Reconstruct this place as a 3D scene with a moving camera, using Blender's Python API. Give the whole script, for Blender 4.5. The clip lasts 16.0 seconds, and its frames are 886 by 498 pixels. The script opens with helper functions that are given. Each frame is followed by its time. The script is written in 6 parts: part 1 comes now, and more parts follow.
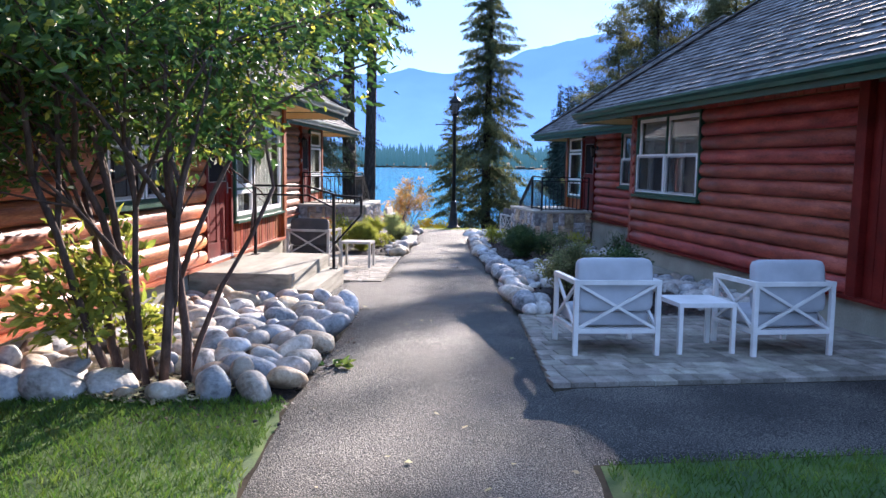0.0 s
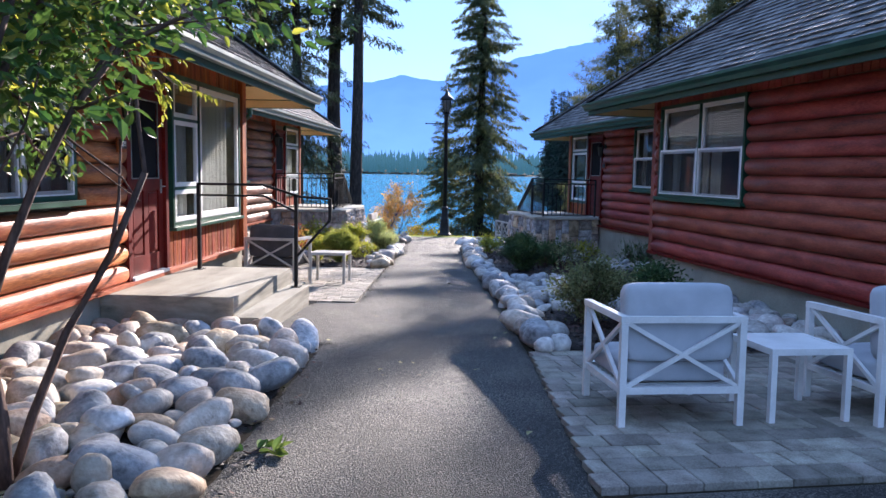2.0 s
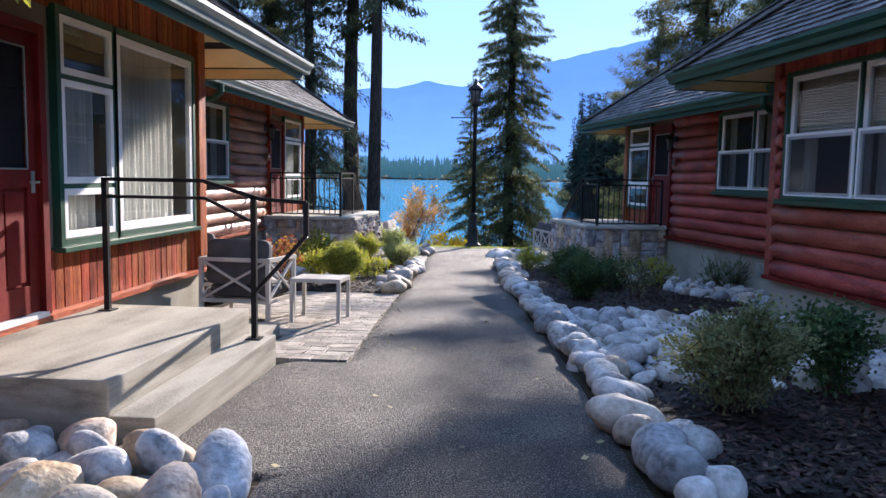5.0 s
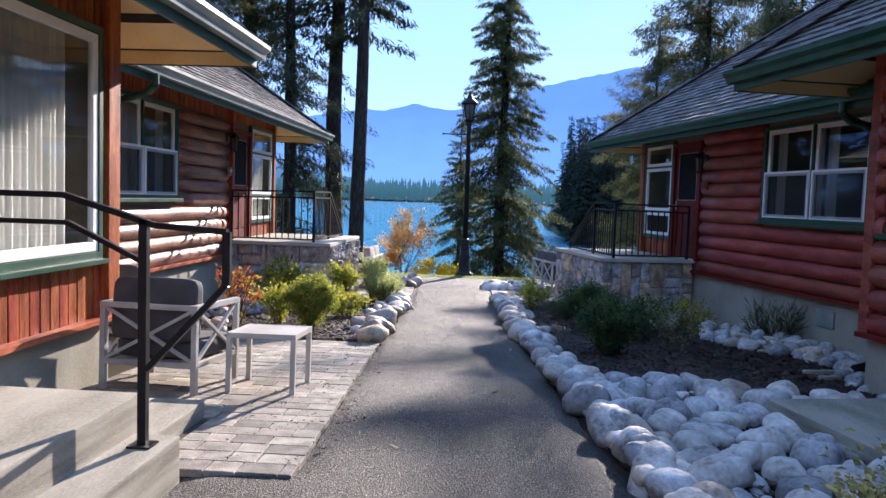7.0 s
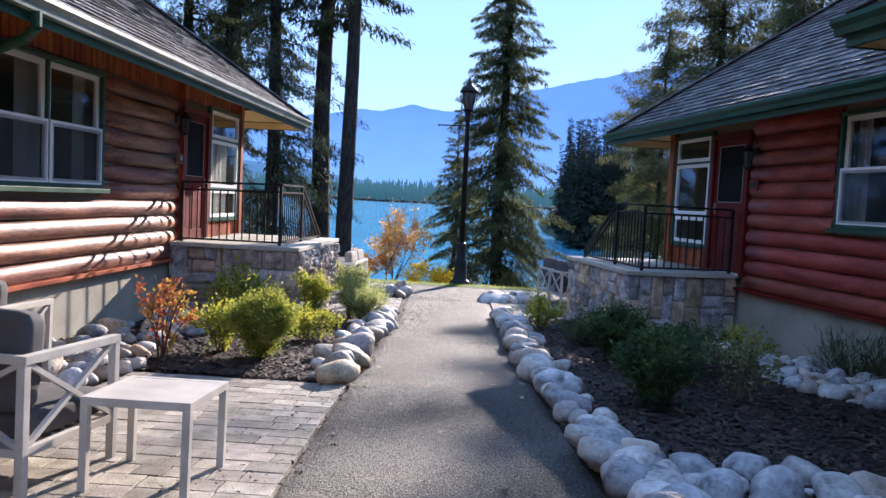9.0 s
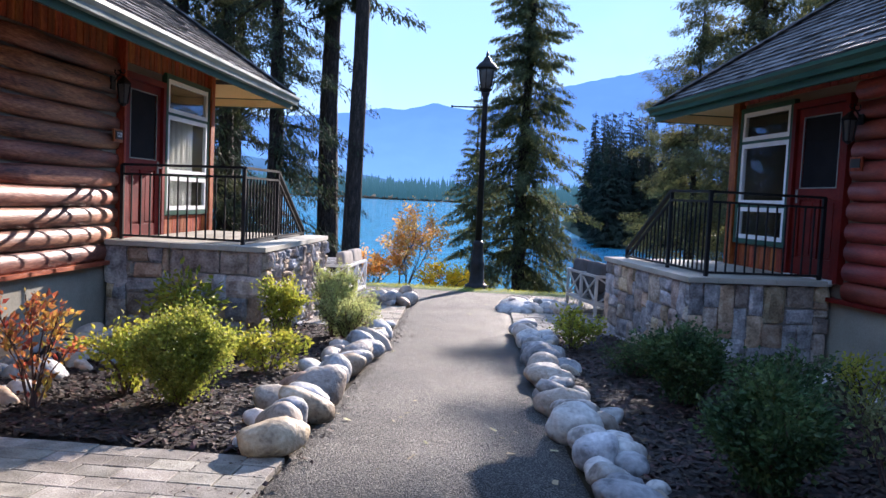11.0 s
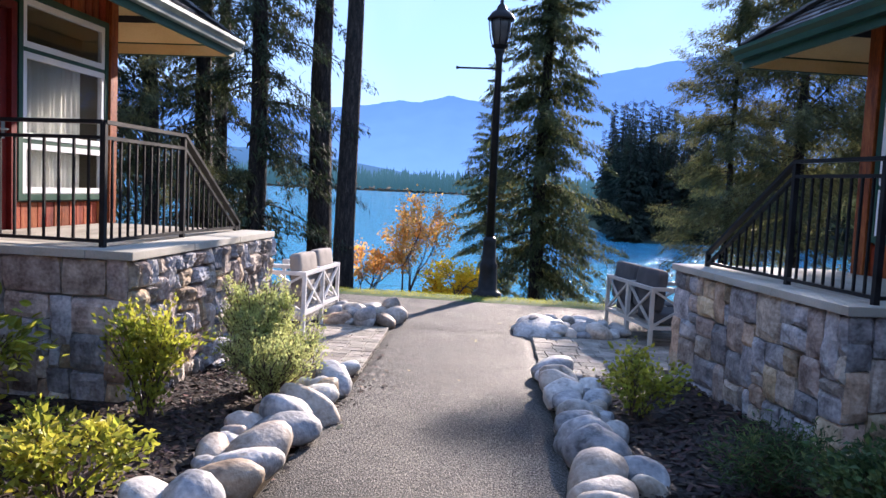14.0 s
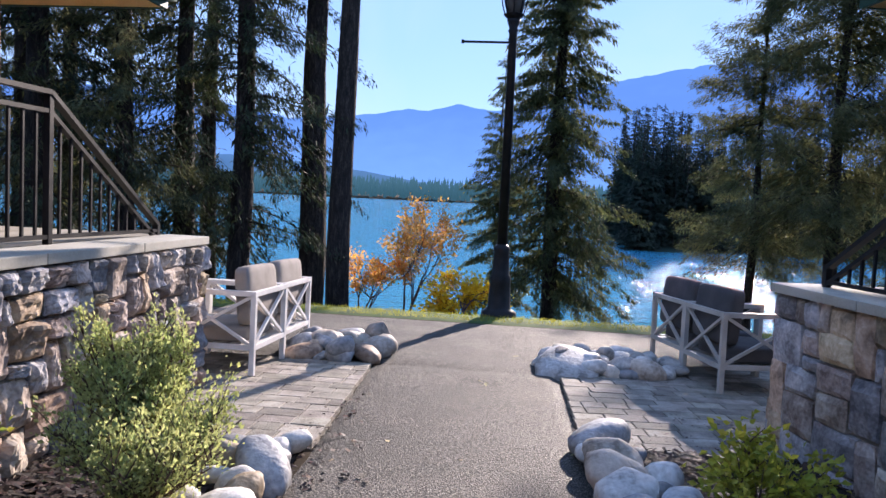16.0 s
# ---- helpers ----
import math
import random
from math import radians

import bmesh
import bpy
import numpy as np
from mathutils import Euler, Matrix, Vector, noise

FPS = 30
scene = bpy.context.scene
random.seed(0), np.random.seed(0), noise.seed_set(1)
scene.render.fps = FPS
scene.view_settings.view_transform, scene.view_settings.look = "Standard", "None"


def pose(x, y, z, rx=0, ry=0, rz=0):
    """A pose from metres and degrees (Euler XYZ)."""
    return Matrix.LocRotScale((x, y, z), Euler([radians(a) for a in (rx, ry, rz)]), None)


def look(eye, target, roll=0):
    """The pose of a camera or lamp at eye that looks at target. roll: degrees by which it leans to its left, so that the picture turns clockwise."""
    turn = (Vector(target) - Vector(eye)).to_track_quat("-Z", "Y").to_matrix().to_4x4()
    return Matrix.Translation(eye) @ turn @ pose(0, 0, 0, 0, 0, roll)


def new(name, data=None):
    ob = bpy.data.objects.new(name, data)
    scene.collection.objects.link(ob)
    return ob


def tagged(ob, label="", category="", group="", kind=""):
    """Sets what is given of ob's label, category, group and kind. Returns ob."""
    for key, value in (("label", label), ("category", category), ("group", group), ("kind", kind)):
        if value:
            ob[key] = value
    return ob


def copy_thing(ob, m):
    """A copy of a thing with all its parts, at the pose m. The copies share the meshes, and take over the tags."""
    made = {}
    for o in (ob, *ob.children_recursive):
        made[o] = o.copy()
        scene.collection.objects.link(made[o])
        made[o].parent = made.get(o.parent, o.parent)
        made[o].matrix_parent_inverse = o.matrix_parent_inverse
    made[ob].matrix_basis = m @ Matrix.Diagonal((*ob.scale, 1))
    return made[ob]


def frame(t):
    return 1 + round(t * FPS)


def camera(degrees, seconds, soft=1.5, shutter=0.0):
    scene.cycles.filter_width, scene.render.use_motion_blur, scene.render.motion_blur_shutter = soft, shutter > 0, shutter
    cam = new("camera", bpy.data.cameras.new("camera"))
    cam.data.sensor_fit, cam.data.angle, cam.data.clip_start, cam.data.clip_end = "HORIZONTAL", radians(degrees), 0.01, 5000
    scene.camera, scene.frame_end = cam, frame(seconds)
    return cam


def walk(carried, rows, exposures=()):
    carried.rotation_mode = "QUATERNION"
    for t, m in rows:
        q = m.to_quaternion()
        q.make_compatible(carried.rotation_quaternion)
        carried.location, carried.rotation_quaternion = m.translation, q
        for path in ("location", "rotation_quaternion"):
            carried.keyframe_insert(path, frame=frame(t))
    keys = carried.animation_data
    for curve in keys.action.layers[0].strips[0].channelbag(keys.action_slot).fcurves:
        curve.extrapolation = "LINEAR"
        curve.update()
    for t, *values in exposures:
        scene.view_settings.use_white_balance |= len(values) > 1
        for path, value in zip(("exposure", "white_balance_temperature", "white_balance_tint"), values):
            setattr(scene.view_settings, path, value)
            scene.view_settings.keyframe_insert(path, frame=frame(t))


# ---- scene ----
cam = camera(60.5, 16.0)
METRES, EYE, TILT, LEAN, TURN = 18.27, 1.35, 0.0, 0.0, 3.2
ROWS = [
    (0.0, 0.0, 0.0, 0.0, 0.1, -6.37, -0.87),
    (0.5, 0.0023, 0.0296, -0.0021, -0.42, -5.79, -0.65),
    (1.0, 0.0011, 0.0598, -0.0037, -0.85, -5.46, -0.9),
    (1.5, 0.002, 0.092, -0.0064, -0.9, -5.49, -0.97),
    (2.0, 0.0024, 0.1222, -0.0087, -0.52, -5.85, -1.01),
    (2.5, 0.0027, 0.1521, -0.0102, 0.12, -6.29, -1.13),
    (3.0, 0.0039, 0.1865, -0.0118, 0.69, -6.53, -1.0),
    (3.5, 0.001, 0.2203, -0.0137, 0.99, -6.54, -0.98),
    (4.0, 0.0002, 0.2512, -0.0153, 1.24, -6.28, -0.79),
    (6.5, -0.0088, 0.4043, -0.0174, 0.88, -4.08, -1.69),
    (7.0, -0.0096, 0.4346, -0.0181, 0.29, -3.74, -1.87),
    (7.5, -0.0099, 0.4644, -0.0182, -0.12, -3.74, -1.97),
    (8.0, -0.0081, 0.4941, -0.0191, -0.25, -3.93, -2.1),
    (8.5, -0.0084, 0.5255, -0.0196, -0.2, -3.93, -2.55),
    (9.0, -0.0078, 0.5587, -0.0211, 0.01, -3.64, -2.79),
    (11.5, 0.005, 0.718, -0.0293, 2.06, -3.95, -2.39),
    (12.0, 0.0049, 0.7476, -0.0302, 2.26, -4.38, -2.18),
    (12.5, 0.0061, 0.7807, -0.0324, 2.16, -4.76, -1.97),
    (13.0, 0.0057, 0.8122, -0.0342, 2.23, -4.84, -2.05),
    (13.5, 0.0066, 0.8434, -0.0342, 2.53, -4.65, -2.48),
    (14.0, 0.0099, 0.8749, -0.035, 2.85, -4.41, -2.71),
    (14.5, 0.0097, 0.9058, -0.0364, 3.06, -4.36, -2.83),
    (15.0, 0.0111, 0.9371, -0.0387, 3.2, -4.28, -2.71),
    (15.5, 0.0092, 0.9684, -0.0409, 3.3, -4.04, -2.63),
    (16.0, 0.0088, 0.9972, -0.0427, 3.49, -3.81, -2.69),
]
walk(cam, [(t, pose(0, 0, EYE, TILT, LEAN, TURN) @ pose(METRES * x, METRES * y, METRES * z, 90 + pitch, roll, yaw)) for t, x, y, z, yaw, pitch, roll in ROWS],
     exposures=[(0.0, 1.8, 6050, 18), (1.0, 1.78, 6000, 17), (2.5, 1.48, 5900, 17), (4.0, 1.45, 6000, 17), (9.0, 1.47, 6050, 18), (11.5, 1.48, 6050, 18), (12.5, 1.5, 6100, 19), (14.5, 1.42, 6250, 21), (16.0, 1.2, 6200, 21)])

# ---- light ----
SUN_AZ, SUN_EL = radians(16.1), radians(21.2)
to_sun = Vector((math.sin(SUN_AZ) * math.cos(SUN_EL), math.cos(SUN_AZ) * math.cos(SUN_EL), math.sin(SUN_EL)))
world = bpy.data.worlds.new("world")
scene.world = world
world.use_nodes = True
wn = world.node_tree
sky = wn.nodes.new("ShaderNodeTexSky")
sky.sky_type, sky.sun_disc = "NISHITA", False
sky.sun_elevation, sky.sun_rotation = SUN_EL, SUN_AZ
sky.air_density, sky.dust_density, sky.ozone_density = 1.0, 0.0, 3.0
wn.nodes["Background"].inputs["Strength"].default_value = 0.15
haze = wn.nodes.new("ShaderNodeMix")
haze.data_type = "RGBA"
haze.inputs["Factor"].default_value = 0.84
haze.inputs[7].default_value = (1.1, 1.88, 3.45, 1)
wn.links.new(sky.outputs["Color"], haze.inputs[6])
# thin high cloud drawn out over the whole sky
wisp = wn.nodes.new("ShaderNodeTexNoise")
wisp.inputs["Scale"].default_value, wisp.inputs["Detail"].default_value, wisp.inputs["Distortion"].default_value = 3.2, 6, 1.4
thin = wn.nodes.new("ShaderNodeMapRange")
thin.inputs["From Min"].default_value, thin.inputs["From Max"].default_value = 0.45, 0.8
thin.inputs["To Max"].default_value = 0.4
wn.links.new(wisp.outputs["Fac"], thin.inputs["Value"])
veil = wn.nodes.new("ShaderNodeMix")
veil.data_type = "RGBA"
veil.inputs[7].default_value = (2.3, 2.9, 3.7, 1)
wn.links.new(thin.outputs["Result"], veil.inputs["Factor"])
wn.links.new(haze.outputs[2], veil.inputs[6])
wn.links.new(veil.outputs[2], wn.nodes["Background"].inputs["Color"])
sun_data = bpy.data.lights.new("sun", "SUN")
sun_data.energy, sun_data.angle, sun_data.color = 4.9, radians(0.53), (1.0, 0.87, 0.72)
sun = new("sun", sun_data)
sun.matrix_world = look(to_sun * 50, (0, 0, 0))

# ---- materials ----
def material(name, colours, scale=8.0, rough=0.7, bump=0.3, fine=60.0, metal=0.0, vary=0.0, spec=0.4, stretch=(1, 1, 1), transl=0.0, island=False, bump_dist=0.01, obj=False, grain=0.35):
    """A surface whose colour wanders between the colours given, with two sizes of grain, relief and a shift from piece to piece."""
    m = bpy.data.materials.new(name)
    m.use_nodes = True
    t = m.node_tree
    b = t.nodes["Principled BSDF"]
    link = t.links.new
    geo = t.nodes.new("ShaderNodeNewGeometry")
    mapping = t.nodes.new("ShaderNodeMapping")
    mapping.inputs["Scale"].default_value = stretch
    if obj:
        tc = t.nodes.new("ShaderNodeTexCoord")
        link(tc.outputs["Object"], mapping.inputs["Vector"])
    else:
        link(geo.outputs["Position"], mapping.inputs["Vector"])
    n1 = t.nodes.new("ShaderNodeTexNoise")
    n1.inputs["Scale"].default_value, n1.inputs["Detail"].default_value = scale, 6
    n2 = t.nodes.new("ShaderNodeTexNoise")
    n2.inputs["Scale"].default_value, n2.inputs["Detail"].default_value = fine, 4
    for n in (n1, n2):
        link(mapping.outputs["Vector"], n.inputs["Vector"])
    mixf = t.nodes.new("ShaderNodeMath")
    mixf.operation = "MULTIPLY_ADD"
    mixf.inputs[1].default_value = grain
    link(n2.outputs["Fac"], mixf.inputs[0])
    sub = t.nodes.new("ShaderNodeMath")
    sub.operation = "MULTIPLY_ADD"
    sub.inputs[1].default_value, sub.inputs[2].default_value = 0.9, 0.045 - 0.5 * grain
    link(n1.outputs["Fac"], sub.inputs[0])
    link(sub.outputs[0], mixf.inputs[2])
    ramp = t.nodes.new("ShaderNodeValToRGB")
    el = ramp.color_ramp.elements
    lo, hi = 0.3, 0.72
    el[0].position, el[0].color = lo, (*colours[0], 1)
    el[1].position, el[1].color = hi, (*colours[-1], 1)
    for i, c in enumerate(colours[1:-1], 1):
        e = el.new(lo + (hi - lo) * i / (len(colours) - 1))
        e.color = (*c, 1)
    link(mixf.outputs[0], ramp.inputs["Fac"])
    colour = ramp.outputs["Color"]
    if vary:
        hsv = t.nodes.new("ShaderNodeHueSaturation")
        rnd = geo.outputs["Random Per Island"]
        if not island:
            info = t.nodes.new("ShaderNodeObjectInfo")
            rnd = info.outputs["Random"]
        mr = t.nodes.new("ShaderNodeMapRange")
        mr.inputs["To Min"].default_value, mr.inputs["To Max"].default_value = 1 - vary, 1 + vary
        link(rnd, mr.inputs["Value"])
        link(mr.outputs["Result"], hsv.inputs["Value"])
        mh = t.nodes.new("ShaderNodeMapRange")
        mh.inputs["To Min"].default_value, mh.inputs["To Max"].default_value = 0.5 - 0.05 * vary, 0.5 + 0.05 * vary
        mul = t.nodes.new("ShaderNodeMath")
        mul.operation = "FRACT"
        m7 = t.nodes.new("ShaderNodeMath")
        m7.operation, m7.inputs[1].default_value = "MULTIPLY", 7.31
        link(rnd, m7.inputs[0])
        link(m7.outputs[0], mul.inputs[0])
        link(mul.outputs[0], mh.inputs["Value"])
        link(mh.outputs["Result"], hsv.inputs["Hue"])
        link(colour, hsv.inputs["Color"])
        colour = hsv.outputs["Color"]
    link(colour, b.inputs["Base Color"])
    b.inputs["Metallic"].default_value = metal
    b.inputs["Specular IOR Level"].default_value = spec
    rr = t.nodes.new("ShaderNodeMapRange")
    rr.inputs["To Min"].default_value, rr.inputs["To Max"].default_value = max(0.03, rough - 0.12), min(1, rough + 0.12)
    link(n1.outputs["Fac"], rr.inputs["Value"])
    link(rr.outputs["Result"], b.inputs["Roughness"])
    if bump:
        bp = t.nodes.new("ShaderNodeBump")
        bp.inputs["Strength"].default_value, bp.inputs["Distance"].default_value = bump, bump_dist
        link(mixf.outputs[0], bp.inputs["Height"])
        link(bp.outputs["Normal"], b.inputs["Normal"])
    if transl:
        tr = t.nodes.new("ShaderNodeBsdfTranslucent")
        ms = t.nodes.new("ShaderNodeMixShader")
        ms.inputs[0].default_value = transl
        link(colour, tr.inputs["Color"])
        link(b.outputs[0], ms.inputs[1])
        link(tr.outputs[0], ms.inputs[2])
        link(ms.outputs[0], t.nodes["Material Output"].inputs["Surface"])
    return m


ASPHALT = material("asphalt", [(0.012, 0.011, 0.009), (0.033, 0.03, 0.0255), (0.056, 0.0505, 0.043), (0.2, 0.18, 0.152)], 0.9, 0.7, 1.0, 95, spec=0.4, bump_dist=0.014, grain=2.1)
SOIL = material("soil", [(0.02, 0.016, 0.011), (0.045, 0.035, 0.024), (0.05, 0.05, 0.025)], 2, 0.95, 0.6, 40, spec=0.05)
LAWN = material("lawn", [(0.022, 0.05, 0.009), (0.05, 0.095, 0.017), (0.1, 0.145, 0.03)], 2.5, 0.9, 0.5, 60)
BLADES = material("grass_blades", [(0.045, 0.095, 0.014), (0.1, 0.18, 0.026), (0.2, 0.265, 0.05)], 3, 0.6, 0, 60, transl=0.35, vary=0.35, island=True)
MULCH = material("mulch", [(0.007, 0.005, 0.004), (0.018, 0.012, 0.009), (0.04, 0.027, 0.02)], 6, 0.9, 1.0, 70, bump_dist=0.03)
CHIP = material("bark_chips", [(0.008, 0.0045, 0.003), (0.029, 0.015, 0.01), (0.13, 0.073, 0.048)], 12, 0.7, 0.4, 80, vary=0.8, island=True)
STONE = material("river_stone", [(0.2, 0.185, 0.165), (0.4, 0.375, 0.34), (0.52, 0.495, 0.455), (0.7, 0.675, 0.635)], 5, 0.66, 0.7, 30, vary=0.3, bump_dist=0.02, grain=0.5)
STONE_TAN = material("tan_river_stone", [(0.19, 0.125, 0.08), (0.36, 0.255, 0.165), (0.47, 0.355, 0.245), (0.62, 0.51, 0.4)], 5, 0.66, 0.7, 30, vary=0.34, bump_dist=0.02, grain=0.5)
STONE_SAND = material("sandy_river_stone", [(0.22, 0.17, 0.125), (0.4, 0.33, 0.26), (0.5, 0.425, 0.345), (0.66, 0.585, 0.5)], 5, 0.66, 0.7, 30, vary=0.3, bump_dist=0.02, grain=0.5)
STONE_GREY = material("grey_river_stone", [(0.13, 0.132, 0.135), (0.28, 0.282, 0.285), (0.4, 0.395, 0.39), (0.56, 0.55, 0.54)], 6, 0.66, 0.7, 30, vary=0.36, bump_dist=0.02, grain=0.5)
PAVER = material("paver", [(0.16, 0.138, 0.11), (0.27, 0.24, 0.195), (0.37, 0.335, 0.28)], 7, 0.85, 0.8, 90, vary=0.34, bump_dist=0.015, grain=0.6)
PAVER_SAND = material("paver_sand", [(0.03, 0.026, 0.02), (0.08, 0.068, 0.055)], 8, 0.95, 0.5, 120)
CONCRETE = material("concrete", [(0.17, 0.155, 0.12), (0.31, 0.285, 0.225), (0.41, 0.38, 0.31)], 2.6, 0.82, 0.5, 60, grain=0.45, stretch=(1.6, 0.5, 6))
PARGING = material("foundation_parging", [(0.25, 0.235, 0.185), (0.34, 0.32, 0.255), (0.42, 0.395, 0.32)], 1.6, 0.9, 0.5, 50)
LOG_L = material("log_stain_orange", [(0.15, 0.04, 0.015), (0.38, 0.112, 0.036), (0.57, 0.225, 0.085)], 3.5, 0.46, 0.5, 30, vary=0.24, spec=0.32, stretch=(3, 0.35, 3), grain=0.6)
LOG_W = material("log_stain_weathered", [(0.055, 0.02, 0.015), (0.18, 0.065, 0.042), (0.31, 0.125, 0.072), (0.48, 0.23, 0.135)], 3.2, 0.5, 0.6, 30, vary=0.25, spec=0.4, stretch=(3, 0.35, 3), grain=0.6)
LOG_R = material("log_stain_red", [(0.16, 0.026, 0.02), (0.31, 0.058, 0.04), (0.43, 0.105, 0.07)], 3.0, 0.46, 0.4, 30, vary=0.18, spec=0.38, stretch=(3, 0.35, 3), grain=0.6)
BOARD = material("board_stain_red", [(0.11, 0.018, 0.005), (0.3, 0.062, 0.018), (0.47, 0.135, 0.044)], 4, 0.5, 0.4, 40, vary=0.24, stretch=(3, 3, 0.4), spec=0.22, grain=0.6)
TRIM_RED = material("door_red_paint", [(0.085, 0.006, 0.005), (0.14, 0.011, 0.008), (0.2, 0.022, 0.015)], 3, 0.5, 0.15, 40, spec=0.18)
GREEN = material("green_paint", [(0.01, 0.05, 0.03), (0.016, 0.072, 0.043), (0.026, 0.095, 0.06)], 3, 0.4, 0.12, 40)
WHITE = material("white_window_paint", [(0.76, 0.76, 0.74), (0.83, 0.83, 0.81), (0.87, 0.87, 0.85)], 3, 0.35, 0.1, 40)
CREAM = material("cream_soffit_paint", [(0.7, 0.54, 0.25), (0.8, 0.64, 0.33), (0.84, 0.7, 0.4)], 2, 0.6, 0.15, 40)
PALE_METAL = material("pale_gutter_metal", [(0.2, 0.24, 0.22), (0.28, 0.32, 0.29), (0.37, 0.4, 0.37)], 3, 0.35, 0.1, 40, metal=0.2)
SHINGLE = material("asphalt_shingle", [(0.06, 0.058, 0.056), (0.13, 0.125, 0.12), (0.22, 0.21, 0.205)], 6, 0.82, 0.6, 160, vary=0.45, island=True, spec=0.42)
SHINGLE_ONE = material("asphalt_shingle_single", [(0.06, 0.058, 0.056), (0.13, 0.125, 0.12), (0.22, 0.21, 0.205)], 6, 0.82, 0.6, 160, vary=0.45, spec=0.42)
ROOFDECK = material("roof_felt", [(0.05, 0.047, 0.045), (0.08, 0.075, 0.07)], 6, 0.95, 0.3, 90)
BLACK = material("black_steel_paint", [(0.008, 0.008, 0.009), (0.014, 0.014, 0.015), (0.02, 0.02, 0.02)], 8, 0.45, 0.08, 70, spec=0.2)
FRAME_W = material("white_metal_frame", [(0.62, 0.6, 0.57), (0.72, 0.7, 0.67), (0.8, 0.78, 0.75)], 5, 0.45, 0.06, 70)
FRAME_T = material("taupe_metal_frame", [(0.38, 0.355, 0.315), (0.47, 0.44, 0.39), (0.55, 0.52, 0.46)], 5, 0.45, 0.06, 70)
CUSHION = material("pale_grey_cushion", [(0.36, 0.37, 0.39), (0.42, 0.43, 0.45), (0.48, 0.49, 0.51)], 5, 0.9, 0.4, 300, bump_dist=0.003)
CUSHION_D = material("charcoal_cushion", [(0.05, 0.048, 0.05), (0.07, 0.066, 0.066), (0.1, 0.094, 0.09)], 5, 0.9, 0.4, 300, bump_dist=0.003)
CUSHION_T = material("taupe_cushion", [(0.2, 0.175, 0.15), (0.26, 0.23, 0.2), (0.32, 0.29, 0.25)], 5, 0.9, 0.4, 300, bump_dist=0.003)
CURTAIN = material("sheer_curtain", [(0.68, 0.68, 0.65), (0.78, 0.78, 0.74), (0.85, 0.85, 0.82)], 3, 0.8, 0.1, 60, transl=0.3)
BLIND = material("blind_slats", [(0.5, 0.49, 0.46), (0.6, 0.58, 0.54)], 3, 0.6, 0.1, 60)
INTERIOR = material("interior_wall", [(0.16, 0.13, 0.1), (0.22, 0.18, 0.14)], 2, 0.8, 0.1, 40)
SCREEN = material("insect_screen", [(0.01, 0.01, 0.012), (0.02, 0.02, 0.022)], 4, 0.8, 0.05, 300, spec=0.08)
ASHLAR = material("ashlar_stone", [(0.17, 0.125, 0.1), (0.38, 0.31, 0.255), (0.62, 0.53, 0.44)], 7, 0.85, 0.6, 40, vary=0.36, bump_dist=0.025, grain=0.5)
ASHLAR_T = material("tan_ashlar_stone", [(0.2, 0.14, 0.09), (0.43, 0.31, 0.205), (0.6, 0.48, 0.35)], 7, 0.85, 0.6, 40, vary=0.36, bump_dist=0.025, grain=0.5)
ASHLAR_G = material("grey_ashlar_stone", [(0.14, 0.13, 0.13), (0.32, 0.305, 0.3), (0.55, 0.52, 0.5)], 7, 0.85, 0.6, 40, vary=0.36, bump_dist=0.025, grain=0.5)
MORTAR = material("mortar", [(0.2, 0.185, 0.165), (0.3, 0.28, 0.25)], 6, 0.95, 0.6, 80)
CAP = material("cast_stone_cap", [(0.33, 0.315, 0.26), (0.43, 0.41, 0.34), (0.51, 0.485, 0.41)], 3, 0.8, 0.3, 70)
BARK = material("conifer_bark", [(0.01, 0.008, 0.007), (0.032, 0.025, 0.02), (0.085, 0.066, 0.053)], 6, 0.95, 1.0, 26, stretch=(2.2, 2.2, 0.5), bump_dist=0.06, grain=0.7)
STEM = material("shrub_stem", [(0.045, 0.025, 0.02), (0.1, 0.06, 0.048), (0.17, 0.11, 0.085)], 9, 0.9, 0.7, 60, stretch=(2, 2, 0.5))
NEEDLE = material("spruce_needles", [(0.04, 0.058, 0.026), (0.1, 0.12, 0.048), (0.2, 0.195, 0.08)], 0.9, 0.7, 0, 6, transl=0.45, vary=0.4, island=True)
NEEDLE_D = material("dark_needles", [(0.018, 0.03, 0.017), (0.04, 0.058, 0.028), (0.09, 0.1, 0.042)], 0.6, 0.75, 0, 6, transl=0.25, vary=0.4, island=True)
NEEDLE_FAR = material("headland_needles", [(0.014, 0.024, 0.018), (0.028, 0.042, 0.028), (0.05, 0.065, 0.038)], 0.3, 0.8, 0, 3, transl=0.12, vary=0.35, island=True)
NEEDLE_P = material("pine_needles", [(0.045, 0.06, 0.026), (0.11, 0.12, 0.05), (0.22, 0.205, 0.09)], 0.9, 0.7, 0, 6, transl=0.45, vary=0.4, island=True)
LEAF = material("green_leaves", [(0.03, 0.075, 0.018), (0.075, 0.15, 0.03), (0.16, 0.22, 0.045)], 2.5, 0.5, 0, 20, transl=0.4, vary=0.35, island=True)
LEAF_Y = material("yellow_green_leaves", [(0.16, 0.21, 0.03), (0.37, 0.38, 0.05), (0.58, 0.52, 0.08)], 3, 0.5, 0, 20, transl=0.5, vary=0.35, island=True)
LEAF_YG = material("bright_green_leaves", [(0.11, 0.15, 0.025), (0.3, 0.33, 0.055), (0.52, 0.49, 0.1)], 5, 0.55, 0, 20, transl=0.5, vary=0.35, island=True)
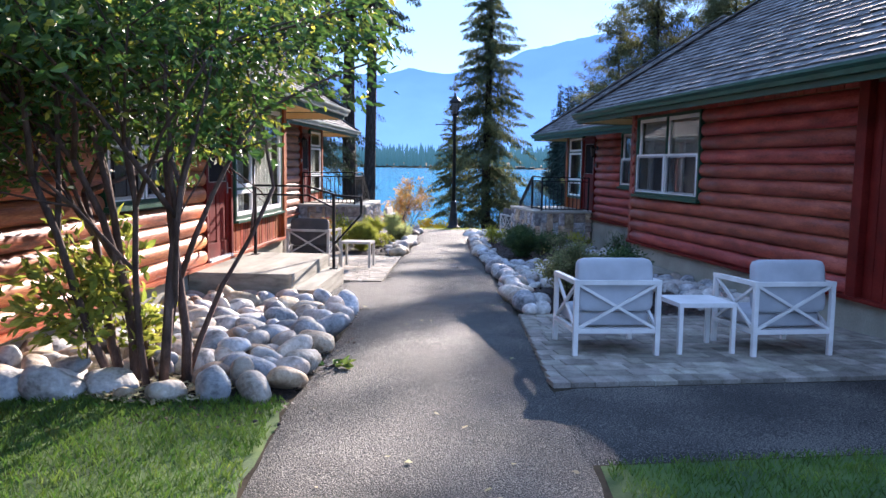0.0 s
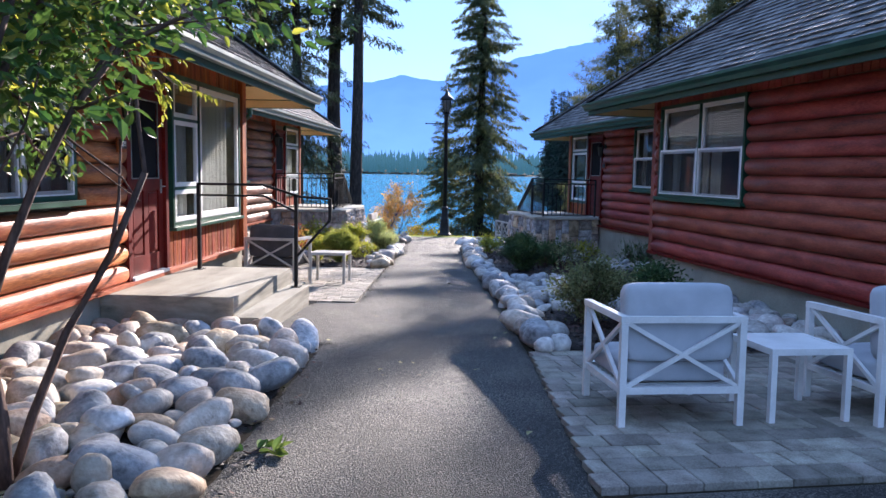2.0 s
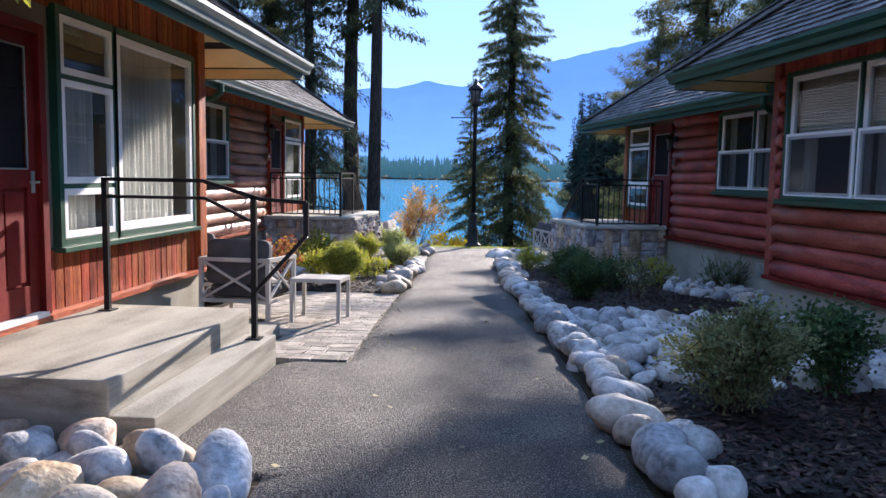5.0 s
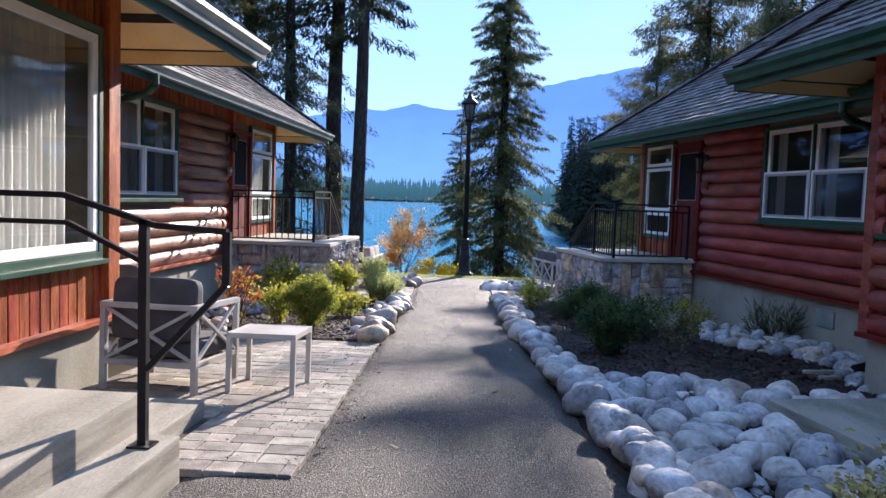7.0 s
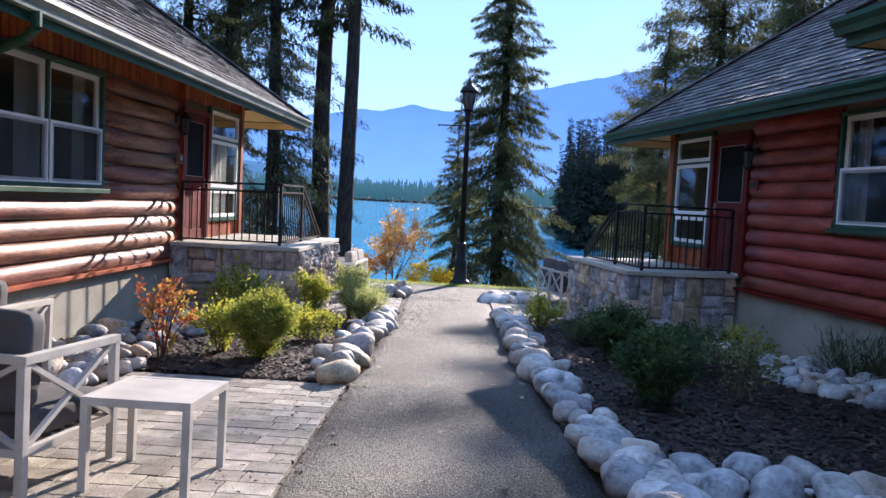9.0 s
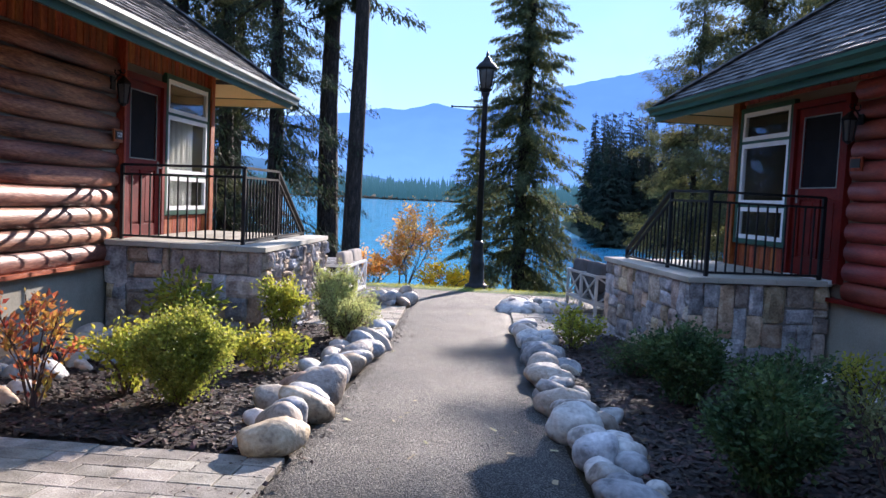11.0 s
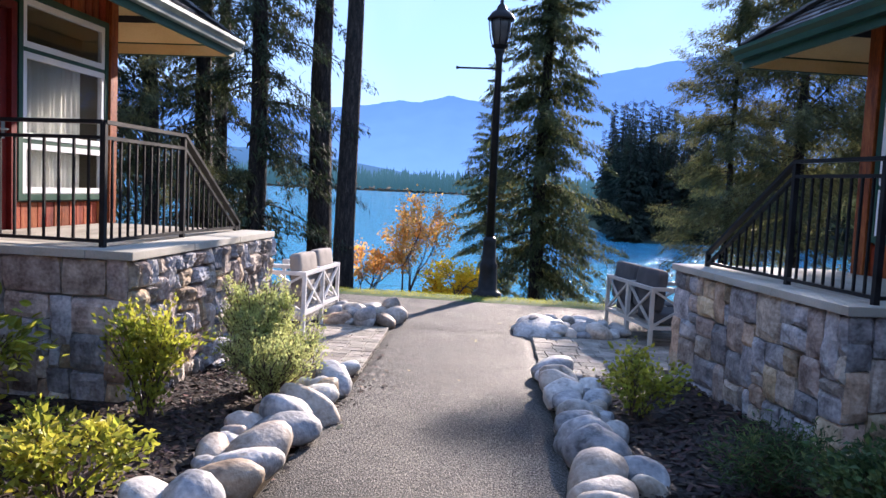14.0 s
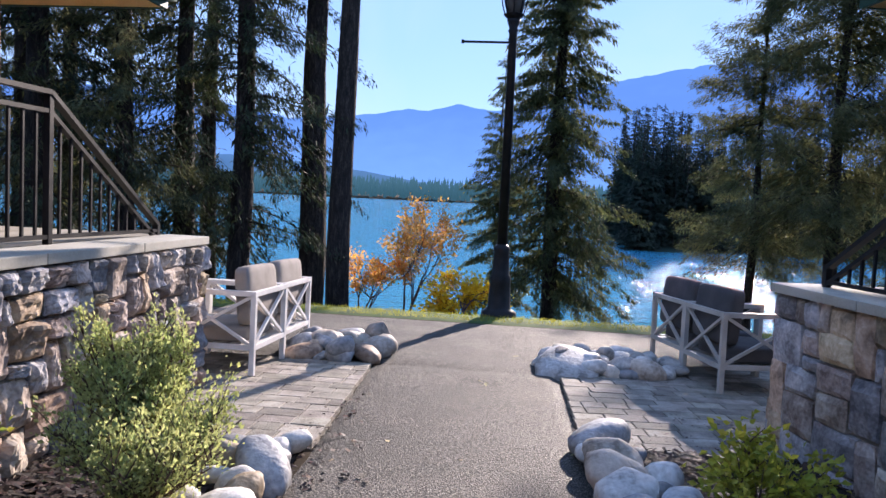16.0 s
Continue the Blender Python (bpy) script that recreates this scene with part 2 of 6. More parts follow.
LEAF_OL = material("olive_leaves", [(0.09, 0.11, 0.045), (0.2, 0.22, 0.09), (0.38, 0.35, 0.17)], 5, 0.6, 0, 20, transl=0.4, vary=0.35, island=True)
LEAF_O = material("autumn_leaves", [(0.78, 0.34, 0.05), (0.88, 0.5, 0.12), (0.92, 0.64, 0.24)], 1.5, 0.6, 0, 20, transl=0.6, vary=0.15, island=True)
LEAF_G = material("golden_leaves", [(0.85, 0.52, 0.02), (0.92, 0.64, 0.03), (0.93, 0.74, 0.08)], 1.5, 0.6, 0, 20, transl=0.6, vary=0.12, island=True)
LEAF_RED = material("red_leaves", [(0.2, 0.05, 0.03), (0.42, 0.12, 0.06), (0.55, 0.34, 0.08), (0.5, 0.48, 0.1)], 5, 0.6, 0, 20, transl=0.4, vary=0.35, island=True)
LEAF_S = material("silvery_leaves", [(0.24, 0.29, 0.1), (0.44, 0.48, 0.18), (0.62, 0.62, 0.29)], 4, 0.6, 0, 30, transl=0.5, vary=0.3, island=True)
LEAF_DK = material("juniper_leaves", [(0.024, 0.055, 0.022), (0.065, 0.12, 0.042), (0.18, 0.24, 0.08)], 6, 0.6, 0, 30, transl=0.35, vary=0.4, island=True)
DRY = material("fallen_leaves", [(0.2, 0.15, 0.08), (0.36, 0.29, 0.16), (0.2, 0.22, 0.08)], 4, 0.8, 0, 30, vary=0.4, island=True)
LAMPGLASS = material("frosted_lamp_glass", [(0.09, 0.09, 0.085), (0.14, 0.14, 0.13)], 5, 0.15, 0.05, 50, transl=0.25)
PLAQUE = material("plaque_black", [(0.012, 0.012, 0.012), (0.02, 0.02, 0.02)], 5, 0.4, 0.05, 50)
PLAQUE_W = material("plaque_white", [(0.7, 0.7, 0.68), (0.8, 0.8, 0.78)], 5, 0.5, 0.05, 50)
FARWOOD = material("far_forest", [(0.02, 0.035, 0.03), (0.035, 0.055, 0.045), (0.05, 0.075, 0.06)], 0.05, 0.95, 0, 0.6, vary=0.3, island=True, spec=0.0)


def glass_material():
    m = bpy.data.materials.new("window_glass")
    m.use_nodes = True
    t = m.node_tree
    b = t.nodes["Principled BSDF"]
    b.inputs["Transmission Weight"].default_value = 1.0
    b.inputs["Roughness"].default_value = 0.0
    b.inputs["IOR"].default_value = 1.5
    b.inputs["Base Color"].default_value = (0.9, 0.93, 0.92, 1)
    return m


def lake_material():
    m = bpy.data.materials.new("lake_water")
    m.use_nodes = True
    t = m.node_tree
    b = t.nodes["Principled BSDF"]
    b.inputs["Base Color"].default_value = (0.05, 0.32, 0.48, 1)
    b.inputs["Specular IOR Level"].default_value = 0.5
    b.inputs["Roughness"].default_value = 0.06
    b.inputs["IOR"].default_value = 1.33
    geo = t.nodes.new("ShaderNodeNewGeometry")
    mapping = t.nodes.new("ShaderNodeMapping")
    mapping.inputs["Scale"].default_value = (0.5, 1.0, 1)
    t.links.new(geo.outputs["Position"], mapping.inputs["Vector"])
    bump = None
    for s, d in ((0.35, 0.45), (1.3, 0.45), (3.2, 0.2), (9.0, 0.05)):
        n = t.nodes.new("ShaderNodeTexNoise")
        n.inputs["Scale"].default_value, n.inputs["Detail"].default_value = s, 3
        t.links.new(mapping.outputs["Vector"], n.inputs["Vector"])
        bp = t.nodes.new("ShaderNodeBump")
        bp.inputs["Strength"].default_value, bp.inputs["Distance"].default_value = 1.0, d
        t.links.new(n.outputs["Fac"], bp.inputs["Height"])
        if bump:
            t.links.new(bump.outputs["Normal"], bp.inputs["Normal"])
        bump = bp
    t.links.new(bump.outputs["Normal"], b.inputs["Normal"])
    return m


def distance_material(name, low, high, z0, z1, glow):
    """Far land: plain base colour, with the air's blue haze painted as a glow from foot to crest."""
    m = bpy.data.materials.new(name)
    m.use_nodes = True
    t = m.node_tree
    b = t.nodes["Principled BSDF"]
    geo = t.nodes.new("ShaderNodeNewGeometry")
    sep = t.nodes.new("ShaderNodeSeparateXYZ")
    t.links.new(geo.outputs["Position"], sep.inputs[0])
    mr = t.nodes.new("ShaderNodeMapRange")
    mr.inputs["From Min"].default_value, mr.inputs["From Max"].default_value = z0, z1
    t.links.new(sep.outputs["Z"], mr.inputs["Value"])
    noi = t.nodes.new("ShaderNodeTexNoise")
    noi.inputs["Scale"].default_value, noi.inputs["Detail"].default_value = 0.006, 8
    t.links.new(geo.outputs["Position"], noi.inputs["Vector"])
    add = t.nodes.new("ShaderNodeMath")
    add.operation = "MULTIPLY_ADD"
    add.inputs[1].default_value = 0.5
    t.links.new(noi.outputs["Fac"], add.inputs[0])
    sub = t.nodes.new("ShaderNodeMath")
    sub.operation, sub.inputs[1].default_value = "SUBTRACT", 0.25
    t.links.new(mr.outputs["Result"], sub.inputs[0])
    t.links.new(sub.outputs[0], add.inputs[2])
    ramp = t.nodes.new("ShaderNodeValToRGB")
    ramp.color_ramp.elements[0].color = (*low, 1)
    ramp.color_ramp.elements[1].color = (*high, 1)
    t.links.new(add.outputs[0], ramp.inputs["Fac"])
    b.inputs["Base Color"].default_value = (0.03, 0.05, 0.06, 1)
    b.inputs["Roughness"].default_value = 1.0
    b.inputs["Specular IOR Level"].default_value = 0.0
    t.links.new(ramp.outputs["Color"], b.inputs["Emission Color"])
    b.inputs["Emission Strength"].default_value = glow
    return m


def mesh_screen_material():
    m = bpy.data.materials.new("window_insect_mesh")
    m.use_nodes = True
    t = m.node_tree
    tr = t.nodes.new("ShaderNodeBsdfTransparent")
    mix = t.nodes.new("ShaderNodeMixShader")
    mix.inputs[0].default_value = 0.2
    b = t.nodes["Principled BSDF"]
    b.inputs["Base Color"].default_value = (0.05, 0.055, 0.065, 1)
    b.inputs["Roughness"].default_value = 0.8
    t.links.new(tr.outputs[0], mix.inputs[1])
    t.links.new(b.outputs[0], mix.inputs[2])
    t.links.new(mix.outputs[0], t.nodes["Material Output"].inputs["Surface"])
    return m


MESH_SCREEN = mesh_screen_material()
GLASS = glass_material()
LAKE = lake_material()

# ---- mesh helpers ----
rng = random.Random(7)


def mesh_object(name, bm, mat, parent=None, label="", smooth=False):
    me = bpy.data.meshes.new(name)
    bm.to_mesh(me)
    bm.free()
    me.materials.append(mat)
    if smooth:
        me.polygons.foreach_set("use_smooth", [True] * len(me.polygons))
    ob = new(name, me)
    if parent is not None:
        ob.parent = parent
    if label:
        ob["label"] = label
    return ob


part = mesh_object


def from_data(name, verts, faces, mat, parent=None, smooth=False):
    me = bpy.data.meshes.new(name)
    me.from_pydata(verts, [], faces)
    me.update()
    me.materials.append(mat)
    if smooth:
        me.polygons.foreach_set("use_smooth", [True] * len(me.polygons))
    ob = new(name, me)
    if parent is not None:
        ob.parent = parent
    return ob


def empty(name, at=(0, 0, 0), label="", category="", group="", kind="", m=None):
    ob = new(name)
    ob.empty_display_size = 0.1
    ob.matrix_basis = m if m is not None else Matrix.Translation(at)
    return tagged(ob, label, category, group, kind)


def box(bm, lo, hi, m=None, bevel=0.0):
    """An upright box between two corners, moved by m."""
    vs = []
    for x in (lo[0], hi[0]):
        for y in (lo[1], hi[1]):
            for z in (lo[2], hi[2]):
                v = Vector((x, y, z))
                vs.append(bm.verts.new(m @ v if m is not None else v))
    fs = [bm.faces.new([vs[i] for i in q]) for q in ((0, 1, 3, 2), (4, 6, 7, 5), (0, 4, 5, 1), (2, 3, 7, 6), (0, 2, 6, 4), (1, 5, 7, 3))]
    bmesh.ops.recalc_face_normals(bm, faces=fs)
    if bevel:
        es = list({e for f in fs for e in f.edges})
        bmesh.ops.bevel(bm, geom=es, offset=bevel, segments=2, affect="EDGES", profile=0.7)
    return bm


def boxes(*items, m=None, bevel=0.0):
    bm = bmesh.new()
    for lo, hi in items:
        box(bm, lo, hi, m, bevel)
    return bm


def tube(bm, pts, r0, r1=None, sides=8, wobble=0.0, seed=0):
    """A round, tapering bar along points."""
    r1 = r0 if r1 is None else r1
    pts = [Vector(p) for p in pts]
    rings = []
    up = Vector((0.31, 0.17, 0.93))
    rr = random.Random(seed)
    for i, p in enumerate(pts):
        d = (pts[min(i + 1, len(pts) - 1)] - pts[max(i - 1, 0)]).normalized()
        a = d.cross(up if abs(d.dot(up)) < 0.95 else Vector((1, 0, 0))).normalized()
        b = d.cross(a)
        r = r0 + (r1 - r0) * i / max(1, len(pts) - 1)
        rings.append([bm.verts.new(p + (a * math.cos(k * math.tau / sides) + b * math.sin(k * math.tau / sides)) * r * (1 + wobble * rr.uniform(-1, 1))) for k in range(sides)])
    for q, w in zip(rings, rings[1:]):
        for k in range(sides):
            bm.faces.new((q[k], q[(k + 1) % sides], w[(k + 1) % sides], w[k]))
    bm.faces.new(list(reversed(rings[0])))
    bm.faces.new(rings[-1])
    return bm


def bar(bm, a, b, w, h):
    """A square bar from a to b."""
    a, b = Vector(a), Vector(b)
    d = (b - a).normalized()
    side = d.cross(Vector((0, 0, 1)))
    side = Vector((1, 0, 0)) if side.length < 0.05 else side.normalized()
    up = side.cross(d).normalized()
    vs = [bm.verts.new(p + side * sx * w / 2 + up * sz * h / 2) for p in (a, b) for sx, sz in ((-1, -1), (1, -1), (1, 1), (-1, 1))]
    fs = [bm.faces.new([vs[i] for i in q]) for q in ((0, 1, 2, 3), (7, 6, 5, 4), (0, 4, 5, 1), (1, 5, 6, 2), (2, 6, 7, 3), (3, 7, 4, 0))]
    bmesh.ops.recalc_face_normals(bm, faces=fs)
    return bm


# ---- ground ----
GY = (-60, 0, 6, 14, 22, 27, 29.2, 31, 34, 40, 52, 60, 300, 1150, 1250, 4800)
GZ = (0.6, -0.2, -0.38, -0.6, -0.95, -1.06, -1.12, -1.75, -2.4, -3.4, -4.9, -6.5, -12, -12, -3, 60)


def gz(y):
    return float(np.interp(y, GY, GZ))


def build_ground():
    xs = [-2500, -900, -300, -120, -60, -40, -30] + [-24 + 2 * i for i in range(25)] + [30, 40, 60, 120, 300, 900, 2500]
    ys = sorted(set([-400, -150, -60, -30, -10] + [float(i) for i in range(-5, 62)] + [29.2, 70, 90, 120, 200, 300, 600, 1000, 1150, 1250, 1500, 2500, 4800]))
    verts, faces = [], []
    for y in ys:
        for x in xs:
            z = gz(y) - 0.02
            if y > 29.5 and y < 80:
                z += 0.25 * noise.noise(Vector((x * 0.15, y * 0.15, 0)))
            verts.append((x, y, z))
    n = len(xs)
    for j in range(len(ys) - 1):
        for i in range(n - 1):
            a = j * n + i
            faces.append((a, a + 1, a + n + 1, a + n))
    return tagged(from_data("ground", verts, faces, SOIL), "bare soil and forest floor sloping down to the lake", "ground", kind="structure")


build_ground()


def left_edge(y):
    return float(np.interp(y, (-8, 0, 3.5, 5.2, 8, 12, 16.7, 22, 25.3), (-1.05, -1.12, -1.21, -1.39, -1.51, -1.66, -1.87, -2.07, -2.29)))


def right_edge(y):
    return float(np.interp(y, (-8, 0, 4.2, 5.9, 9.1, 12.2, 14, 19, 22.1, 25), (0.75, 0.7, 0.66, 0.56, 0.44, 0.25, 0.08, -0.28, -0.41, -0.5)))


def sheet(name, lo, hi, y0, y1, mat, h, step=0.25, ragged=0.0, cols=6, skirt=0.0):
    """A sheet on the ground between two edges x = lo(y) and x = hi(y), h above the soil, with its rim turned down."""
    n = max(2, int((y1 - y0) / step))
    verts, faces = [], []
    for j in range(n + 1):
        y = y0 + (y1 - y0) * j / n
        a, b = lo(y), hi(y)
        a += ragged * noise.noise(Vector((y * 3.1, 1, 0)))
        b += ragged * noise.noise(Vector((y * 3.1, 9, 0)))
        for i in range(cols + 1):
            x = a + (b - a) * i / cols
            drop = 0.03 if i in (0, cols) or j in (0, n) else 0.0
            verts.append((x, y, gz(y) + h - drop + (0.006 * noise.noise(Vector((x * 0.8, y * 0.8, 3))) if not drop else 0)))
    for j in range(n):
        for i in range(cols):
            a = j * (cols + 1) + i
            faces.append((a, a + 1, a + cols + 2, a + cols + 1))
    return from_data(name, verts, faces, mat, smooth=True)


A12 = radians(12.0)
DU, DN = Vector((-math.sin(A12), math.cos(A12), 0)), Vector((math.cos(A12), math.sin(A12), 0))


def skew(y_at, x_at):
    """The line through a point that runs across, square to the second cabin's front."""
    return lambda x: y_at + (x - x_at) * math.tan(A12)


patio_near, patio_far, lawn_line = skew(5.87, 0.56), skew(9.15, 0.44), skew(4.2, 0.68)
tagged(sheet("path", lambda y: min(left_edge(y), -2.27 if 9.42 < y < 11.96 else 0), right_edge, -8, 25.25, ASPHALT, 0.006, step=0.1, ragged=0.025, cols=14), "grey asphalt footpath sloping down to the lake", "path", kind="structure")
tagged(sheet("cross_path", lambda y: -30.0, lambda y: 30.0, 25.25, 28.52, ASPHALT, 0.006, step=0.2, cols=60), "asphalt lakeside path crossing in front of the shore", "path", kind="structure")


def quad_sheet(name, xs, near, far, mat, h, rows=14):
    """A sheet over the stretch xs between the lines near(x) and far(x)."""
    verts, faces = [], []
    for x in xs:
        for j in range(rows + 1):
            y = near(x) + (far(x) - near(x)) * j / rows
            rim = 0.03 if j in (0, rows) or x in (xs[0], xs[-1]) else 0
            verts.append((x, y, gz(y) + h - rim))
    for i in range(len(xs) - 1):
        for j in range(rows):
            a = i * (rows + 1) + j
            faces.append((a, a + rows + 1, a + rows + 2, a + 1))
    return from_data(name, verts, faces, mat, smooth=True)


tagged(quad_sheet("asphalt_apron", [0.5 + 0.25 * i for i in range(40)], lambda x: lawn_line(x), lambda x: patio_near(x) + 0.02, ASPHALT, 0.003), "asphalt apron between the lawn and the paver patio", "path", kind="structure")
tagged(sheet("lawn_left", lambda y: -14.0, left_edge, -8, 5.25, LAWN, 0.012, cols=40, ragged=0.05), "mown green lawn beside the asphalt path", "lawn", kind="structure")
tagged(quad_sheet("lawn_right", [0.68 + 0.3 * i for i in range(40)], lambda x: -8.0, lawn_line, LAWN, 0.014, rows=30), "mown green lawn with a rounded corner at the asphalt", "lawn", kind="structure")
tagged(sheet("lake_verge", lambda y: -30.0, lambda y: 30.0, 28.54, 29.3, LAWN, 0.012, step=0.15, cols=60), "thin strip of yellowing grass along the lake bank", "grass", kind="structure")

# lake
lake_bm = bmesh.new()
vs = [lake_bm.verts.new(p) for p in ((-2600, 45, -5), (2600, 45, -5), (2600, 1215, -5), (-2600, 1215, -5))]
lake_bm.faces.new(vs)
tagged(mesh_object("water", lake_bm, LAKE), "turquoise blue lake rippled by a light wind", "lake", kind="structure")


def ridge(name, y, x0, x1, heights, mat, label, rough=0.03, seed=1, n=160, foot=-30.0):
    """A far mountain flank: a slope that rises from its foot to a jagged crest."""
    az = [a for a, e in heights]
    el = [e for a, e in heights]
    verts, faces = [], []
    rows = 14
    for i in range(n + 1):
        a = x0 + (x1 - x0) * i / n
        top = math.tan(radians(float(np.interp(a, az, el)))) * y
        top *= 1 + rough * noise.fractal(Vector((a * 0.9, seed, 0)), 0.9, 2.1, 6)
        for j in range(rows + 1):
            s = j / rows
            yy = y * (0.72 + 0.28 * s)
            z = foot + (top - foot) * s ** 1.15
            z += (top * 0.05) * noise.noise(Vector((a * 0.7, s * 5, seed))) * math.sin(math.pi * s)
            verts.append((math.tan(radians(a)) * yy, yy, z))
    for i in range(n):
        for j in range(rows):
            a = i * (rows + 1) + j
            faces.append((a, a + rows + 1, a + rows + 2, a + 1))
    return tagged(from_data(name, verts, faces, mat, smooth=True), label, "mountain", kind="structure")


# the blue haze on these far slopes is put into their glow
MOUNT = distance_material("mountain_haze_glow", (0.16, 0.34, 0.72), (0.10, 0.23, 0.60), 0, 520, 0.62)
HILL = distance_material("hill_haze_glow", (0.035, 0.1, 0.2), (0.06, 0.15, 0.33), -5, 120, 0.6)
ridge("backdrop_mountain", 4400, -60, 60, [(-60, 9), (-35, 8), (-25, 7), (-18, 5.6), (-13, 6.0), (-11, 6.3), (-9.7, 6.55), (-8, 6.5), (-6.6, 6.85), (-5.8, 7.1), (-4.6, 6.8), (-3, 6.6), (0, 7.2), (2.6, 8.3), (5.6, 9.0), (7.9, 9.5), (10.5, 10.1), (14, 10.6), (20, 10.2), (30, 9), (45, 8), (60, 8)], MOUNT, "mountain ridge beyond the lake, blue haze painted as its glow", 0.02, 1, 300)
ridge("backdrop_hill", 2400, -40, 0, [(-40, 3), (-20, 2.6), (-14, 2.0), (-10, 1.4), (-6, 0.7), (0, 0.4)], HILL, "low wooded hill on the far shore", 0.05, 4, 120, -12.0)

# ---- the two log cabins ----
# local axes: x out towards the path from the front wall, y along the front, z up
ML = Matrix.Translation((-3.82, 0, 0))
MR = Matrix(((-DN.x, DU.x, 0, DN.x * 5.85), (-DN.y, DU.y, 0, DN.y * 5.85), (0, 0, 1, 0), (0, 0, 0, 1)))


def wall(name, m, w, u0, u1, z0, z1, holes, label, thick=0.2, mat=None):
    """A wall whose outer face lies at w, with openings through it."""
    us = sorted({u0, u1, *[h[0] for h in holes], *[h[1] for h in holes]})
    zs = sorted({z0, z1, *[h[2] for h in holes], *[h[3] for h in holes]})
    bm = bmesh.new()
    for a, b in zip(us, us[1:]):
        for c, d in zip(zs, zs[1:]):
            if not any(h[0] <= (a + b) / 2 <= h[1] and h[2] <= (c + d) / 2 <= h[3] for h in holes):
                box(bm, (w - thick, a, c), (w, b, d), m)
    bmesh.ops.remove_doubles(bm, verts=bm.verts, dist=0.0005)
    return tagged(mesh_object(name, bm, mat or INTERIOR), label, "wall", kind="structure")


def log_mesh(m, w, u0, u1, zc, pitch, seed, end_round=False):
    bm = bmesh.new()
    rr = random.Random(seed)
    n = max(2, int((u1 - u0) / 0.7) + 1)
    k = 9
    rings = []
    for i in range(n + 1):
        u = u0 + (u1 - u0) * i / n
        s = 0.55 if end_round and i in (0, n) else 1.0
        bulge = (0.1 + rr.uniform(-0.006, 0.006)) * s
        dz = rr.uniform(-0.005, 0.005)
        rings.append([bm.verts.new(m @ Vector((w - 0.01 + bulge * max(0.0, math.cos(a)) ** 0.8 + (0.0 if abs(math.cos(a)) > 0.01 else -0.005), u, zc + dz + pitch * 0.495 * math.sin(a) * (s if s == 1 else 0.8))))
                      for a in [-math.pi / 2 + math.pi * j / (k - 1) for j in range(k)]])
    for q, r in zip(rings, rings[1:]):
        for j in range(k):
            bm.faces.new((q[j], q[(j + 1) % k], r[(j + 1) % k], r[j]))
    bm.faces.new(rings[0])
    bm.faces.new(rings[-1])
    bmesh.ops.recalc_face_normals(bm, faces=bm.faces)
    return bm


def logs(parent, m, mat, w, u0, u1, z0, z1, blocked, seed, pitch=0.213, end_round=False):
    n = round((z1 - z0) / pitch)
    pitch = (z1 - z0) / n
    for i in range(n):
        zc = z0 + pitch * (i + 0.5)
        cuts = sorted((a, b) for a, b, c, d in blocked if c < zc + pitch * 0.3 and d > zc - pitch * 0.3)
        a = u0
        spans = []
        for c, d in cuts:
            if c > a:
                spans.append((a, c))
            a = max(a, d)
        if a < u1:
            spans.append((a, u1))
        for a, b in spans:
            if b - a > 0.05:
                ob = mesh_object("log", log_mesh(m, w, a, b, zc, pitch, seed * 100 + i, end_round), mat, parent)
                ob.data.polygons.foreach_set("use_smooth", [len(p.vertices) == 4 for p in ob.data.polygons])


def ring(m, w0, w1, u0, u1, z0, z1, t, bevel=0.004):
    """Four bars round an opening."""
    return boxes(((w0, u0, z0), (w1, u0 + t, z1)), ((w0, u1 - t, z0), (w1, u1, z1)),
                 ((w0, u0 + t, z0), (w1, u1 - t, z0 + t)), ((w0, u0 + t, z1 - t), (w1, u1 - t, z1)), m=m, bevel=bevel)


def pane(parent, m, w, u0, u1, z0, z1):
    ob = part("pane", boxes(((w - 0.006, u0, z0), (w, u1, z1)), m=m), GLASS, parent)
    ob.visible_shadow = False
    return ob


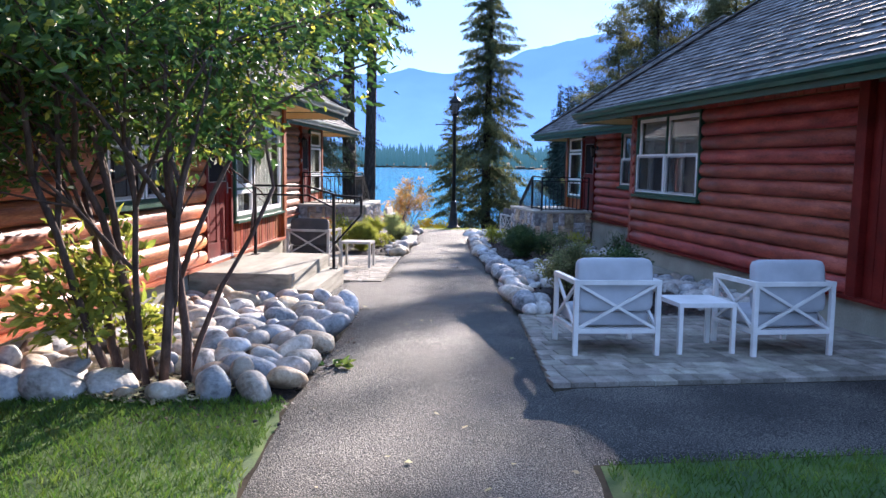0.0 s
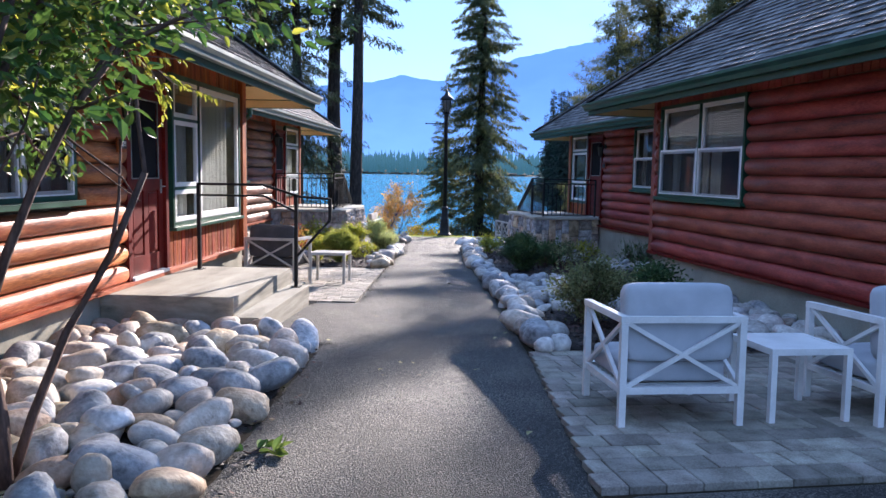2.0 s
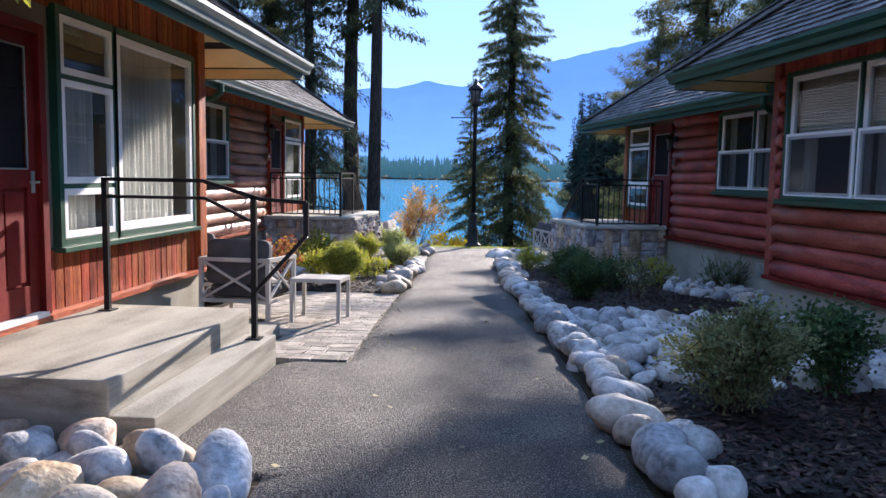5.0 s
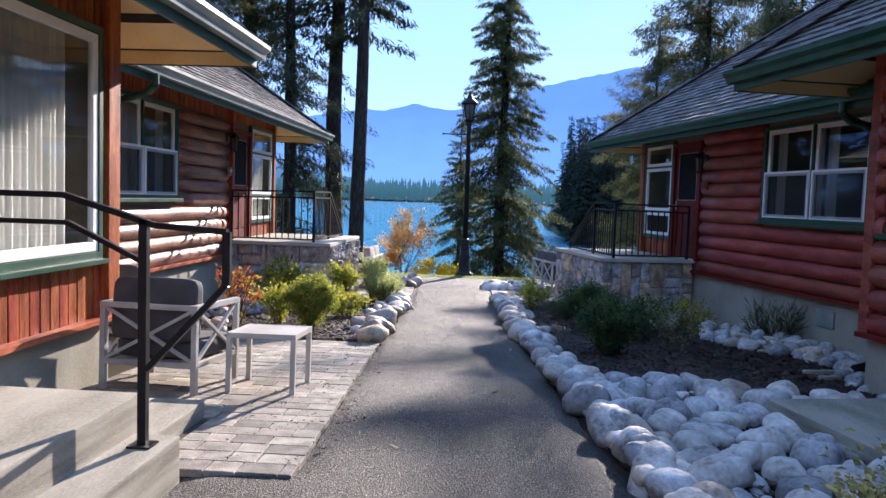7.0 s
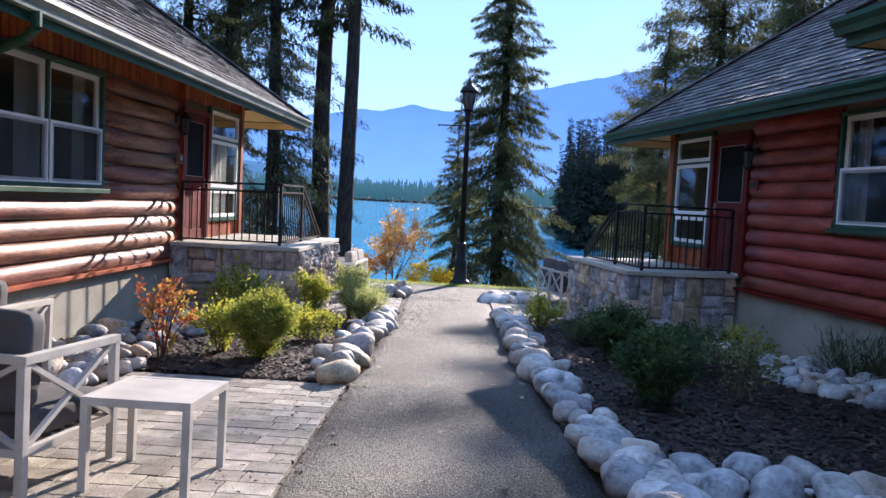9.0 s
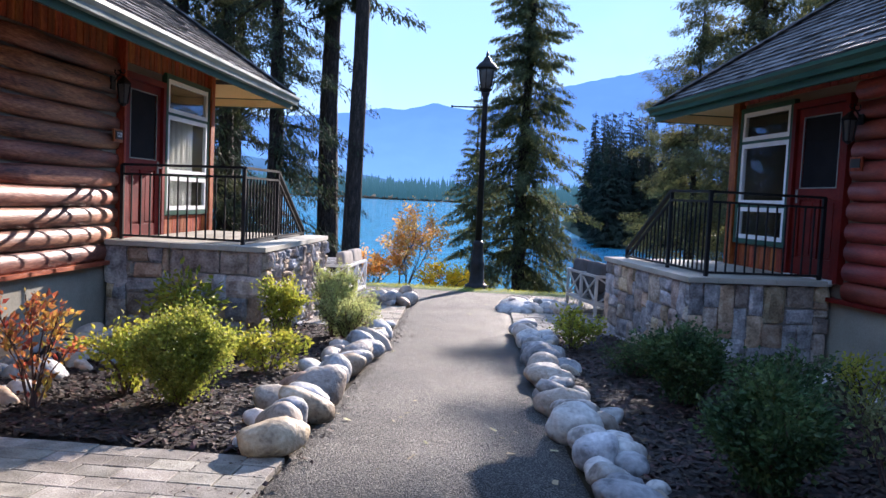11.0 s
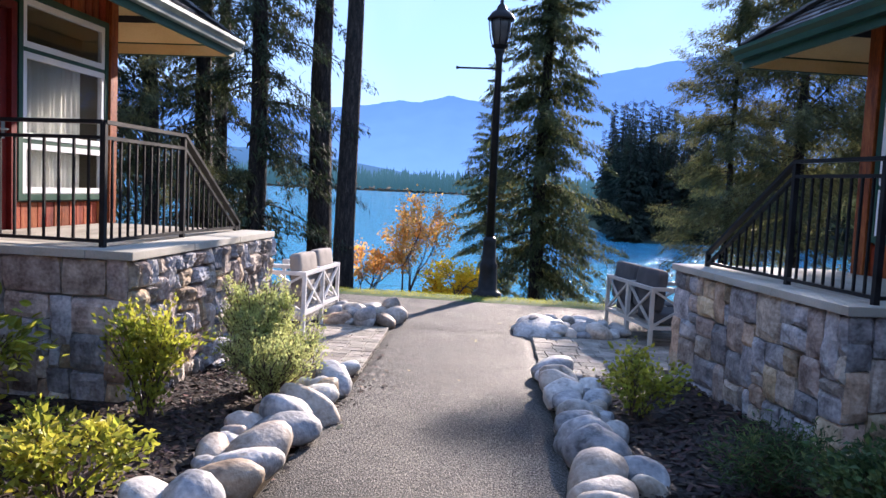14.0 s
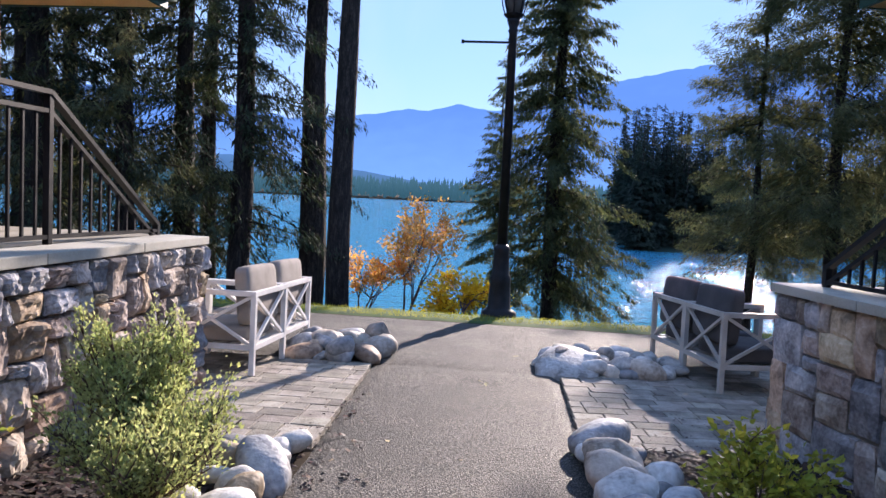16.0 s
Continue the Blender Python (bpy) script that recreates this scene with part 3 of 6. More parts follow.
def double_hung(n, m, w, u0, u1, z0, z1, label, blinds=0.0, sashes=2):
    """Sash windows side by side: green casing, white sashes, the lower sash proud of the upper."""
    win = empty("window_%d" % n, m @ Vector((w, (u0 + u1) / 2, z0)), label, "window", kind="structure")
    win.matrix_basis = Matrix.Identity(4)
    c = 0.045
    part("casing", ring(m, w - 0.02, w + 0.10, u0 - c, u1 + c, z0 - 0.03, z1 + c, c), GREEN, win, "green painted casing")
    part("sill", boxes(((w - 0.02, u0 - c - 0.06, z0 - 0.085), (w + 0.15, u1 + c + 0.06, z0 - 0.032)), m=m, bevel=0.006), GREEN, win, "green painted sill")
    width = (u1 - u0) / sashes
    zm = z0 + (z1 - z0) * 0.5
    for i in range(sashes):
        a, b = u0 + width * i + 0.004, u0 + width * (i + 1) - 0.004
        if i:
            part("mullion", boxes(((w, a - 0.02, z0 + 0.05), (w + 0.085, a + 0.012, z1)), m=m, bevel=0.003), GREEN, win, "green mullion")
            a += 0.015
        if i < sashes - 1:
            b -= 0.022
        up = part("upper_sash", ring(m, w + 0.01, w + 0.055, a, b, zm - 0.03, z1 - 0.002, 0.062), WHITE, win, "white upper sash")
        pane(up, m, w + 0.035, a + 0.045, b - 0.045, zm + 0.015, z1 - 0.045)
        low = part("lower_sash", ring(m, w + 0.058, w + 0.098, a - 0.002, b + 0.002, z0 - 0.002, zm + 0.03, 0.062), WHITE, win, "white lower sash")
        pane(low, m, w + 0.082, a + 0.045, b - 0.045, z0 + 0.045, zm - 0.015)
        part("insect_mesh", boxes(((w + 0.1, a + 0.03, z0 + 0.03), (w + 0.102, b - 0.03, zm)), m=m), MESH_SCREEN, low, "grey insect mesh")
        if blinds:
            bm = bmesh.new()
            z = z1 - 0.05
            while z > z1 - (z1 - z0) * blinds:
                box(bm, (w - 0.09, a + 0.02, z - 0.004), (w - 0.05, b - 0.02, z + 0.014), m)
                z -= 0.026
            part("blind", bm, BLIND, win, "half-lowered pale slatted blind")
        folds(win, m, w - 0.13, a + 0.01, a + width * 0.2, z0, z1)
        folds(win, m, w - 0.13, b - width * 0.2, b - 0.01, z0, z1)
    return win


def folds(parent, m, w, u0, u1, z0, z1, name="curtain", period=0.09):
    """A hanging curtain with folds."""
    n = max(6, int((u1 - u0) / 0.015))
    verts, faces = [], []
    for i in range(n + 1):
        u = u0 + (u1 - u0) * i / n
        d = 0.022 * math.sin(u / period * math.tau) + 0.012 * math.sin(u * 37)
        for z in (z0, z1):
            verts.append(m @ Vector((w + d, u, z)))
    for i in range(n):
        faces.append((2 * i, 2 * i + 2, 2 * i + 3, 2 * i + 1))
    ob = from_data(name, verts, faces, CURTAIN, parent, True)
    ob["label"] = "pale sheer curtain in folds"
    return ob


def casement(parent, m, w, u0, u1, z0, z1, t=0.055, name="sash", depth=0.05):
    s = part(name, ring(m, w, w + depth, u0, u1, z0, z1, t), WHITE, parent, "white sash")
    pane(s, m, w + depth * 0.5, u0 + t - 0.004, u1 - t + 0.004, z0 + t - 0.004, z1 - t + 0.004)


def stacked_window(n, m, w, u0, u1, z0, z1, splits, label, curtain=True):
    """A transom over a fixed light over a low awning light, in green casing."""
    win = empty("window_%d" % n, (0, 0, 0), label, "window", kind="structure")
    c = 0.06
    part("casing", ring(m, w - 0.02, w + 0.06, u0 - c, u1 + c, z0 - c, z1 + c, c), GREEN, win, "green painted casing")
    zs = [z0, *splits, z1]
    for i, (a, b) in enumerate(zip(zs, zs[1:])):
        casement(win, m, w + 0.002, u0 + 0.004, u1 - 0.004, a + (0.02 if i else 0.004), b - (0.02 if i < len(zs) - 2 else 0.004), name=("awning_sash", "sash", "transom_sash")[min(i, 2)])
        if i:
            part("rail", boxes(((w, u0, a - 0.02), (w + 0.045, u1, a + 0.02)), m=m, bevel=0.003), GREEN, win, "green rail")
    if curtain:
        folds(win, m, w - 0.08, u0 + (u1 - u0) * 0.05, u0 + (u1 - u0) * 0.8, z0, z1 - 0.42)
    return win


def screen_door(n, m, w, u0, u1, z0, z1, label, lights=3):
    """A red panelled door with a tall glazed upper part behind a screen, in a red frame."""
    door = empty("door_%d" % n, (0, 0, 0), label, "door", kind="structure")
    f = 0.075
    part("door_frame", boxes(((w - 0.12, u0 - f, z0 - 0.02), (w + 0.045, u0, z1 + f)), ((w - 0.12, u1, z0 - 0.02), (w + 0.045, u1 + f, z1 + f)), ((w - 0.12, u0, z1), (w + 0.045, u1, z1 + f)), m=m, bevel=0.004), TRIM_RED, door, "dark red painted frame")
    zg = z0 + (z1 - z0) * 0.5
    s = 0.12
    part("leaf", boxes(((w - 0.04, u0 + 0.004, z0 + 0.012), (w + 0.004, u0 + s, z1 - 0.004)), ((w - 0.04, u1 - s, z0 + 0.012), (w + 0.004, u1 - 0.004, z1 - 0.004)),
                       ((w - 0.04, u0 + s, z1 - s), (w + 0.004, u1 - s, z1 - 0.004)), ((w - 0.04, u0 + s, zg - 0.09), (w + 0.004, u1 - s, zg + 0.05)),
                       ((w - 0.04, u0 + s, z0 + 0.012), (w + 0.004, u1 - s, z0 + 0.22)), ((w - 0.04, (u0 + u1) / 2 - 0.06, z0 + 0.22), (w + 0.004, (u0 + u1) / 2 + 0.06, zg - 0.09)), m=m, bevel=0.004), TRIM_RED, door, "dark red painted door leaf")
    for a, b in ((u0 + s, (u0 + u1) / 2 - 0.06), ((u0 + u1) / 2 + 0.06, u1 - s)):
        part("panel", boxes(((w - 0.035, a, z0 + 0.22), (w - 0.016, b, zg - 0.09)), ((w - 0.03, a + 0.03, z0 + 0.25), (w - 0.004, b - 0.03, zg - 0.12)), m=m, bevel=0.006), TRIM_RED, door)
    part("screen", boxes(((w - 0.02, u0 + s, zg + 0.05), (w - 0.014, u1 - s, z1 - s)), m=m), SCREEN, door, "dark insect screen")
    for i in range(1, lights):
        z = zg + 0.05 + (z1 - s - zg - 0.05) * i / lights
        part("glazing_bar", boxes(((w - 0.012, u0 + s, z - 0.012), (w - 0.002, u1 - s, z + 0.012)), m=m), SCREEN, door)
    part("glazing_bead", ring(m, w - 0.012, w + 0.010, u0 + s - 0.012, u1 - s + 0.012, zg + 0.04, z1 - s + 0.012, 0.012, 0.002), PALE_METAL, door, "thin aluminium screen frame")
    uh = u1 - 0.06
    bm = bmesh.new()
    box(bm, (w + 0.004, uh - 0.02, zg - 0.13), (w + 0.012, uh + 0.02, zg + 0.03), m, 0.003)
    tube(bm, [m @ Vector((w + 0.012, uh, zg - 0.05)), m @ Vector((w + 0.055, uh, zg - 0.05)), m @ Vector((w + 0.06, uh - 0.11, zg - 0.05))], 0.009)
    part("door_handle", bm, PALE_METAL, door, "satin metal lever handle")
    part("threshold", boxes(((w - 0.12, u0, z0 - 0.03), (w + 0.07, u1, z0 + 0.008)), m=m, bevel=0.004), FRAME_W, door, "pale threshold")
    return door


def boards(parent, m, w, u0, u1, z0, z1, width=0.125, thick=0.022, mat=None):
    """Upright boards with open joints."""
    n = max(1, round((u1 - u0) / width))
    s = (u1 - u0) / n
    for i in range(n):
        part("board", boxes(((w - 0.012, u0 + s * i + 0.006, z0), (w + thick + rng.uniform(-0.003, 0.003), u0 + s * (i + 1) - 0.006, z1)), m=m, bevel=0.005), mat or BOARD, parent)


def hip_roof(name, m, w_eave, w_back, u0, u1, z, slope, label, near_hip=True, pieces=True, seed=1, u_show=None, gutter_mat=None):
    """A hipped roof with shingle courses on the slope that faces the path, fascia, gutter and boarded soffit."""
    roof = empty(name, (0, 0, 0), label, "roof", kind="structure")
    half = (w_eave - w_back) / 2
    wr = w_eave - half
    top = z + half * slope
    a0 = u0 + half if near_hip else u0
    pts = [(w_eave, u0, z), (w_eave, u1, z), (w_back, u1, z), (w_back, u0, z), (wr, a0, top), (wr, u1 - half, top)]
    bm = bmesh.new()
    vt = [bm.verts.new(m @ Vector(p)) for p in pts]
    under = [bm.verts.new(m @ Vector((x, y, q - 0.05))) for x, y, q in pts]
    for f in ((0, 1, 5, 4), (1, 2, 5), (2, 3, 4, 5), (3, 0, 4)):
        bm.faces.new([vt[i] for i in f])
        bm.faces.new([under[i] for i in reversed(f)])
    for i, j in ((0, 1), (1, 2), (2, 3), (3, 0)):
        bm.faces.new((vt[i], vt[j], under[j], under[i]))
    bmesh.ops.recalc_face_normals(bm, faces=bm.faces)
    part("roof_deck", bm, ROOFDECK, roof)
    # shingles
    ln = math.hypot(1, slope)
    rr = random.Random(seed)
    expo, courses = 0.145, int(half * ln / 0.145)
    verts, faces, singles = [], [], 0
    for k in range(courses):
        d = k * expo
        inn = d / ln
        ua, ub = (u0 + inn if near_hip else u0), u1 - inn
        u = ua + rr.uniform(-0.25, 0)
        while u < ub:
            wd = rr.uniform(0.2, 0.36)
            a, b = max(u, ua), min(u + wd - 0.008, ub)
            u += wd
            if b - a < 0.04:
                continue
            lift, lo, hi = 0.026 + rr.uniform(0, 0.012), d - 0.03 - rr.uniform(0, 0.012), d + expo
            c = []
            for dd, h in ((lo, lift), (hi, 0.006)):
                for uu in (a, b):
                    for e in (0.0, -0.016):
                        s = dd / ln
                        hh = h + e
                        c.append(m @ Vector((w_eave - s + hh * slope / ln, uu, z + s * slope + hh / ln)))
            quads = ((0, 2, 6, 4), (1, 5, 7, 3), (0, 1, 3, 2), (0, 4, 5, 1), (2, 3, 7, 6))
            if pieces and singles < 260 and u_show and u_show[0] < a < u_show[1] and k < 22:
                singles += 1
                from_data("shingle", c, quads, SHINGLE_ONE, roof)
            else:
                n = len(verts)
                verts += c
                faces += [tuple(n + i for i in q) for q in quads]
    ob = from_data("shingles", verts, faces, SHINGLE, roof)
    ob["kind"] = "stuff"
    # hip caps
    bm = bmesh.new()
    steps = int(half * 1.6 / 0.2)
    for i in range(steps):
        s0, s1 = half * i / steps, half * (i + 1.25) / steps
        bar(bm, m @ Vector((w_eave - s0, u1 - s0, z + s0 * slope + 0.045)), m @ Vector((w_eave - s1, u1 - s1, z + s1 * slope + 0.03)), 0.22, 0.02)
    part("hip_cap", bm, SHINGLE, roof)
    # fascia, gutter and soffit
    part("fascia", boxes(((w_eave - 0.03, u0, z - 0.19), (w_eave, u1, z - 0.005)), ((w_back, u1 - 0.03, z - 0.19), (w_eave - 0.03, u1, z - 0.005)), m=m, bevel=0.004), GREEN, roof, "green painted fascia board")
    run, drop, b = 1.3, 0.062, 0.04
    for name, quad in (("soffit", ((w_eave - b, u0 + b), (w_eave - b, u1 - b), (w_eave - run, u1 - run), (w_eave - run, u0 + b))),
                       ("end_soffit", ((w_eave - b, u1 - b), (w_back + b, u1 - b), (w_back + run, u1 - run), (w_eave - run, u1 - run)))):
        bm = bmesh.new()
        rows = [[bm.verts.new(m @ Vector((w, u, z + slope * min(w_eave - w, u1 - u, max(w - w_back, 0)) - d))) for w, u in quad] for d in (drop, drop + 0.012)]
        bm.faces.new(rows[0])
        bm.faces.new(list(reversed(rows[1])))
        for k in range(4):
            bm.faces.new((rows[0][k], rows[0][(k + 1) % 4], rows[1][(k + 1) % 4], rows[1][k]))
        bmesh.ops.recalc_face_normals(bm, faces=bm.faces)
        part(name, bm, CREAM, roof, "cream painted sloping soffit")
    part("soffit_lining", boxes(((w_back, u1 - 0.036, z - 0.18), (w_eave - 0.036, u1 - 0.031, z - 0.06)), ((w_eave - 0.036, u0, z - 0.18), (w_eave - 0.031, u1 - 0.036, z - 0.06)), m=m), CREAM, roof, "cream inner face of the fascia")
    bm = bmesh.new()
    vent = [[bm.verts.new(m @ Vector((w, u1 - e, z + slope * e - d))) for w, e in ((w_eave - 0.5, 0.3), (w_eave - 2.6, 0.3), (w_eave - 2.6, 0.38), (w_eave - 0.5, 0.38))] for d in (drop + 0.01, drop + 0.018)]
    bm.faces.new(vent[0])
    bm.faces.new(list(reversed(vent[1])))
    for k in range(4):
        bm.faces.new((vent[0][k], vent[0][(k + 1) % 4], vent[1][(k + 1) % 4], vent[1][k]))
    bmesh.ops.recalc_face_normals(bm, faces=bm.faces)
    part("soffit_vent", bm, BLACK, roof, "dark soffit vent strip")
    # unseen boards, added behind the eaves to stop sun leaking through the attic
    D, t = 1.35, 0.03
    za, wa, wb, ua, ub = z + slope * D - 0.035, w_eave - D, w_back + D, (u0 + D if near_hip else u0 + 0.1), u1 - D
    bm = boxes(((wa - t, ua, 2.475), (wa, ub, za)), ((wb, ub - t, 2.475), (wa - t - 0.002, ub, za)), m=m)
    if near_hip:
        box(bm, (wb, ua, 2.475), (wa - t - 0.002, ua + t, za), m)
    part("attic_light_stop", bm, ROOFDECK, roof)
    prof = [(0.002, 0.0), (0.075, 0.0), (0.085, 0.05), (0.125, 0.085), (0.125, 0.12), (0.113, 0.12), (0.113, 0.092), (0.074, 0.056), (0.066, 0.012), (0.002, 0.012)]
    bm = bmesh.new()
    ends = []
    for uu in (u0, u1 + 0.02):
        ends.append([bm.verts.new(m @ Vector((w_eave + p, uu, z - 0.115 + q))) for p, q in prof])
    for i in range(len(prof)):
        j = (i + 1) % len(prof)
        bm.faces.new((ends[0][i], ends[0][j], ends[1][j], ends[1][i]))
    for e in ends:
        bm.faces.new(e)
    bmesh.ops.recalc_face_normals(bm, faces=bm.faces)
    part("gutter", bm, gutter_mat or GREEN, roof, "painted metal eaves gutter")
    return roof


def lantern(m, w, u, z):
    """A small black wall lantern on a bracket."""
    th = empty("wall_lantern", m @ Vector((w, u, z)), "black metal wall lantern with frosted glass beside a door", "lamp", "door lanterns")
    inv = th.matrix_basis.inverted()
    q = inv @ m
    bm = boxes(((w, u - 0.05, z + 0.05), (w + 0.02, u + 0.05, z + 0.2)), m=q, bevel=0.006)
    tube(bm, [q @ Vector((w + 0.02, u, z + 0.14)), q @ Vector((w + 0.08, u, z + 0.22)), q @ Vector((w + 0.14, u, z + 0.2))], 0.009)
    for turns, r0, cw, cz in ((9, 0.045, 0.07, 0.25), (8, 0.035, 0.13, 0.265)):
        tube(bm, [q @ Vector((w + cw + r0 * (1 - 0.07 * i) * math.cos(i * 0.75 + 2.4), u, z + cz + r0 * (1 - 0.07 * i) * math.sin(i * 0.75 + 2.4))) for i in range(turns)], 0.008, 0.006, 6)
    part("bracket", bm, BLACK, th)
    bm = bmesh.new()
    for (r0, za), (r1, zb) in zip([(0.02, 0.2), (0.085, 0.13), (0.09, 0.115)], [(0.085, 0.13), (0.09, 0.115), (0.08, 0.11)]):
        tube(bm, [q @ Vector((w + 0.14, u, z + za)), q @ Vector((w + 0.14, u, z + zb))], r0, r1, 6)
    part("hood", bm, BLACK, th)
    part("finial", tube(bmesh.new(), [q @ Vector((w + 0.14, u, z - 0.1)), q @ Vector((w + 0.14, u, z - 0.13))], 0.05, 0.02, 6), BLACK, th)
    for k in range(6):
        a = k * math.tau / 6
        bm = bmesh.new()
        bar(bm, q @ Vector((w + 0.14 + 0.08 * math.cos(a), u + 0.08 * math.sin(a), z + 0.115)), q @ Vector((w + 0.14 + 0.05 * math.cos(a), u + 0.05 * math.sin(a), z - 0.1)), 0.01, 0.01)
        part("cage_bar", bm, BLACK, th)
    bm = tube(bmesh.new(), [q @ Vector((w + 0.14, u, z + 0.11)), q @ Vector((w + 0.14, u, z - 0.1))], 0.07, 0.043, 6)
    part("glass", bm, LAMPGLASS, th, "frosted glass")


def plaque(m, w, u, z, text, flip):
    th = empty("number_plaque", (0, 0, 0), "small black house number plaque on a wooden block", "sign")
    part("backing", boxes(((w, u - 0.1, z - 0.07), (w + 0.02, u + 0.1, z + 0.08)), m=m, bevel=0.004), BOARD, th)
    part("plate", boxes(((w + 0.02, u - 0.075, z - 0.035), (w + 0.03, u + 0.075, z + 0.06)), m=m, bevel=0.003), PLAQUE, th, "black plate")
    if text:
        cu = bpy.data.curves.new("number", "FONT")
        cu.body, cu.size, cu.align_x, cu.align_y, cu.extrude = text, 0.075, "CENTER", "CENTER", 0.002
        ob = new("number", cu)
        cu.materials.append(PLAQUE_W)
        ob.matrix_basis = Matrix.Translation(m @ Vector((w + 0.033, u, z + 0.012))) @ (pose(0, 0, 0, 90, 0, 90) if not flip else DU.to_track_quat("X", "Z").to_matrix().to_4x4() @ pose(0, 0, 0, 90, 0, 180))
        ob.parent = th
        ob["label"] = "white numerals"


BLK_LOG, ZB, ZT, WALL_TOP = 0.06, -0.07, 2.27, 2.78


def cabin(tag, m, mat, f0, f1, b1, back, front_holes, rear_holes, label):
    """Shell of one cabin: the front block from f0 to f1 and the set-back block to b1; log faces, foundation, floor and ceilings."""
    wf = wall("wall_front_" + tag, m, -BLK_LOG, f0, f1, ZB, WALL_TOP, front_holes, "log-sided cabin wall, " + label)
    wb = wall("wall_rear_" + tag, m, -1.4 - BLK_LOG, f1, b1, ZB, WALL_TOP, rear_holes, "set-back log-sided cabin wall, " + label)
    bm = boxes(((-1.4 - BLK_LOG - 0.2, f1 - 0.2, ZB), (-BLK_LOG - 0.201, f1, WALL_TOP)), ((-1.6 - BLK_LOG, b1 - 0.2, ZB), (back, b1 - 0.001, WALL_TOP)),
               ((back - 0.2, f0, ZB), (back, b1, WALL_TOP)), ((back, f0, ZB), (-BLK_LOG - 0.201, f0 + 0.2, WALL_TOP)), m=m)
    tagged(mesh_object("wall_shell_" + tag, bm, INTERIOR), "side and back walls of the cabin", "wall", kind="structure")
    tagged(mesh_object("ceiling_" + tag, boxes(((back, f0, 2.42), (-BLK_LOG - 0.205, f1 - 0.205, 2.47)), ((back, f1, 2.42), (-1.67, b1 - 0.205, 2.47)), m=m), INTERIOR), "plain cabin ceiling", "ceiling", kind="structure")
    tagged(mesh_object("floor_" + tag, boxes(((back, f0, -0.12), (-BLK_LOG - 0.205, f1 - 0.205, -0.05)), ((back, f1, -0.12), (-1.67, b1 - 0.205, -0.05)), m=m), INTERIOR), "plain cabin floor", "floor", kind="structure")
    tagged(mesh_object("foundation_" + tag, boxes(((back, f0, -1.6), (-0.05, f1 - 0.02, ZB - 0.003)), ((back, f1, -1.6), (-1.45, b1 - 0.02, ZB - 0.003)), m=m), PARGING), "rendered concrete cabin foundation", "foundation", kind="structure")
    tagged(mesh_object("trim_" + tag, boxes(((-0.06, f0, ZB - 0.03), (0.05, f1 + 0.03, ZB + 0.015)), ((-1.46, f1 + 0.031, ZB - 0.03), (-1.35, b1, ZB + 0.015)), m=m, bevel=0.004), LOG_L if mat is LOG_L else TRIM_RED), "red-brown sill board under the logs", "trim", kind="structure")
    return wf, wb


# first cabin, along x = -3.82
L1W, L1D, L1B, L1P = (7.45, 9.08, 0.9, 2.05), (10.22, 11.14, -0.03, 2.04), (11.45, 12.26, 0.5, 2.26), (12.32, 13.98, 0.5, 2.26)
L2W, L2D, L2B = (16.7, 18.84, 0.94, 2.2), (21.33, 22.24, 0.12, 2.1), (22.42, 23.76, 0.5, 2.26)
wf, wb = cabin("west", ML, LOG_L, -3.0, 14.27, 23.96, -8.5, [L1W, L1D, L1B, L1P], [L2W, L2D, L2B], "orange-brown stain")
logs(wf, ML, LOG_L, -BLK_LOG, -3.0, 10.13, ZB, ZT, [(L1W[0] - 0.08, L1W[1] + 0.08, L1W[2] - 0.09, 2.2)], 1)
logs(wb, ML, LOG_W, -1.4 - BLK_LOG, 14.27, 21.2, ZB, ZT, [(L2W[0] - 0.08, L2W[1] + 0.08, L2W[2] - 0.09, 2.3)], 2, end_round=True)
boards(wf, ML, -BLK_LOG, 11.24, 14.1, ZB, 0.42)
boards(wf, ML, -BLK_LOG, -3.0, 14.1, 2.29, WALL_TOP)
boards(wb, ML, -1.4 - BLK_LOG, 22.33, 23.83, ZB, 0.42)
boards(wb, ML, -1.4 - BLK_LOG, 14.3, 23.83, 2.29, WALL_TOP)
part("corner_post", boxes(((-0.2, 14.1, ZB), (0.03, 14.29, WALL_TOP)), m=ML, bevel=0.01), BOARD, wf)
part("corner_post", boxes(((-1.6, 23.83, ZB), (-1.37, 23.97, WALL_TOP)), m=ML, bevel=0.01), BOARD, wb)
part("jamb_board", boxes(((-1.46, 21.2, ZB), (-1.36, 21.25, WALL_TOP)), m=ML, bevel=0.006), BOARD, wb)
double_hung(1, ML, -0.07, *L1W, "white sash window in a green casing on the log wall", 0.3)
screen_door(1, ML, -0.02, *L1D, "closed dark red panelled door with a screened upper light")
stacked_window(2, ML, -0.05, *L1B, (0.92, 1.78), "narrow white three-part window in a green casing")
big = empty("window_3", (0, 0, 0), "large fixed picture window with sheer curtains, green casing", "window", kind="structure")
part("casing", ring(ML, -0.07, 0.01, L1P[0] - 0.055, L1P[1] + 0.06, L1P[2] - 0.06, L1P[3] + 0.06, 0.06), GREEN, big, "green painted casing")
casement(big, ML, -0.05, L1P[0] + 0.01, L1P[1] - 0.005, L1P[2] + 0.005, L1P[3] - 0.005, t=0.075)
folds(big, ML, -0.11, L1P[0], L1P[1] - 0.3, L1P[2], L1P[3] - 0.05)
part("bay_sill", boxes(((-0.06, 11.36, 0.4), (0.06, 14.06, 0.44)), m=ML, bevel=0.005), GREEN, big, "long green window sill")
double_hung(4, ML, -1.4 - 0.07, *L2W, "white double sash window in a green casing on weathered logs", 0.0)
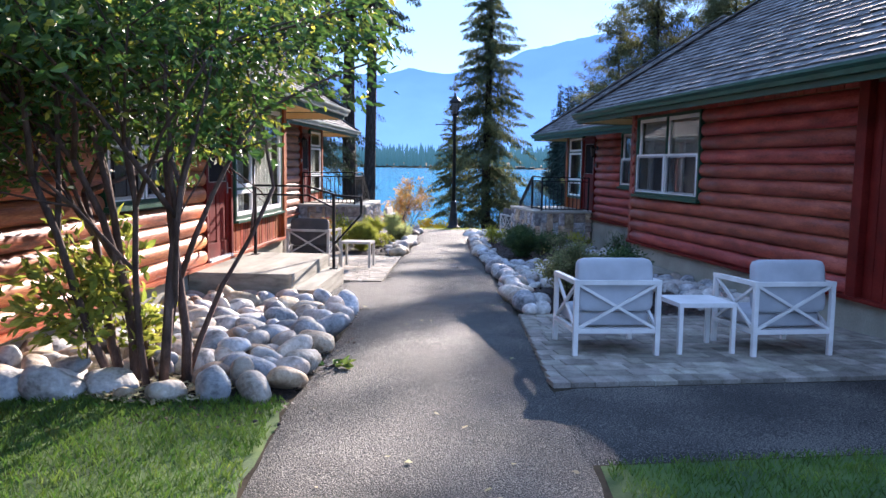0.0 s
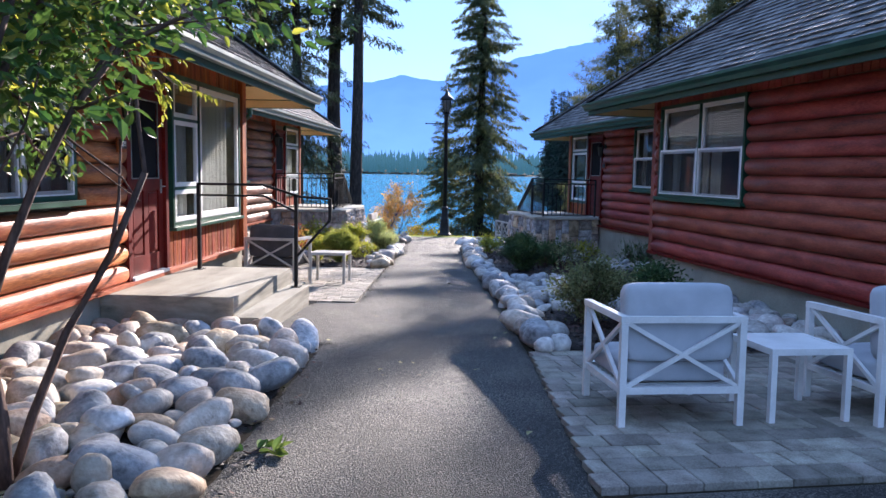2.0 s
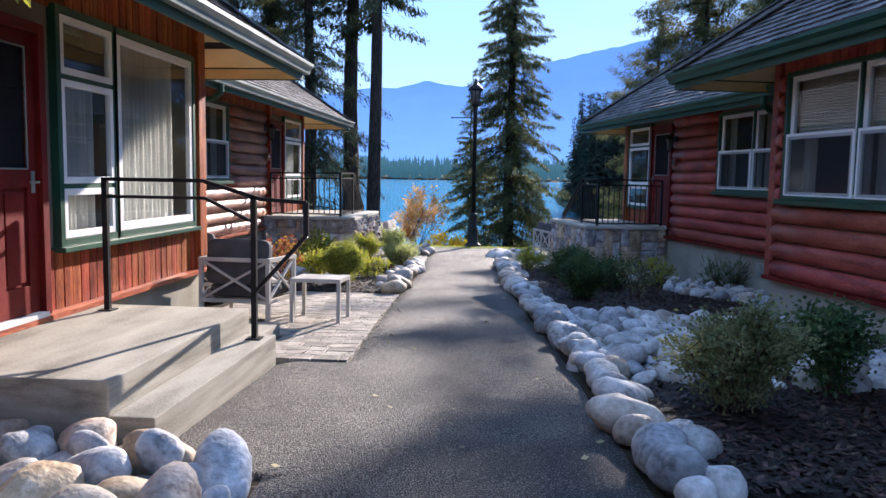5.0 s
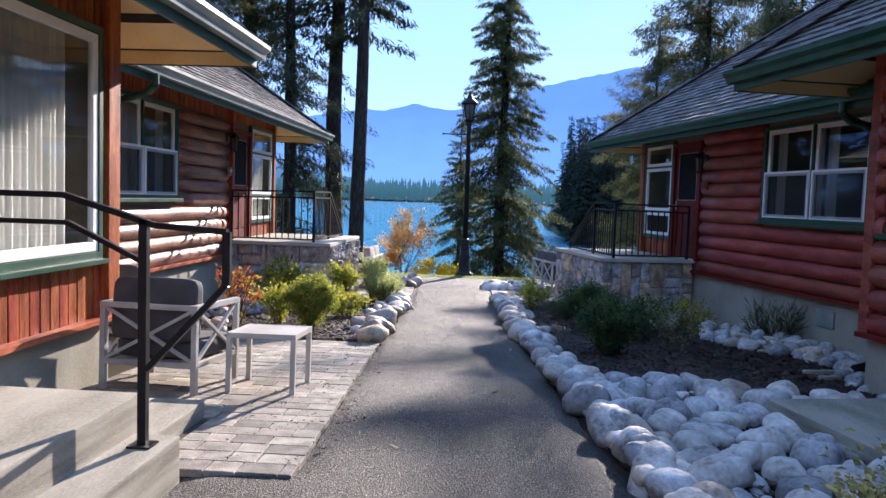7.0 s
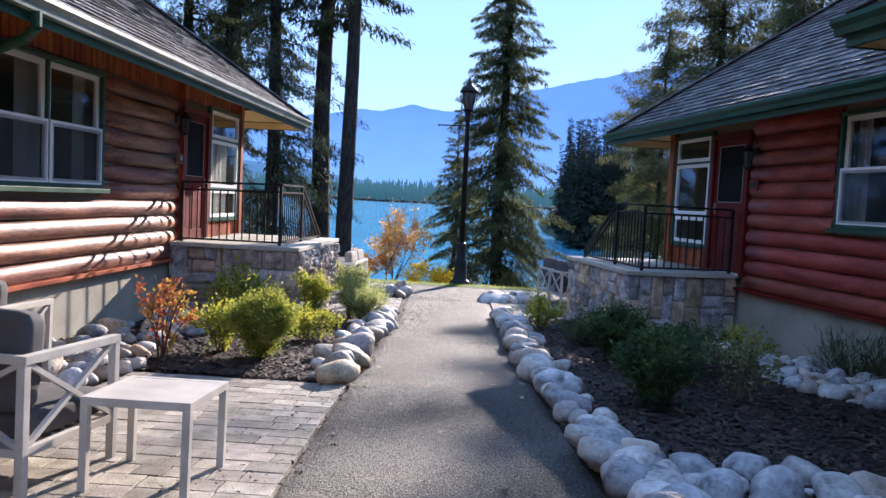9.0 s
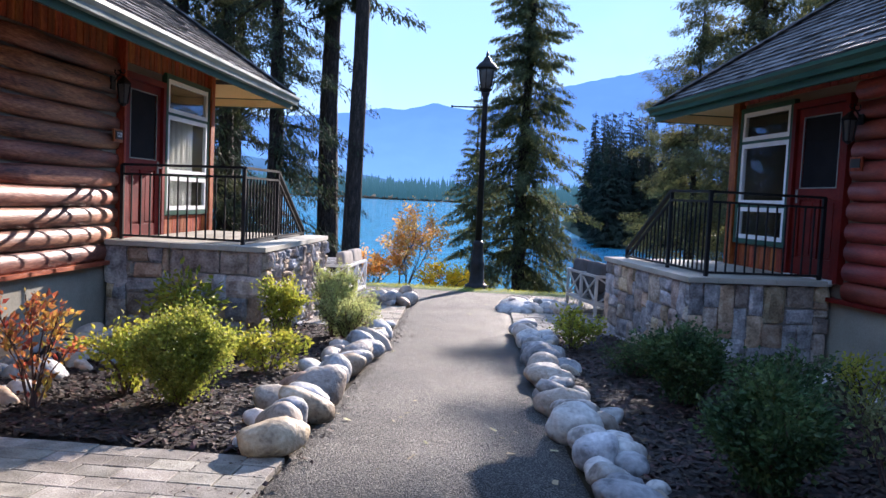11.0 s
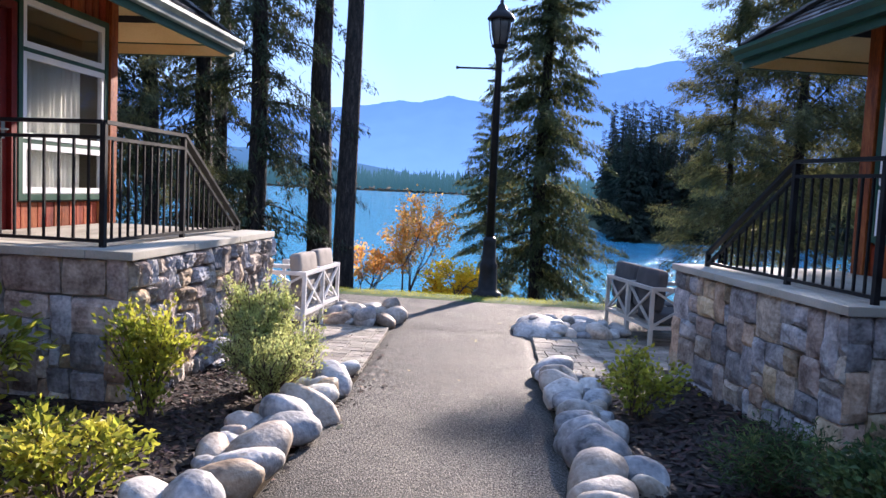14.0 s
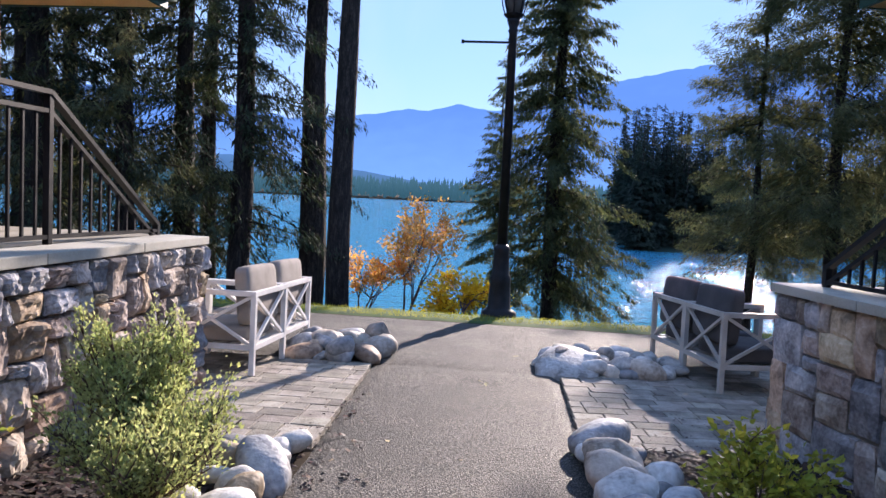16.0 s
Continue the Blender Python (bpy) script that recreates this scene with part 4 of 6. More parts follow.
screen_door(2, ML, -1.42, *L2D, "dark red door with a dark screen upper half")
stacked_window(5, ML, -1.45, *L2B, (0.98, 1.8), "white three-part window in a green casing beside a door")
hip_roof("roof_west_front", ML, 1.0, -9.6, -4.0, 14.95, 2.37, 0.72, "grey asphalt-shingled hipped roof with pale gutter", seed=3, u_show=(12.2, 15), gutter_mat=PALE_METAL)
hip_roof("roof_west_rear", ML, -0.45, -8.6, 10.5, 24.95, 2.37, 0.72, "grey asphalt-shingled hipped roof over the rear rooms", near_hip=False, seed=4, u_show=(20.5, 25), gutter_mat=PALE_METAL)
lantern(ML, 0.0, 9.95, 1.78)
plaque(ML, 0.03, 10.0, 1.4, "123", False)
lantern(ML, -1.4, 20.98, 1.85)
plaque(ML, -1.37, 21.05, 1.38, "122", False)

# second cabin, turned twelve degrees
R1W = (11.38, 13.78, 0.88, 2.23)
R2W, R2D, R2B = (15.92, 18.05, 0.9, 2.15), (20.05, 20.95, 0.12, 2.08), (21.1, 22.22, 0.48, 2.16)
wf, wb = cabin("east", MR, LOG_R, 3.0, 14.07, 22.45, -8.5, [R1W], [R2W, R2D, R2B], "dark red stain")
logs(wf, MR, LOG_R, -BLK_LOG, 7.72, 14.0, ZB, ZT, [(R1W[0] - 0.08, R1W[1] + 0.08, R1W[2] - 0.09, 2.4)], 5)
logs(wb, MR, LOG_R, -1.4 - BLK_LOG, 14.07, 19.9, ZB, ZT, [(R2W[0] - 0.08, R2W[1] + 0.08, R2W[2] - 0.09, 2.3)], 6)
boards(wf, MR, -BLK_LOG, 3.0, 7.55, ZB, 2.3, 0.16, mat=TRIM_RED)
boards(wb, MR, -1.4 - BLK_LOG, 21.02, 22.3, ZB, 0.4)
boards(wb, MR, -1.4 - BLK_LOG, 14.1, 22.3, 2.28, WALL_TOP, mat=LOG_R)
boards(wf, MR, -BLK_LOG, 7.7, 14.0, 2.28, WALL_TOP, mat=LOG_R)
part("corner_post", boxes(((-0.2, 7.56, ZB), (0.04, 7.72, WALL_TOP)), m=MR, bevel=0.01), TRIM_RED, wf)
part("corner_post", boxes(((-0.2, 13.98, ZB), (0.02, 14.1, WALL_TOP)), m=MR, bevel=0.01), LOG_R, wf)
part("corner_post", boxes(((-1.6, 22.3, ZB), (-1.37, 22.47, WALL_TOP)), m=MR, bevel=0.01), BOARD, wb)
double_hung(6, MR, -0.07, *R1W, "white double sash window with blinds in a green casing", 0.5)
double_hung(7, MR, -1.4 - 0.07, *R2W, "white double sash window in a green casing on red logs", 0.0)
screen_door(3, MR, -1.42, *R2D, "dark red door with a screened upper half")
stacked_window(8, MR, -1.45, *R2B, (0.92, 1.76), "white three-part window reflecting the trees", False)
hip_roof("roof_east_front", MR, 0.75, -9.6, 2.0, 15.2, 2.4, 0.76, "dark grey asphalt-shingled hipped roof with green gutter", seed=5, u_show=(9.5, 15))
hip_roof("roof_east_rear", MR, -0.62, -8.6, 10.5, 23.4, 2.3, 0.76, "dark grey asphalt-shingled hipped roof over the rear rooms", near_hip=False, seed=6, u_show=(19, 24))
lantern(MR, -1.4, 19.8, 1.72)
plaque(MR, -1.37, 19.78, 1.38, "", True)


def downspout(m, w, u, z, w2, u2):
    th = empty("downspout", (0, 0, 0), "green metal downspout elbow under the eaves", "downspout", "downspouts")
    bm = bmesh.new()
    pts = [(w, u, z), (w, u, z - 0.12), (w - (w - w2) * 0.12, u + (u2 - u) * 0.12, z - 0.19), (w2, u2, z - 0.32), (w2, u2, z - 0.42)]
    for a, b in zip(pts, pts[1:]):
        tube(bm, [m @ Vector(a), m @ Vector(b)], 0.042, 0.042, 10)
    bar(bm, m @ Vector(pts[-1]), m @ Vector((w2, u2, -0.7)), 0.08, 0.07)
    part("pipe", bm, GREEN, th)


def splash(m, w, u):
    """The black pipe end under a downspout and the concrete block that it empties on."""
    foot = m @ Vector((w, u, 0))
    z = gz(foot.y)
    th = empty("drain_pipe", (0, 0, 0), "short black drain pipe end at the foundation corner", "pipe")
    bm = bmesh.new()
    tube(bm, [m @ Vector((w - 0.25, u, z + 0.2)), m @ Vector((w - 0.1, u, z + 0.17)), m @ Vector((w + 0.16, u - 0.02, z + 0.12))], 0.05, 0.05, 12)
    part("pipe", bm, BLACK, th)
    bl = empty("splash_block", (0, 0, 0), "grey concrete splash block among river stones", "block")
    part("trough", boxes(((w + 0.05, u - 0.16, z - 0.02), (w + 0.62, u + 0.14, z + 0.045)), ((w + 0.05, u - 0.16, z + 0.045), (w + 0.62, u - 0.11, z + 0.085)), ((w + 0.05, u + 0.09, z + 0.045), (w + 0.62, u + 0.14, z + 0.085)), m=m, bevel=0.008), CONCRETE, bl)


splash(MR, -0.62, 14.75)
downspout(ML, -0.4, 15.92, 2.26, -1.34, 16.45)
downspout(MR, -0.56, 15.3, 2.19, -1.33, 15.4)
tagged(mesh_object("access_hatch", boxes(((-1.452, 16.42, -0.44), (-1.425, 16.77, -0.22)), m=MR, bevel=0.005), PALE_METAL), "square grey crawlspace hatch in the foundation", "hatch")


# ---- raised stone terraces ----
def terrace(tag, m, w_face, u0, u1, top, base, label, rough_front):
    """A raised terrace: mortar core, single stones on the front and near side, cast cap and deck."""
    th = empty("wall_terrace_" + tag, (0, 0, 0), label, "wall", kind="structure")
    w_in = -1.41
    part("core", boxes(((w_in, u0 + 0.03, base), (w_face - 0.03, u1, top - 0.065)), m=m), MORTAR, th)
    part("deck", boxes(((w_in, u0 + 0.3, top - 0.064), (w_face - 0.3, u1, top - 0.006)), m=m), CONCRETE, th, "concrete deck")
    o = 0.045
    n = 3
    L = u1 - u0 + o
    for i in range(n):
        part("cap", boxes(((w_face - 0.3, u0 - o + L * i / n + 0.003, top - 0.06), (w_face + o, u0 - o + L * (i + 1) / n - 0.003, top)), m=m, bevel=0.008), CAP, th, "cast stone cap")
    W = w_face - 0.3 - w_in
    for i in range(2):
        part("cap", boxes(((w_in + W * i / 2 + 0.003, u0 - o, top - 0.06), (w_in + W * (i + 1) / 2 - 0.003, u0 + 0.3, top)), m=m, bevel=0.008), CAP, th, "cast stone cap")
    rr = random.Random(len(tag))

    def layout(a0, a1, z0, z1, cell):
        """Uncoursed blocks of mixed size that fill the face."""
        nx, nz = max(2, round((a1 - a0) / cell)), max(2, round((z1 - z0) / cell))
        sx, sz = (a1 - a0) / nx, (z1 - z0) / nz
        taken = [[False] * nx for _ in range(nz)]
        for j in range(nz):
            for i in range(nx):
                if taken[j][i]:
                    continue
                w, h = rr.choice(((2, 3), (3, 3), (4, 2), (3, 2), (2, 2), (5, 3), (3, 4), (4, 3), (2, 4), (1, 2), (2, 1)))
                n = 0
                while n < w and i + n < nx and not taken[j][i + n]:
                    n += 1
                h = min(h, nz - j)
                if i + n < nx and not taken[j][i + n] and (i + n == nx - 1 or taken[j][i + n + 1]):
                    n += 1
                if nz - j - h == 1:
                    h += 1
                for b in range(h):
                    for a in range(n):
                        taken[j + b][i + a] = True
                yield a0 + i * sx, a0 + (i + n) * sx, z0 + j * sz, z0 + (j + h) * sz

    def face(a0, a1, place, rough):
        chunky = rough > 0.04
        edge = 12 if chunky else 8
        for a, b, c, d in layout(a0, a1, base, top - 0.066, 0.068 if chunky else 0.085):
            bm = bmesh.new()
            g, k = rr.uniform(0.001, 0.006) + rough * 0.03, (9 if chunky else 5)
            off = Vector((rr.uniform(0, 90), rr.uniform(0, 90), rr.uniform(0, 90)))
            lean_a, lean_z, out = rr.uniform(-0.5, 0.5) * rough, rr.uniform(-0.5, 0.5) * rough, rr.uniform(0, 0.016)
            jig = 0.009 if chunky else 0.018
            jit = [[(rr.uniform(-jig, jig), rr.uniform(-jig, jig)) for _ in range(2)] for _ in range(2)]
            grid = []
            for i in range(k + 1):
                row = []
                for j in range(k + 1):
                    s, t = 2 * i / k - 1, 2 * j / k - 1
                    pull = 1 - (0.035 if chunky else 0.05) * s * s * t * t
                    p, q = (1 + s) / 2, (1 + t) / 2
                    ja = sum(jit[m1][m2][0] * (p if m1 else 1 - p) * (q if m2 else 1 - q) for m1 in (0, 1) for m2 in (0, 1))
                    jz = sum(jit[m1][m2][1] * (p if m1 else 1 - p) * (q if m2 else 1 - q) for m1 in (0, 1) for m2 in (0, 1))
                    aa = (a + b) / 2 + ((b - a) / 2 - g) * s * pull + ja + rr.uniform(-0.004, 0.004)
                    zz = (c + d) / 2 + ((d - c) / 2 - g) * t * pull + jz + rr.uniform(-0.004, 0.004)
                    crag = noise.noise(Vector((aa * 8, zz * 8, 0)) + off) + 0.8 * abs(noise.noise(Vector((aa * 19, zz * 19, 5)) + off)) + 0.2 * rr.uniform(-1, 1)
                    dome = (1 - s ** edge) * (1 - t ** edge)
                    depth = (0.016 if chunky else 0.003) + dome * (out + rough * (0.55 + 0.7 * crag) + lean_a * s + lean_z * t)
                    row.append(bm.verts.new(m @ Vector(place(aa, depth, zz))))
                grid.append(row)
            backs = [bm.verts.new(m @ Vector(place(x, -0.05, y))) for x, y in ((a + g, c + g), (b - g, c + g), (b - g, d - g), (a + g, d - g))]
            for i in range(k):
                for j in range(k):
                    bm.faces.new((grid[i][j], grid[i + 1][j], grid[i + 1][j + 1], grid[i][j + 1]))
            bm.faces.new([grid[i][0] for i in range(k + 1)] + [backs[1], backs[0]])
            bm.faces.new([grid[i][k] for i in range(k + 1)] + [backs[2], backs[3]])
            bm.faces.new([grid[0][j] for j in range(k + 1)] + [backs[3], backs[0]])
            bm.faces.new([grid[k][j] for j in range(k + 1)] + [backs[2], backs[1]])
            bmesh.ops.recalc_face_normals(bm, faces=bm.faces)
            part("stone", bm, rr.choice((ASHLAR, ASHLAR, ASHLAR_T, ASHLAR_G, ASHLAR_G)), th)

    face(u0, u1, lambda a, dpt, z: (w_face + dpt, a, z), rough_front)
    face(w_in, w_face, lambda a, dpt, z: (a, u0 - dpt, z), 0.012)
    face(w_in + 0.6, w_face, lambda a, dpt, z: (a, u1 + dpt, z), 0.012)
    return th


def railing(m, runs, label):
    """Black steel railing: posts, two top rails, bottom rail and balusters along runs of (w, u, z top, z foot)."""
    th = empty("terrace_railing", (0, 0, 0), label, "railing", "terrace railings")
    for p in runs:
        part("post", boxes(((p[0] - 0.02, p[1] - 0.02, p[3] - 0.02), (p[0] + 0.02, p[1] + 0.02, p[2])), m=m, bevel=0.003), BLACK, th)
    for p, q in zip(runs, runs[1:]):
        P, Q = Vector(p[:2] + (0,)), Vector(q[:2] + (0,))
        for name, up, w, h in (("top_rail", 0.0, 0.05, 0.028), ("second_rail", -0.11, 0.035, 0.025)):
            part(name, bar(bmesh.new(), m @ (P + Vector((0, 0, p[2] + up))), m @ (Q + Vector((0, 0, q[2] + up))), w, h), BLACK, th)
        part("bottom_rail", bar(bmesh.new(), m @ (P + Vector((0, 0, p[3] + 0.035))), m @ (Q + Vector((0, 0, q[3] + 0.035))), 0.035, 0.025), BLACK, th)
        n = max(2, round((Q - P).length / 0.112))
        for i in range(1, n):
            s = i / n
            c = P.lerp(Q, s)
            z1, z0 = p[2] + (q[2] - p[2]) * s - 0.11, p[3] + (q[3] - p[3]) * s + 0.035
            if z1 - z0 > 0.04:
                part("baluster", boxes(((c.x - 0.008, c.y - 0.008, z0), (c.x + 0.008, c.y + 0.008, z1)), m=m), BLACK, th)
    return th


terrace("west", ML, 0.44, 20.92, 23.86, 0.19, -1.1, "raised terrace of rough split stone with a pale cast cap", 0.042)
terrace("east", MR, 0.21, 20.12, 22.76, 0.12, -1.15, "raised terrace of squared grey stone with a pale cast cap", 0.02)
railing(ML, [(-1.32, 21.1, 1.06, 0.2), (0.14, 21.1, 1.08, 0.2), (0.14, 22.37, 1.08, 0.2), (0.14, 23.68, 0.27, 0.19)], "black steel railing with thin upright bars on the terrace")
railing(MR, [(-1.32, 20.2, 1.03, 0.13), (0.0, 20.2, 1.04, 0.13), (0.0, 21.2, 1.05, 0.13), (0.0, 22.55, 0.24, 0.12)], "black steel railing with thin upright bars on the terrace")

# ---- entrance stoop of the first cabin ----
stoop = empty("stoop", (0, 0, 0), "poured concrete stoop with one lower step at the red door", "stoop")
part("slab", boxes(((-3.86, 9.62, -0.9), (-2.5, 11.95, -0.1)), bevel=0.012), CONCRETE, stoop)
part("step", boxes(((-2.499, 9.62, -0.95), (-2.24, 11.86, -0.3)), bevel=0.012), CONCRETE, stoop)
pad = empty("concrete_pad", (0, 0, 0), "low concrete pad at the wall of the first cabin", "pad")
part("slab", boxes(((-3.86, 11.97, -0.95), (-2.56, 13.06, -0.44)), bevel=0.012), CONCRETE, pad)
rail = empty("handrail", (0, 0, 0), "black steel handrail beside the concrete steps", "handrail")
for px, z0, z1 in ((-3.6, -0.1, 0.98), (-2.36, -0.3, 0.87)):
    post = part("post", boxes(((px - 0.022, 11.65, z0), (px + 0.022, 11.694, z1)), bevel=0.003), BLACK, rail)
    part("base_plate", boxes(((px - 0.06, 11.61, z0 - 0.004), (px + 0.06, 11.73, z0 + 0.01)), bevel=0.002), BLACK, post)
bm = bmesh.new()
pts = [(-3.62, 11.67, 0.98), (-2.78, 11.67, 0.98), (-2.3, 11.67, 0.84), (-1.93, 11.67, 0.82), (-1.93, 11.67, 0.55), (-2.34, 11.67, 0.1)]
for a, b in zip(pts, pts[1:]):
    bar(bm, a, b, 0.04, 0.03)
part("top_rail", bm, BLACK, rail)
bm = bmesh.new()
pts = [(-3.6, 11.67, 0.84), (-2.76, 11.67, 0.84), (-2.38, 11.67, 0.66)]
for a, b in zip(pts, pts[1:]):
    bar(bm, a, b, 0.03, 0.025)
part("second_rail", bm, BLACK, rail)
slab = empty("concrete_slab", (0, 0, 0), "smooth grey concrete slab against the second cabin", "slab")
part("slab", boxes(((0.0, 11.85, -0.95), (1.5, 13.1, -0.405)), m=MR, bevel=0.012), CONCRETE, slab)

# ---- planting beds ----
def east_wall_x(y, c):
    return (c - y * math.sin(A12)) / math.cos(A12)


def east_limit(y):
    return east_wall_x(y, 5.86) if y < 14.8 else (east_wall_x(y, 7.26) if y < 20.3 else east_wall_x(y, 5.7))


tagged(sheet("mulch_bed_east", lambda y: right_edge(y) + 0.03, lambda y: east_limit(y), 9.3, 23.1, MULCH, 0.03, cols=14), "dark bark mulch bed below the second cabin", "mulch bed", kind="structure")
tagged(sheet("mulch_bed_west", lambda y: -5.25, lambda y: left_edge(y) - 0.03, 16.72, 22.55, MULCH, 0.03, cols=14), "dark bark mulch bed below the first cabin", "mulch bed", kind="structure")
tagged(sheet("gravel_bed", lambda y: -3.86, lambda y: left_edge(y) - 0.02, 5.2, 9.66, MULCH, 0.02, cols=10), "dark soil under the river stones", "bed", kind="structure")


def in_east(x, y):
    return right_edge(y) + 0.1 < x < east_limit(y) - 0.05


def chips(name, test, x0, x1, y0, y1, n, seed, label, mat=None, size=(0.018, 0.055)):
    rr = random.Random(seed)
    verts, faces = [], []
    while len(faces) < n:
        x, y = rr.uniform(x0, x1), rr.uniform(y0, y1)
        if not test(x, y):
            continue
        z = gz(y) + (0.042 if size[1] > 0.04 else 0.016)
        a, l, w = rr.uniform(0, math.tau), rr.uniform(*size), rr.uniform(0.007, 0.02)
        c, s, tilt = math.cos(a), math.sin(a), rr.uniform(-0.5, 0.7)
        k = len(verts)
        for p, q in ((-l, -w), (l, -w * 0.6), (l * 0.9, w), (-l * 0.8, w * 0.8)):
            verts.append((x + p * c - q * s, y + p * s + q * c, z + p * tilt * 0.6 + rr.uniform(-0.004, 0.008)))
        faces.append((k, k + 1, k + 2, k + 3))
    ob = from_data(name, verts, faces, mat or CHIP)
    return tagged(ob, label, "mulch", kind="stuff")


chips("bark_chips_east", in_east, -0.5, 3.6, 9.3, 23, 24000, 3, "loose dark bark chips on the bed")
chips("bark_chips_west", lambda x, y: -5.2 < x < left_edge(y) - 0.1 and not (x < -3.4 and y > 20.8), -5.2, -1.9, 16.8, 22.4, 16000, 4, "loose reddish bark chips on the bed")
chips("leaf_litter", lambda x, y: (x + 2.4) ** 2 + (y - 5.5) ** 2 < 0.35, -3.1, -1.7, 4.8, 6.2, 500, 5, "dry leaves and twigs round the shrub stems", DRY, (0.015, 0.05))
chips("path_grit", lambda x, y: not 9.3 < y < 12.1 and (x < left_edge(y) + 0.55 * abs(noise.noise(Vector((y * 1.7, 3, 0)))) + 0.05 or (y > 9 and x > right_edge(y) - 0.1 * abs(noise.noise(Vector((y * 1.7, 5, 0)))))), -2.3, 0.7, 4.5, 24, 5200, 8, "dark grit and leaf crumbs along the path edges", CHIP, (0.005, 0.018))
chips("fallen_leaves", lambda x, y: left_edge(y) < x < right_edge(y) and noise.noise(Vector((x * 2, y * 0.6, 7))) > 0.05, -2.3, 0.7, 2, 26, 75, 6, "a few dry fallen leaves on the asphalt", DRY, (0.012, 0.03))


# ---- river stones ----
def stone_mesh(i, mats):
    rr = random.Random(100 + i)
    bm = bmesh.new()
    bmesh.ops.create_icosphere(bm, subdivisions=3, radius=1.0)
    off = Vector((rr.uniform(0, 50), rr.uniform(0, 50), rr.uniform(0, 50)))
    sx, sy, sz = rr.uniform(0.95, 1.5), rr.uniform(0.7, 1.0), rr.uniform(0.5, 0.85)
    flats = [(Vector((rr.gauss(0, 1), rr.gauss(0, 1), rr.gauss(0, 1))).normalized(), rr.uniform(0.66, 0.9)) for _ in range(rr.choice((1, 2, 3)))]
    for v in bm.verts:
        p = v.co.copy()
        d = 1 + 0.26 * noise.noise(p * 0.8 + off) + 0.08 * noise.noise(p * 2.1 + off) + 0.03 * noise.noise(p * 5 + off)
        q = Vector((abs(p.x) ** 0.86 * math.copysign(1, p.x), abs(p.y) ** 0.86 * math.copysign(1, p.y), abs(p.z) ** 0.86 * math.copysign(1, p.z)))
        v.co = Vector((q.x * sx, q.y * sy, q.z * sz)) * d
        for nrm, lim in flats:
            over = v.co.dot(nrm) - lim
            if over > 0:
                v.co -= nrm * over * 0.6
    me = bpy.data.meshes.new("river_stone")
    bm.to_mesh(me)
    bm.free()
    me.polygons.foreach_set("use_smooth", [True] * len(me.polygons))
    me.materials.append(mats[i % len(mats)])
    return me


STONES = [stone_mesh(i, (STONE, STONE_GREY, STONE, STONE, STONE_GREY, STONE_SAND)) for i in range(18)]
WARM_STONES = [stone_mesh(i + 18, (STONE_TAN, STONE_GREY, STONE_SAND, STONE_GREY, STONE_SAND, STONE)) for i in range(18)]


def put_stone(parent, x, y, r, rr, lift=0.35, flat=1.0):
    pool = WARM_STONES if x < -1.2 else STONES
    ob = new("stone", pool[rr.randrange(len(pool))])
    ob.matrix_basis = Matrix.Translation((x, y, gz(y) + 0.02 + r * lift)) @ Euler((rr.uniform(-0.5, 0.5), rr.uniform(-0.5, 0.5), rr.uniform(0, math.tau))).to_matrix().to_4x4() @ Matrix.Diagonal((r, r, r * flat, 1))
    ob.parent = parent
    return ob


def stone_field(name, label, test, x0, x1, y0, y1, n, sizes, seed, pack=0.8, second=0):
    """Rounded stones packed side by side, the big ones first, with a few lying on top."""
    th = empty(name, (0, 0, 0), label, "rock bed")
    rr = random.Random(seed)
    got = []
    radii = sorted((rr.uniform(*sizes) * (1.0 if rr.random() < 0.45 else rr.uniform(0.45, 0.8)) for _ in range(n)), reverse=True)
    for r in radii:
        for _ in range(60):
            x, y = rr.uniform(x0, x1), rr.uniform(y0, y1)
            if test(x, y) and all((x - a) ** 2 + (y - b) ** 2 > (pack * (r + c)) ** 2 for a, b, c in got):
                got.append((x, y, r))
                put_stone(th, x, y, r, rr)
                break
    for _ in range(second):
        x, y, r = rr.choice(got)
        x, y, r2 = x + rr.uniform(-0.1, 0.1), y + rr.uniform(-0.1, 0.1), rr.uniform(sizes[0], sizes[0] + (sizes[1] - sizes[0]) * 0.6)
        if test(x, y):
            put_stone(th, x, y, r2, rr, 1.15)
    return th


def stone_row(name, label, xf, y0, y1, sizes, seed, rows=1, inward=1):
    """A border of stones laid end to end beside the path."""
    th = empty(name, (0, 0, 0), label, "rock border")
    rr = random.Random(seed)
    for k in range(rows):
        y = y0 + 0.1 * k
        while y < y1:
            r = rr.uniform(*sizes) * (1 if k == 0 else 0.75)
            y += r * 0.85
            if k == 0 or rr.random() < 0.6:
                put_stone(th, xf(y) + inward * (0.1 + k * 0.2 + rr.uniform(-0.04, 0.05)), y, r, rr, 0.42)
            y += r * 0.85
    return th


stone_field("rock_bed", "bed of pale rounded river stones before the concrete stoop",
            lambda x, y: -3.72 < x < left_edge(y) - 0.08 and 5.0 + 0.1 * (x + 3.7) < y < 9.5 and (x + 2.42) ** 2 + (y - 5.45) ** 2 > 0.12 and (x < -2.3 or y < 9.36), -3.72, -1.4, 4.9, 9.5, 1000, (0.055, 0.17), 11, 0.97, 40)
stone_field("rock_bed", "drift of grey-white river stones beside the concrete slab",
            lambda x, y: in_east(x, y) and 11.5 < y < 14.9 - 0.22 * (x - 0.4) and not (x > east_wall_x(y, 4.2) and 11.7 < DU.dot(Vector((x, y, 0))) < 13.25), 0.0, 3.4, 11.4, 15.2, 760, (0.06, 0.165), 12, 1.02, 16)
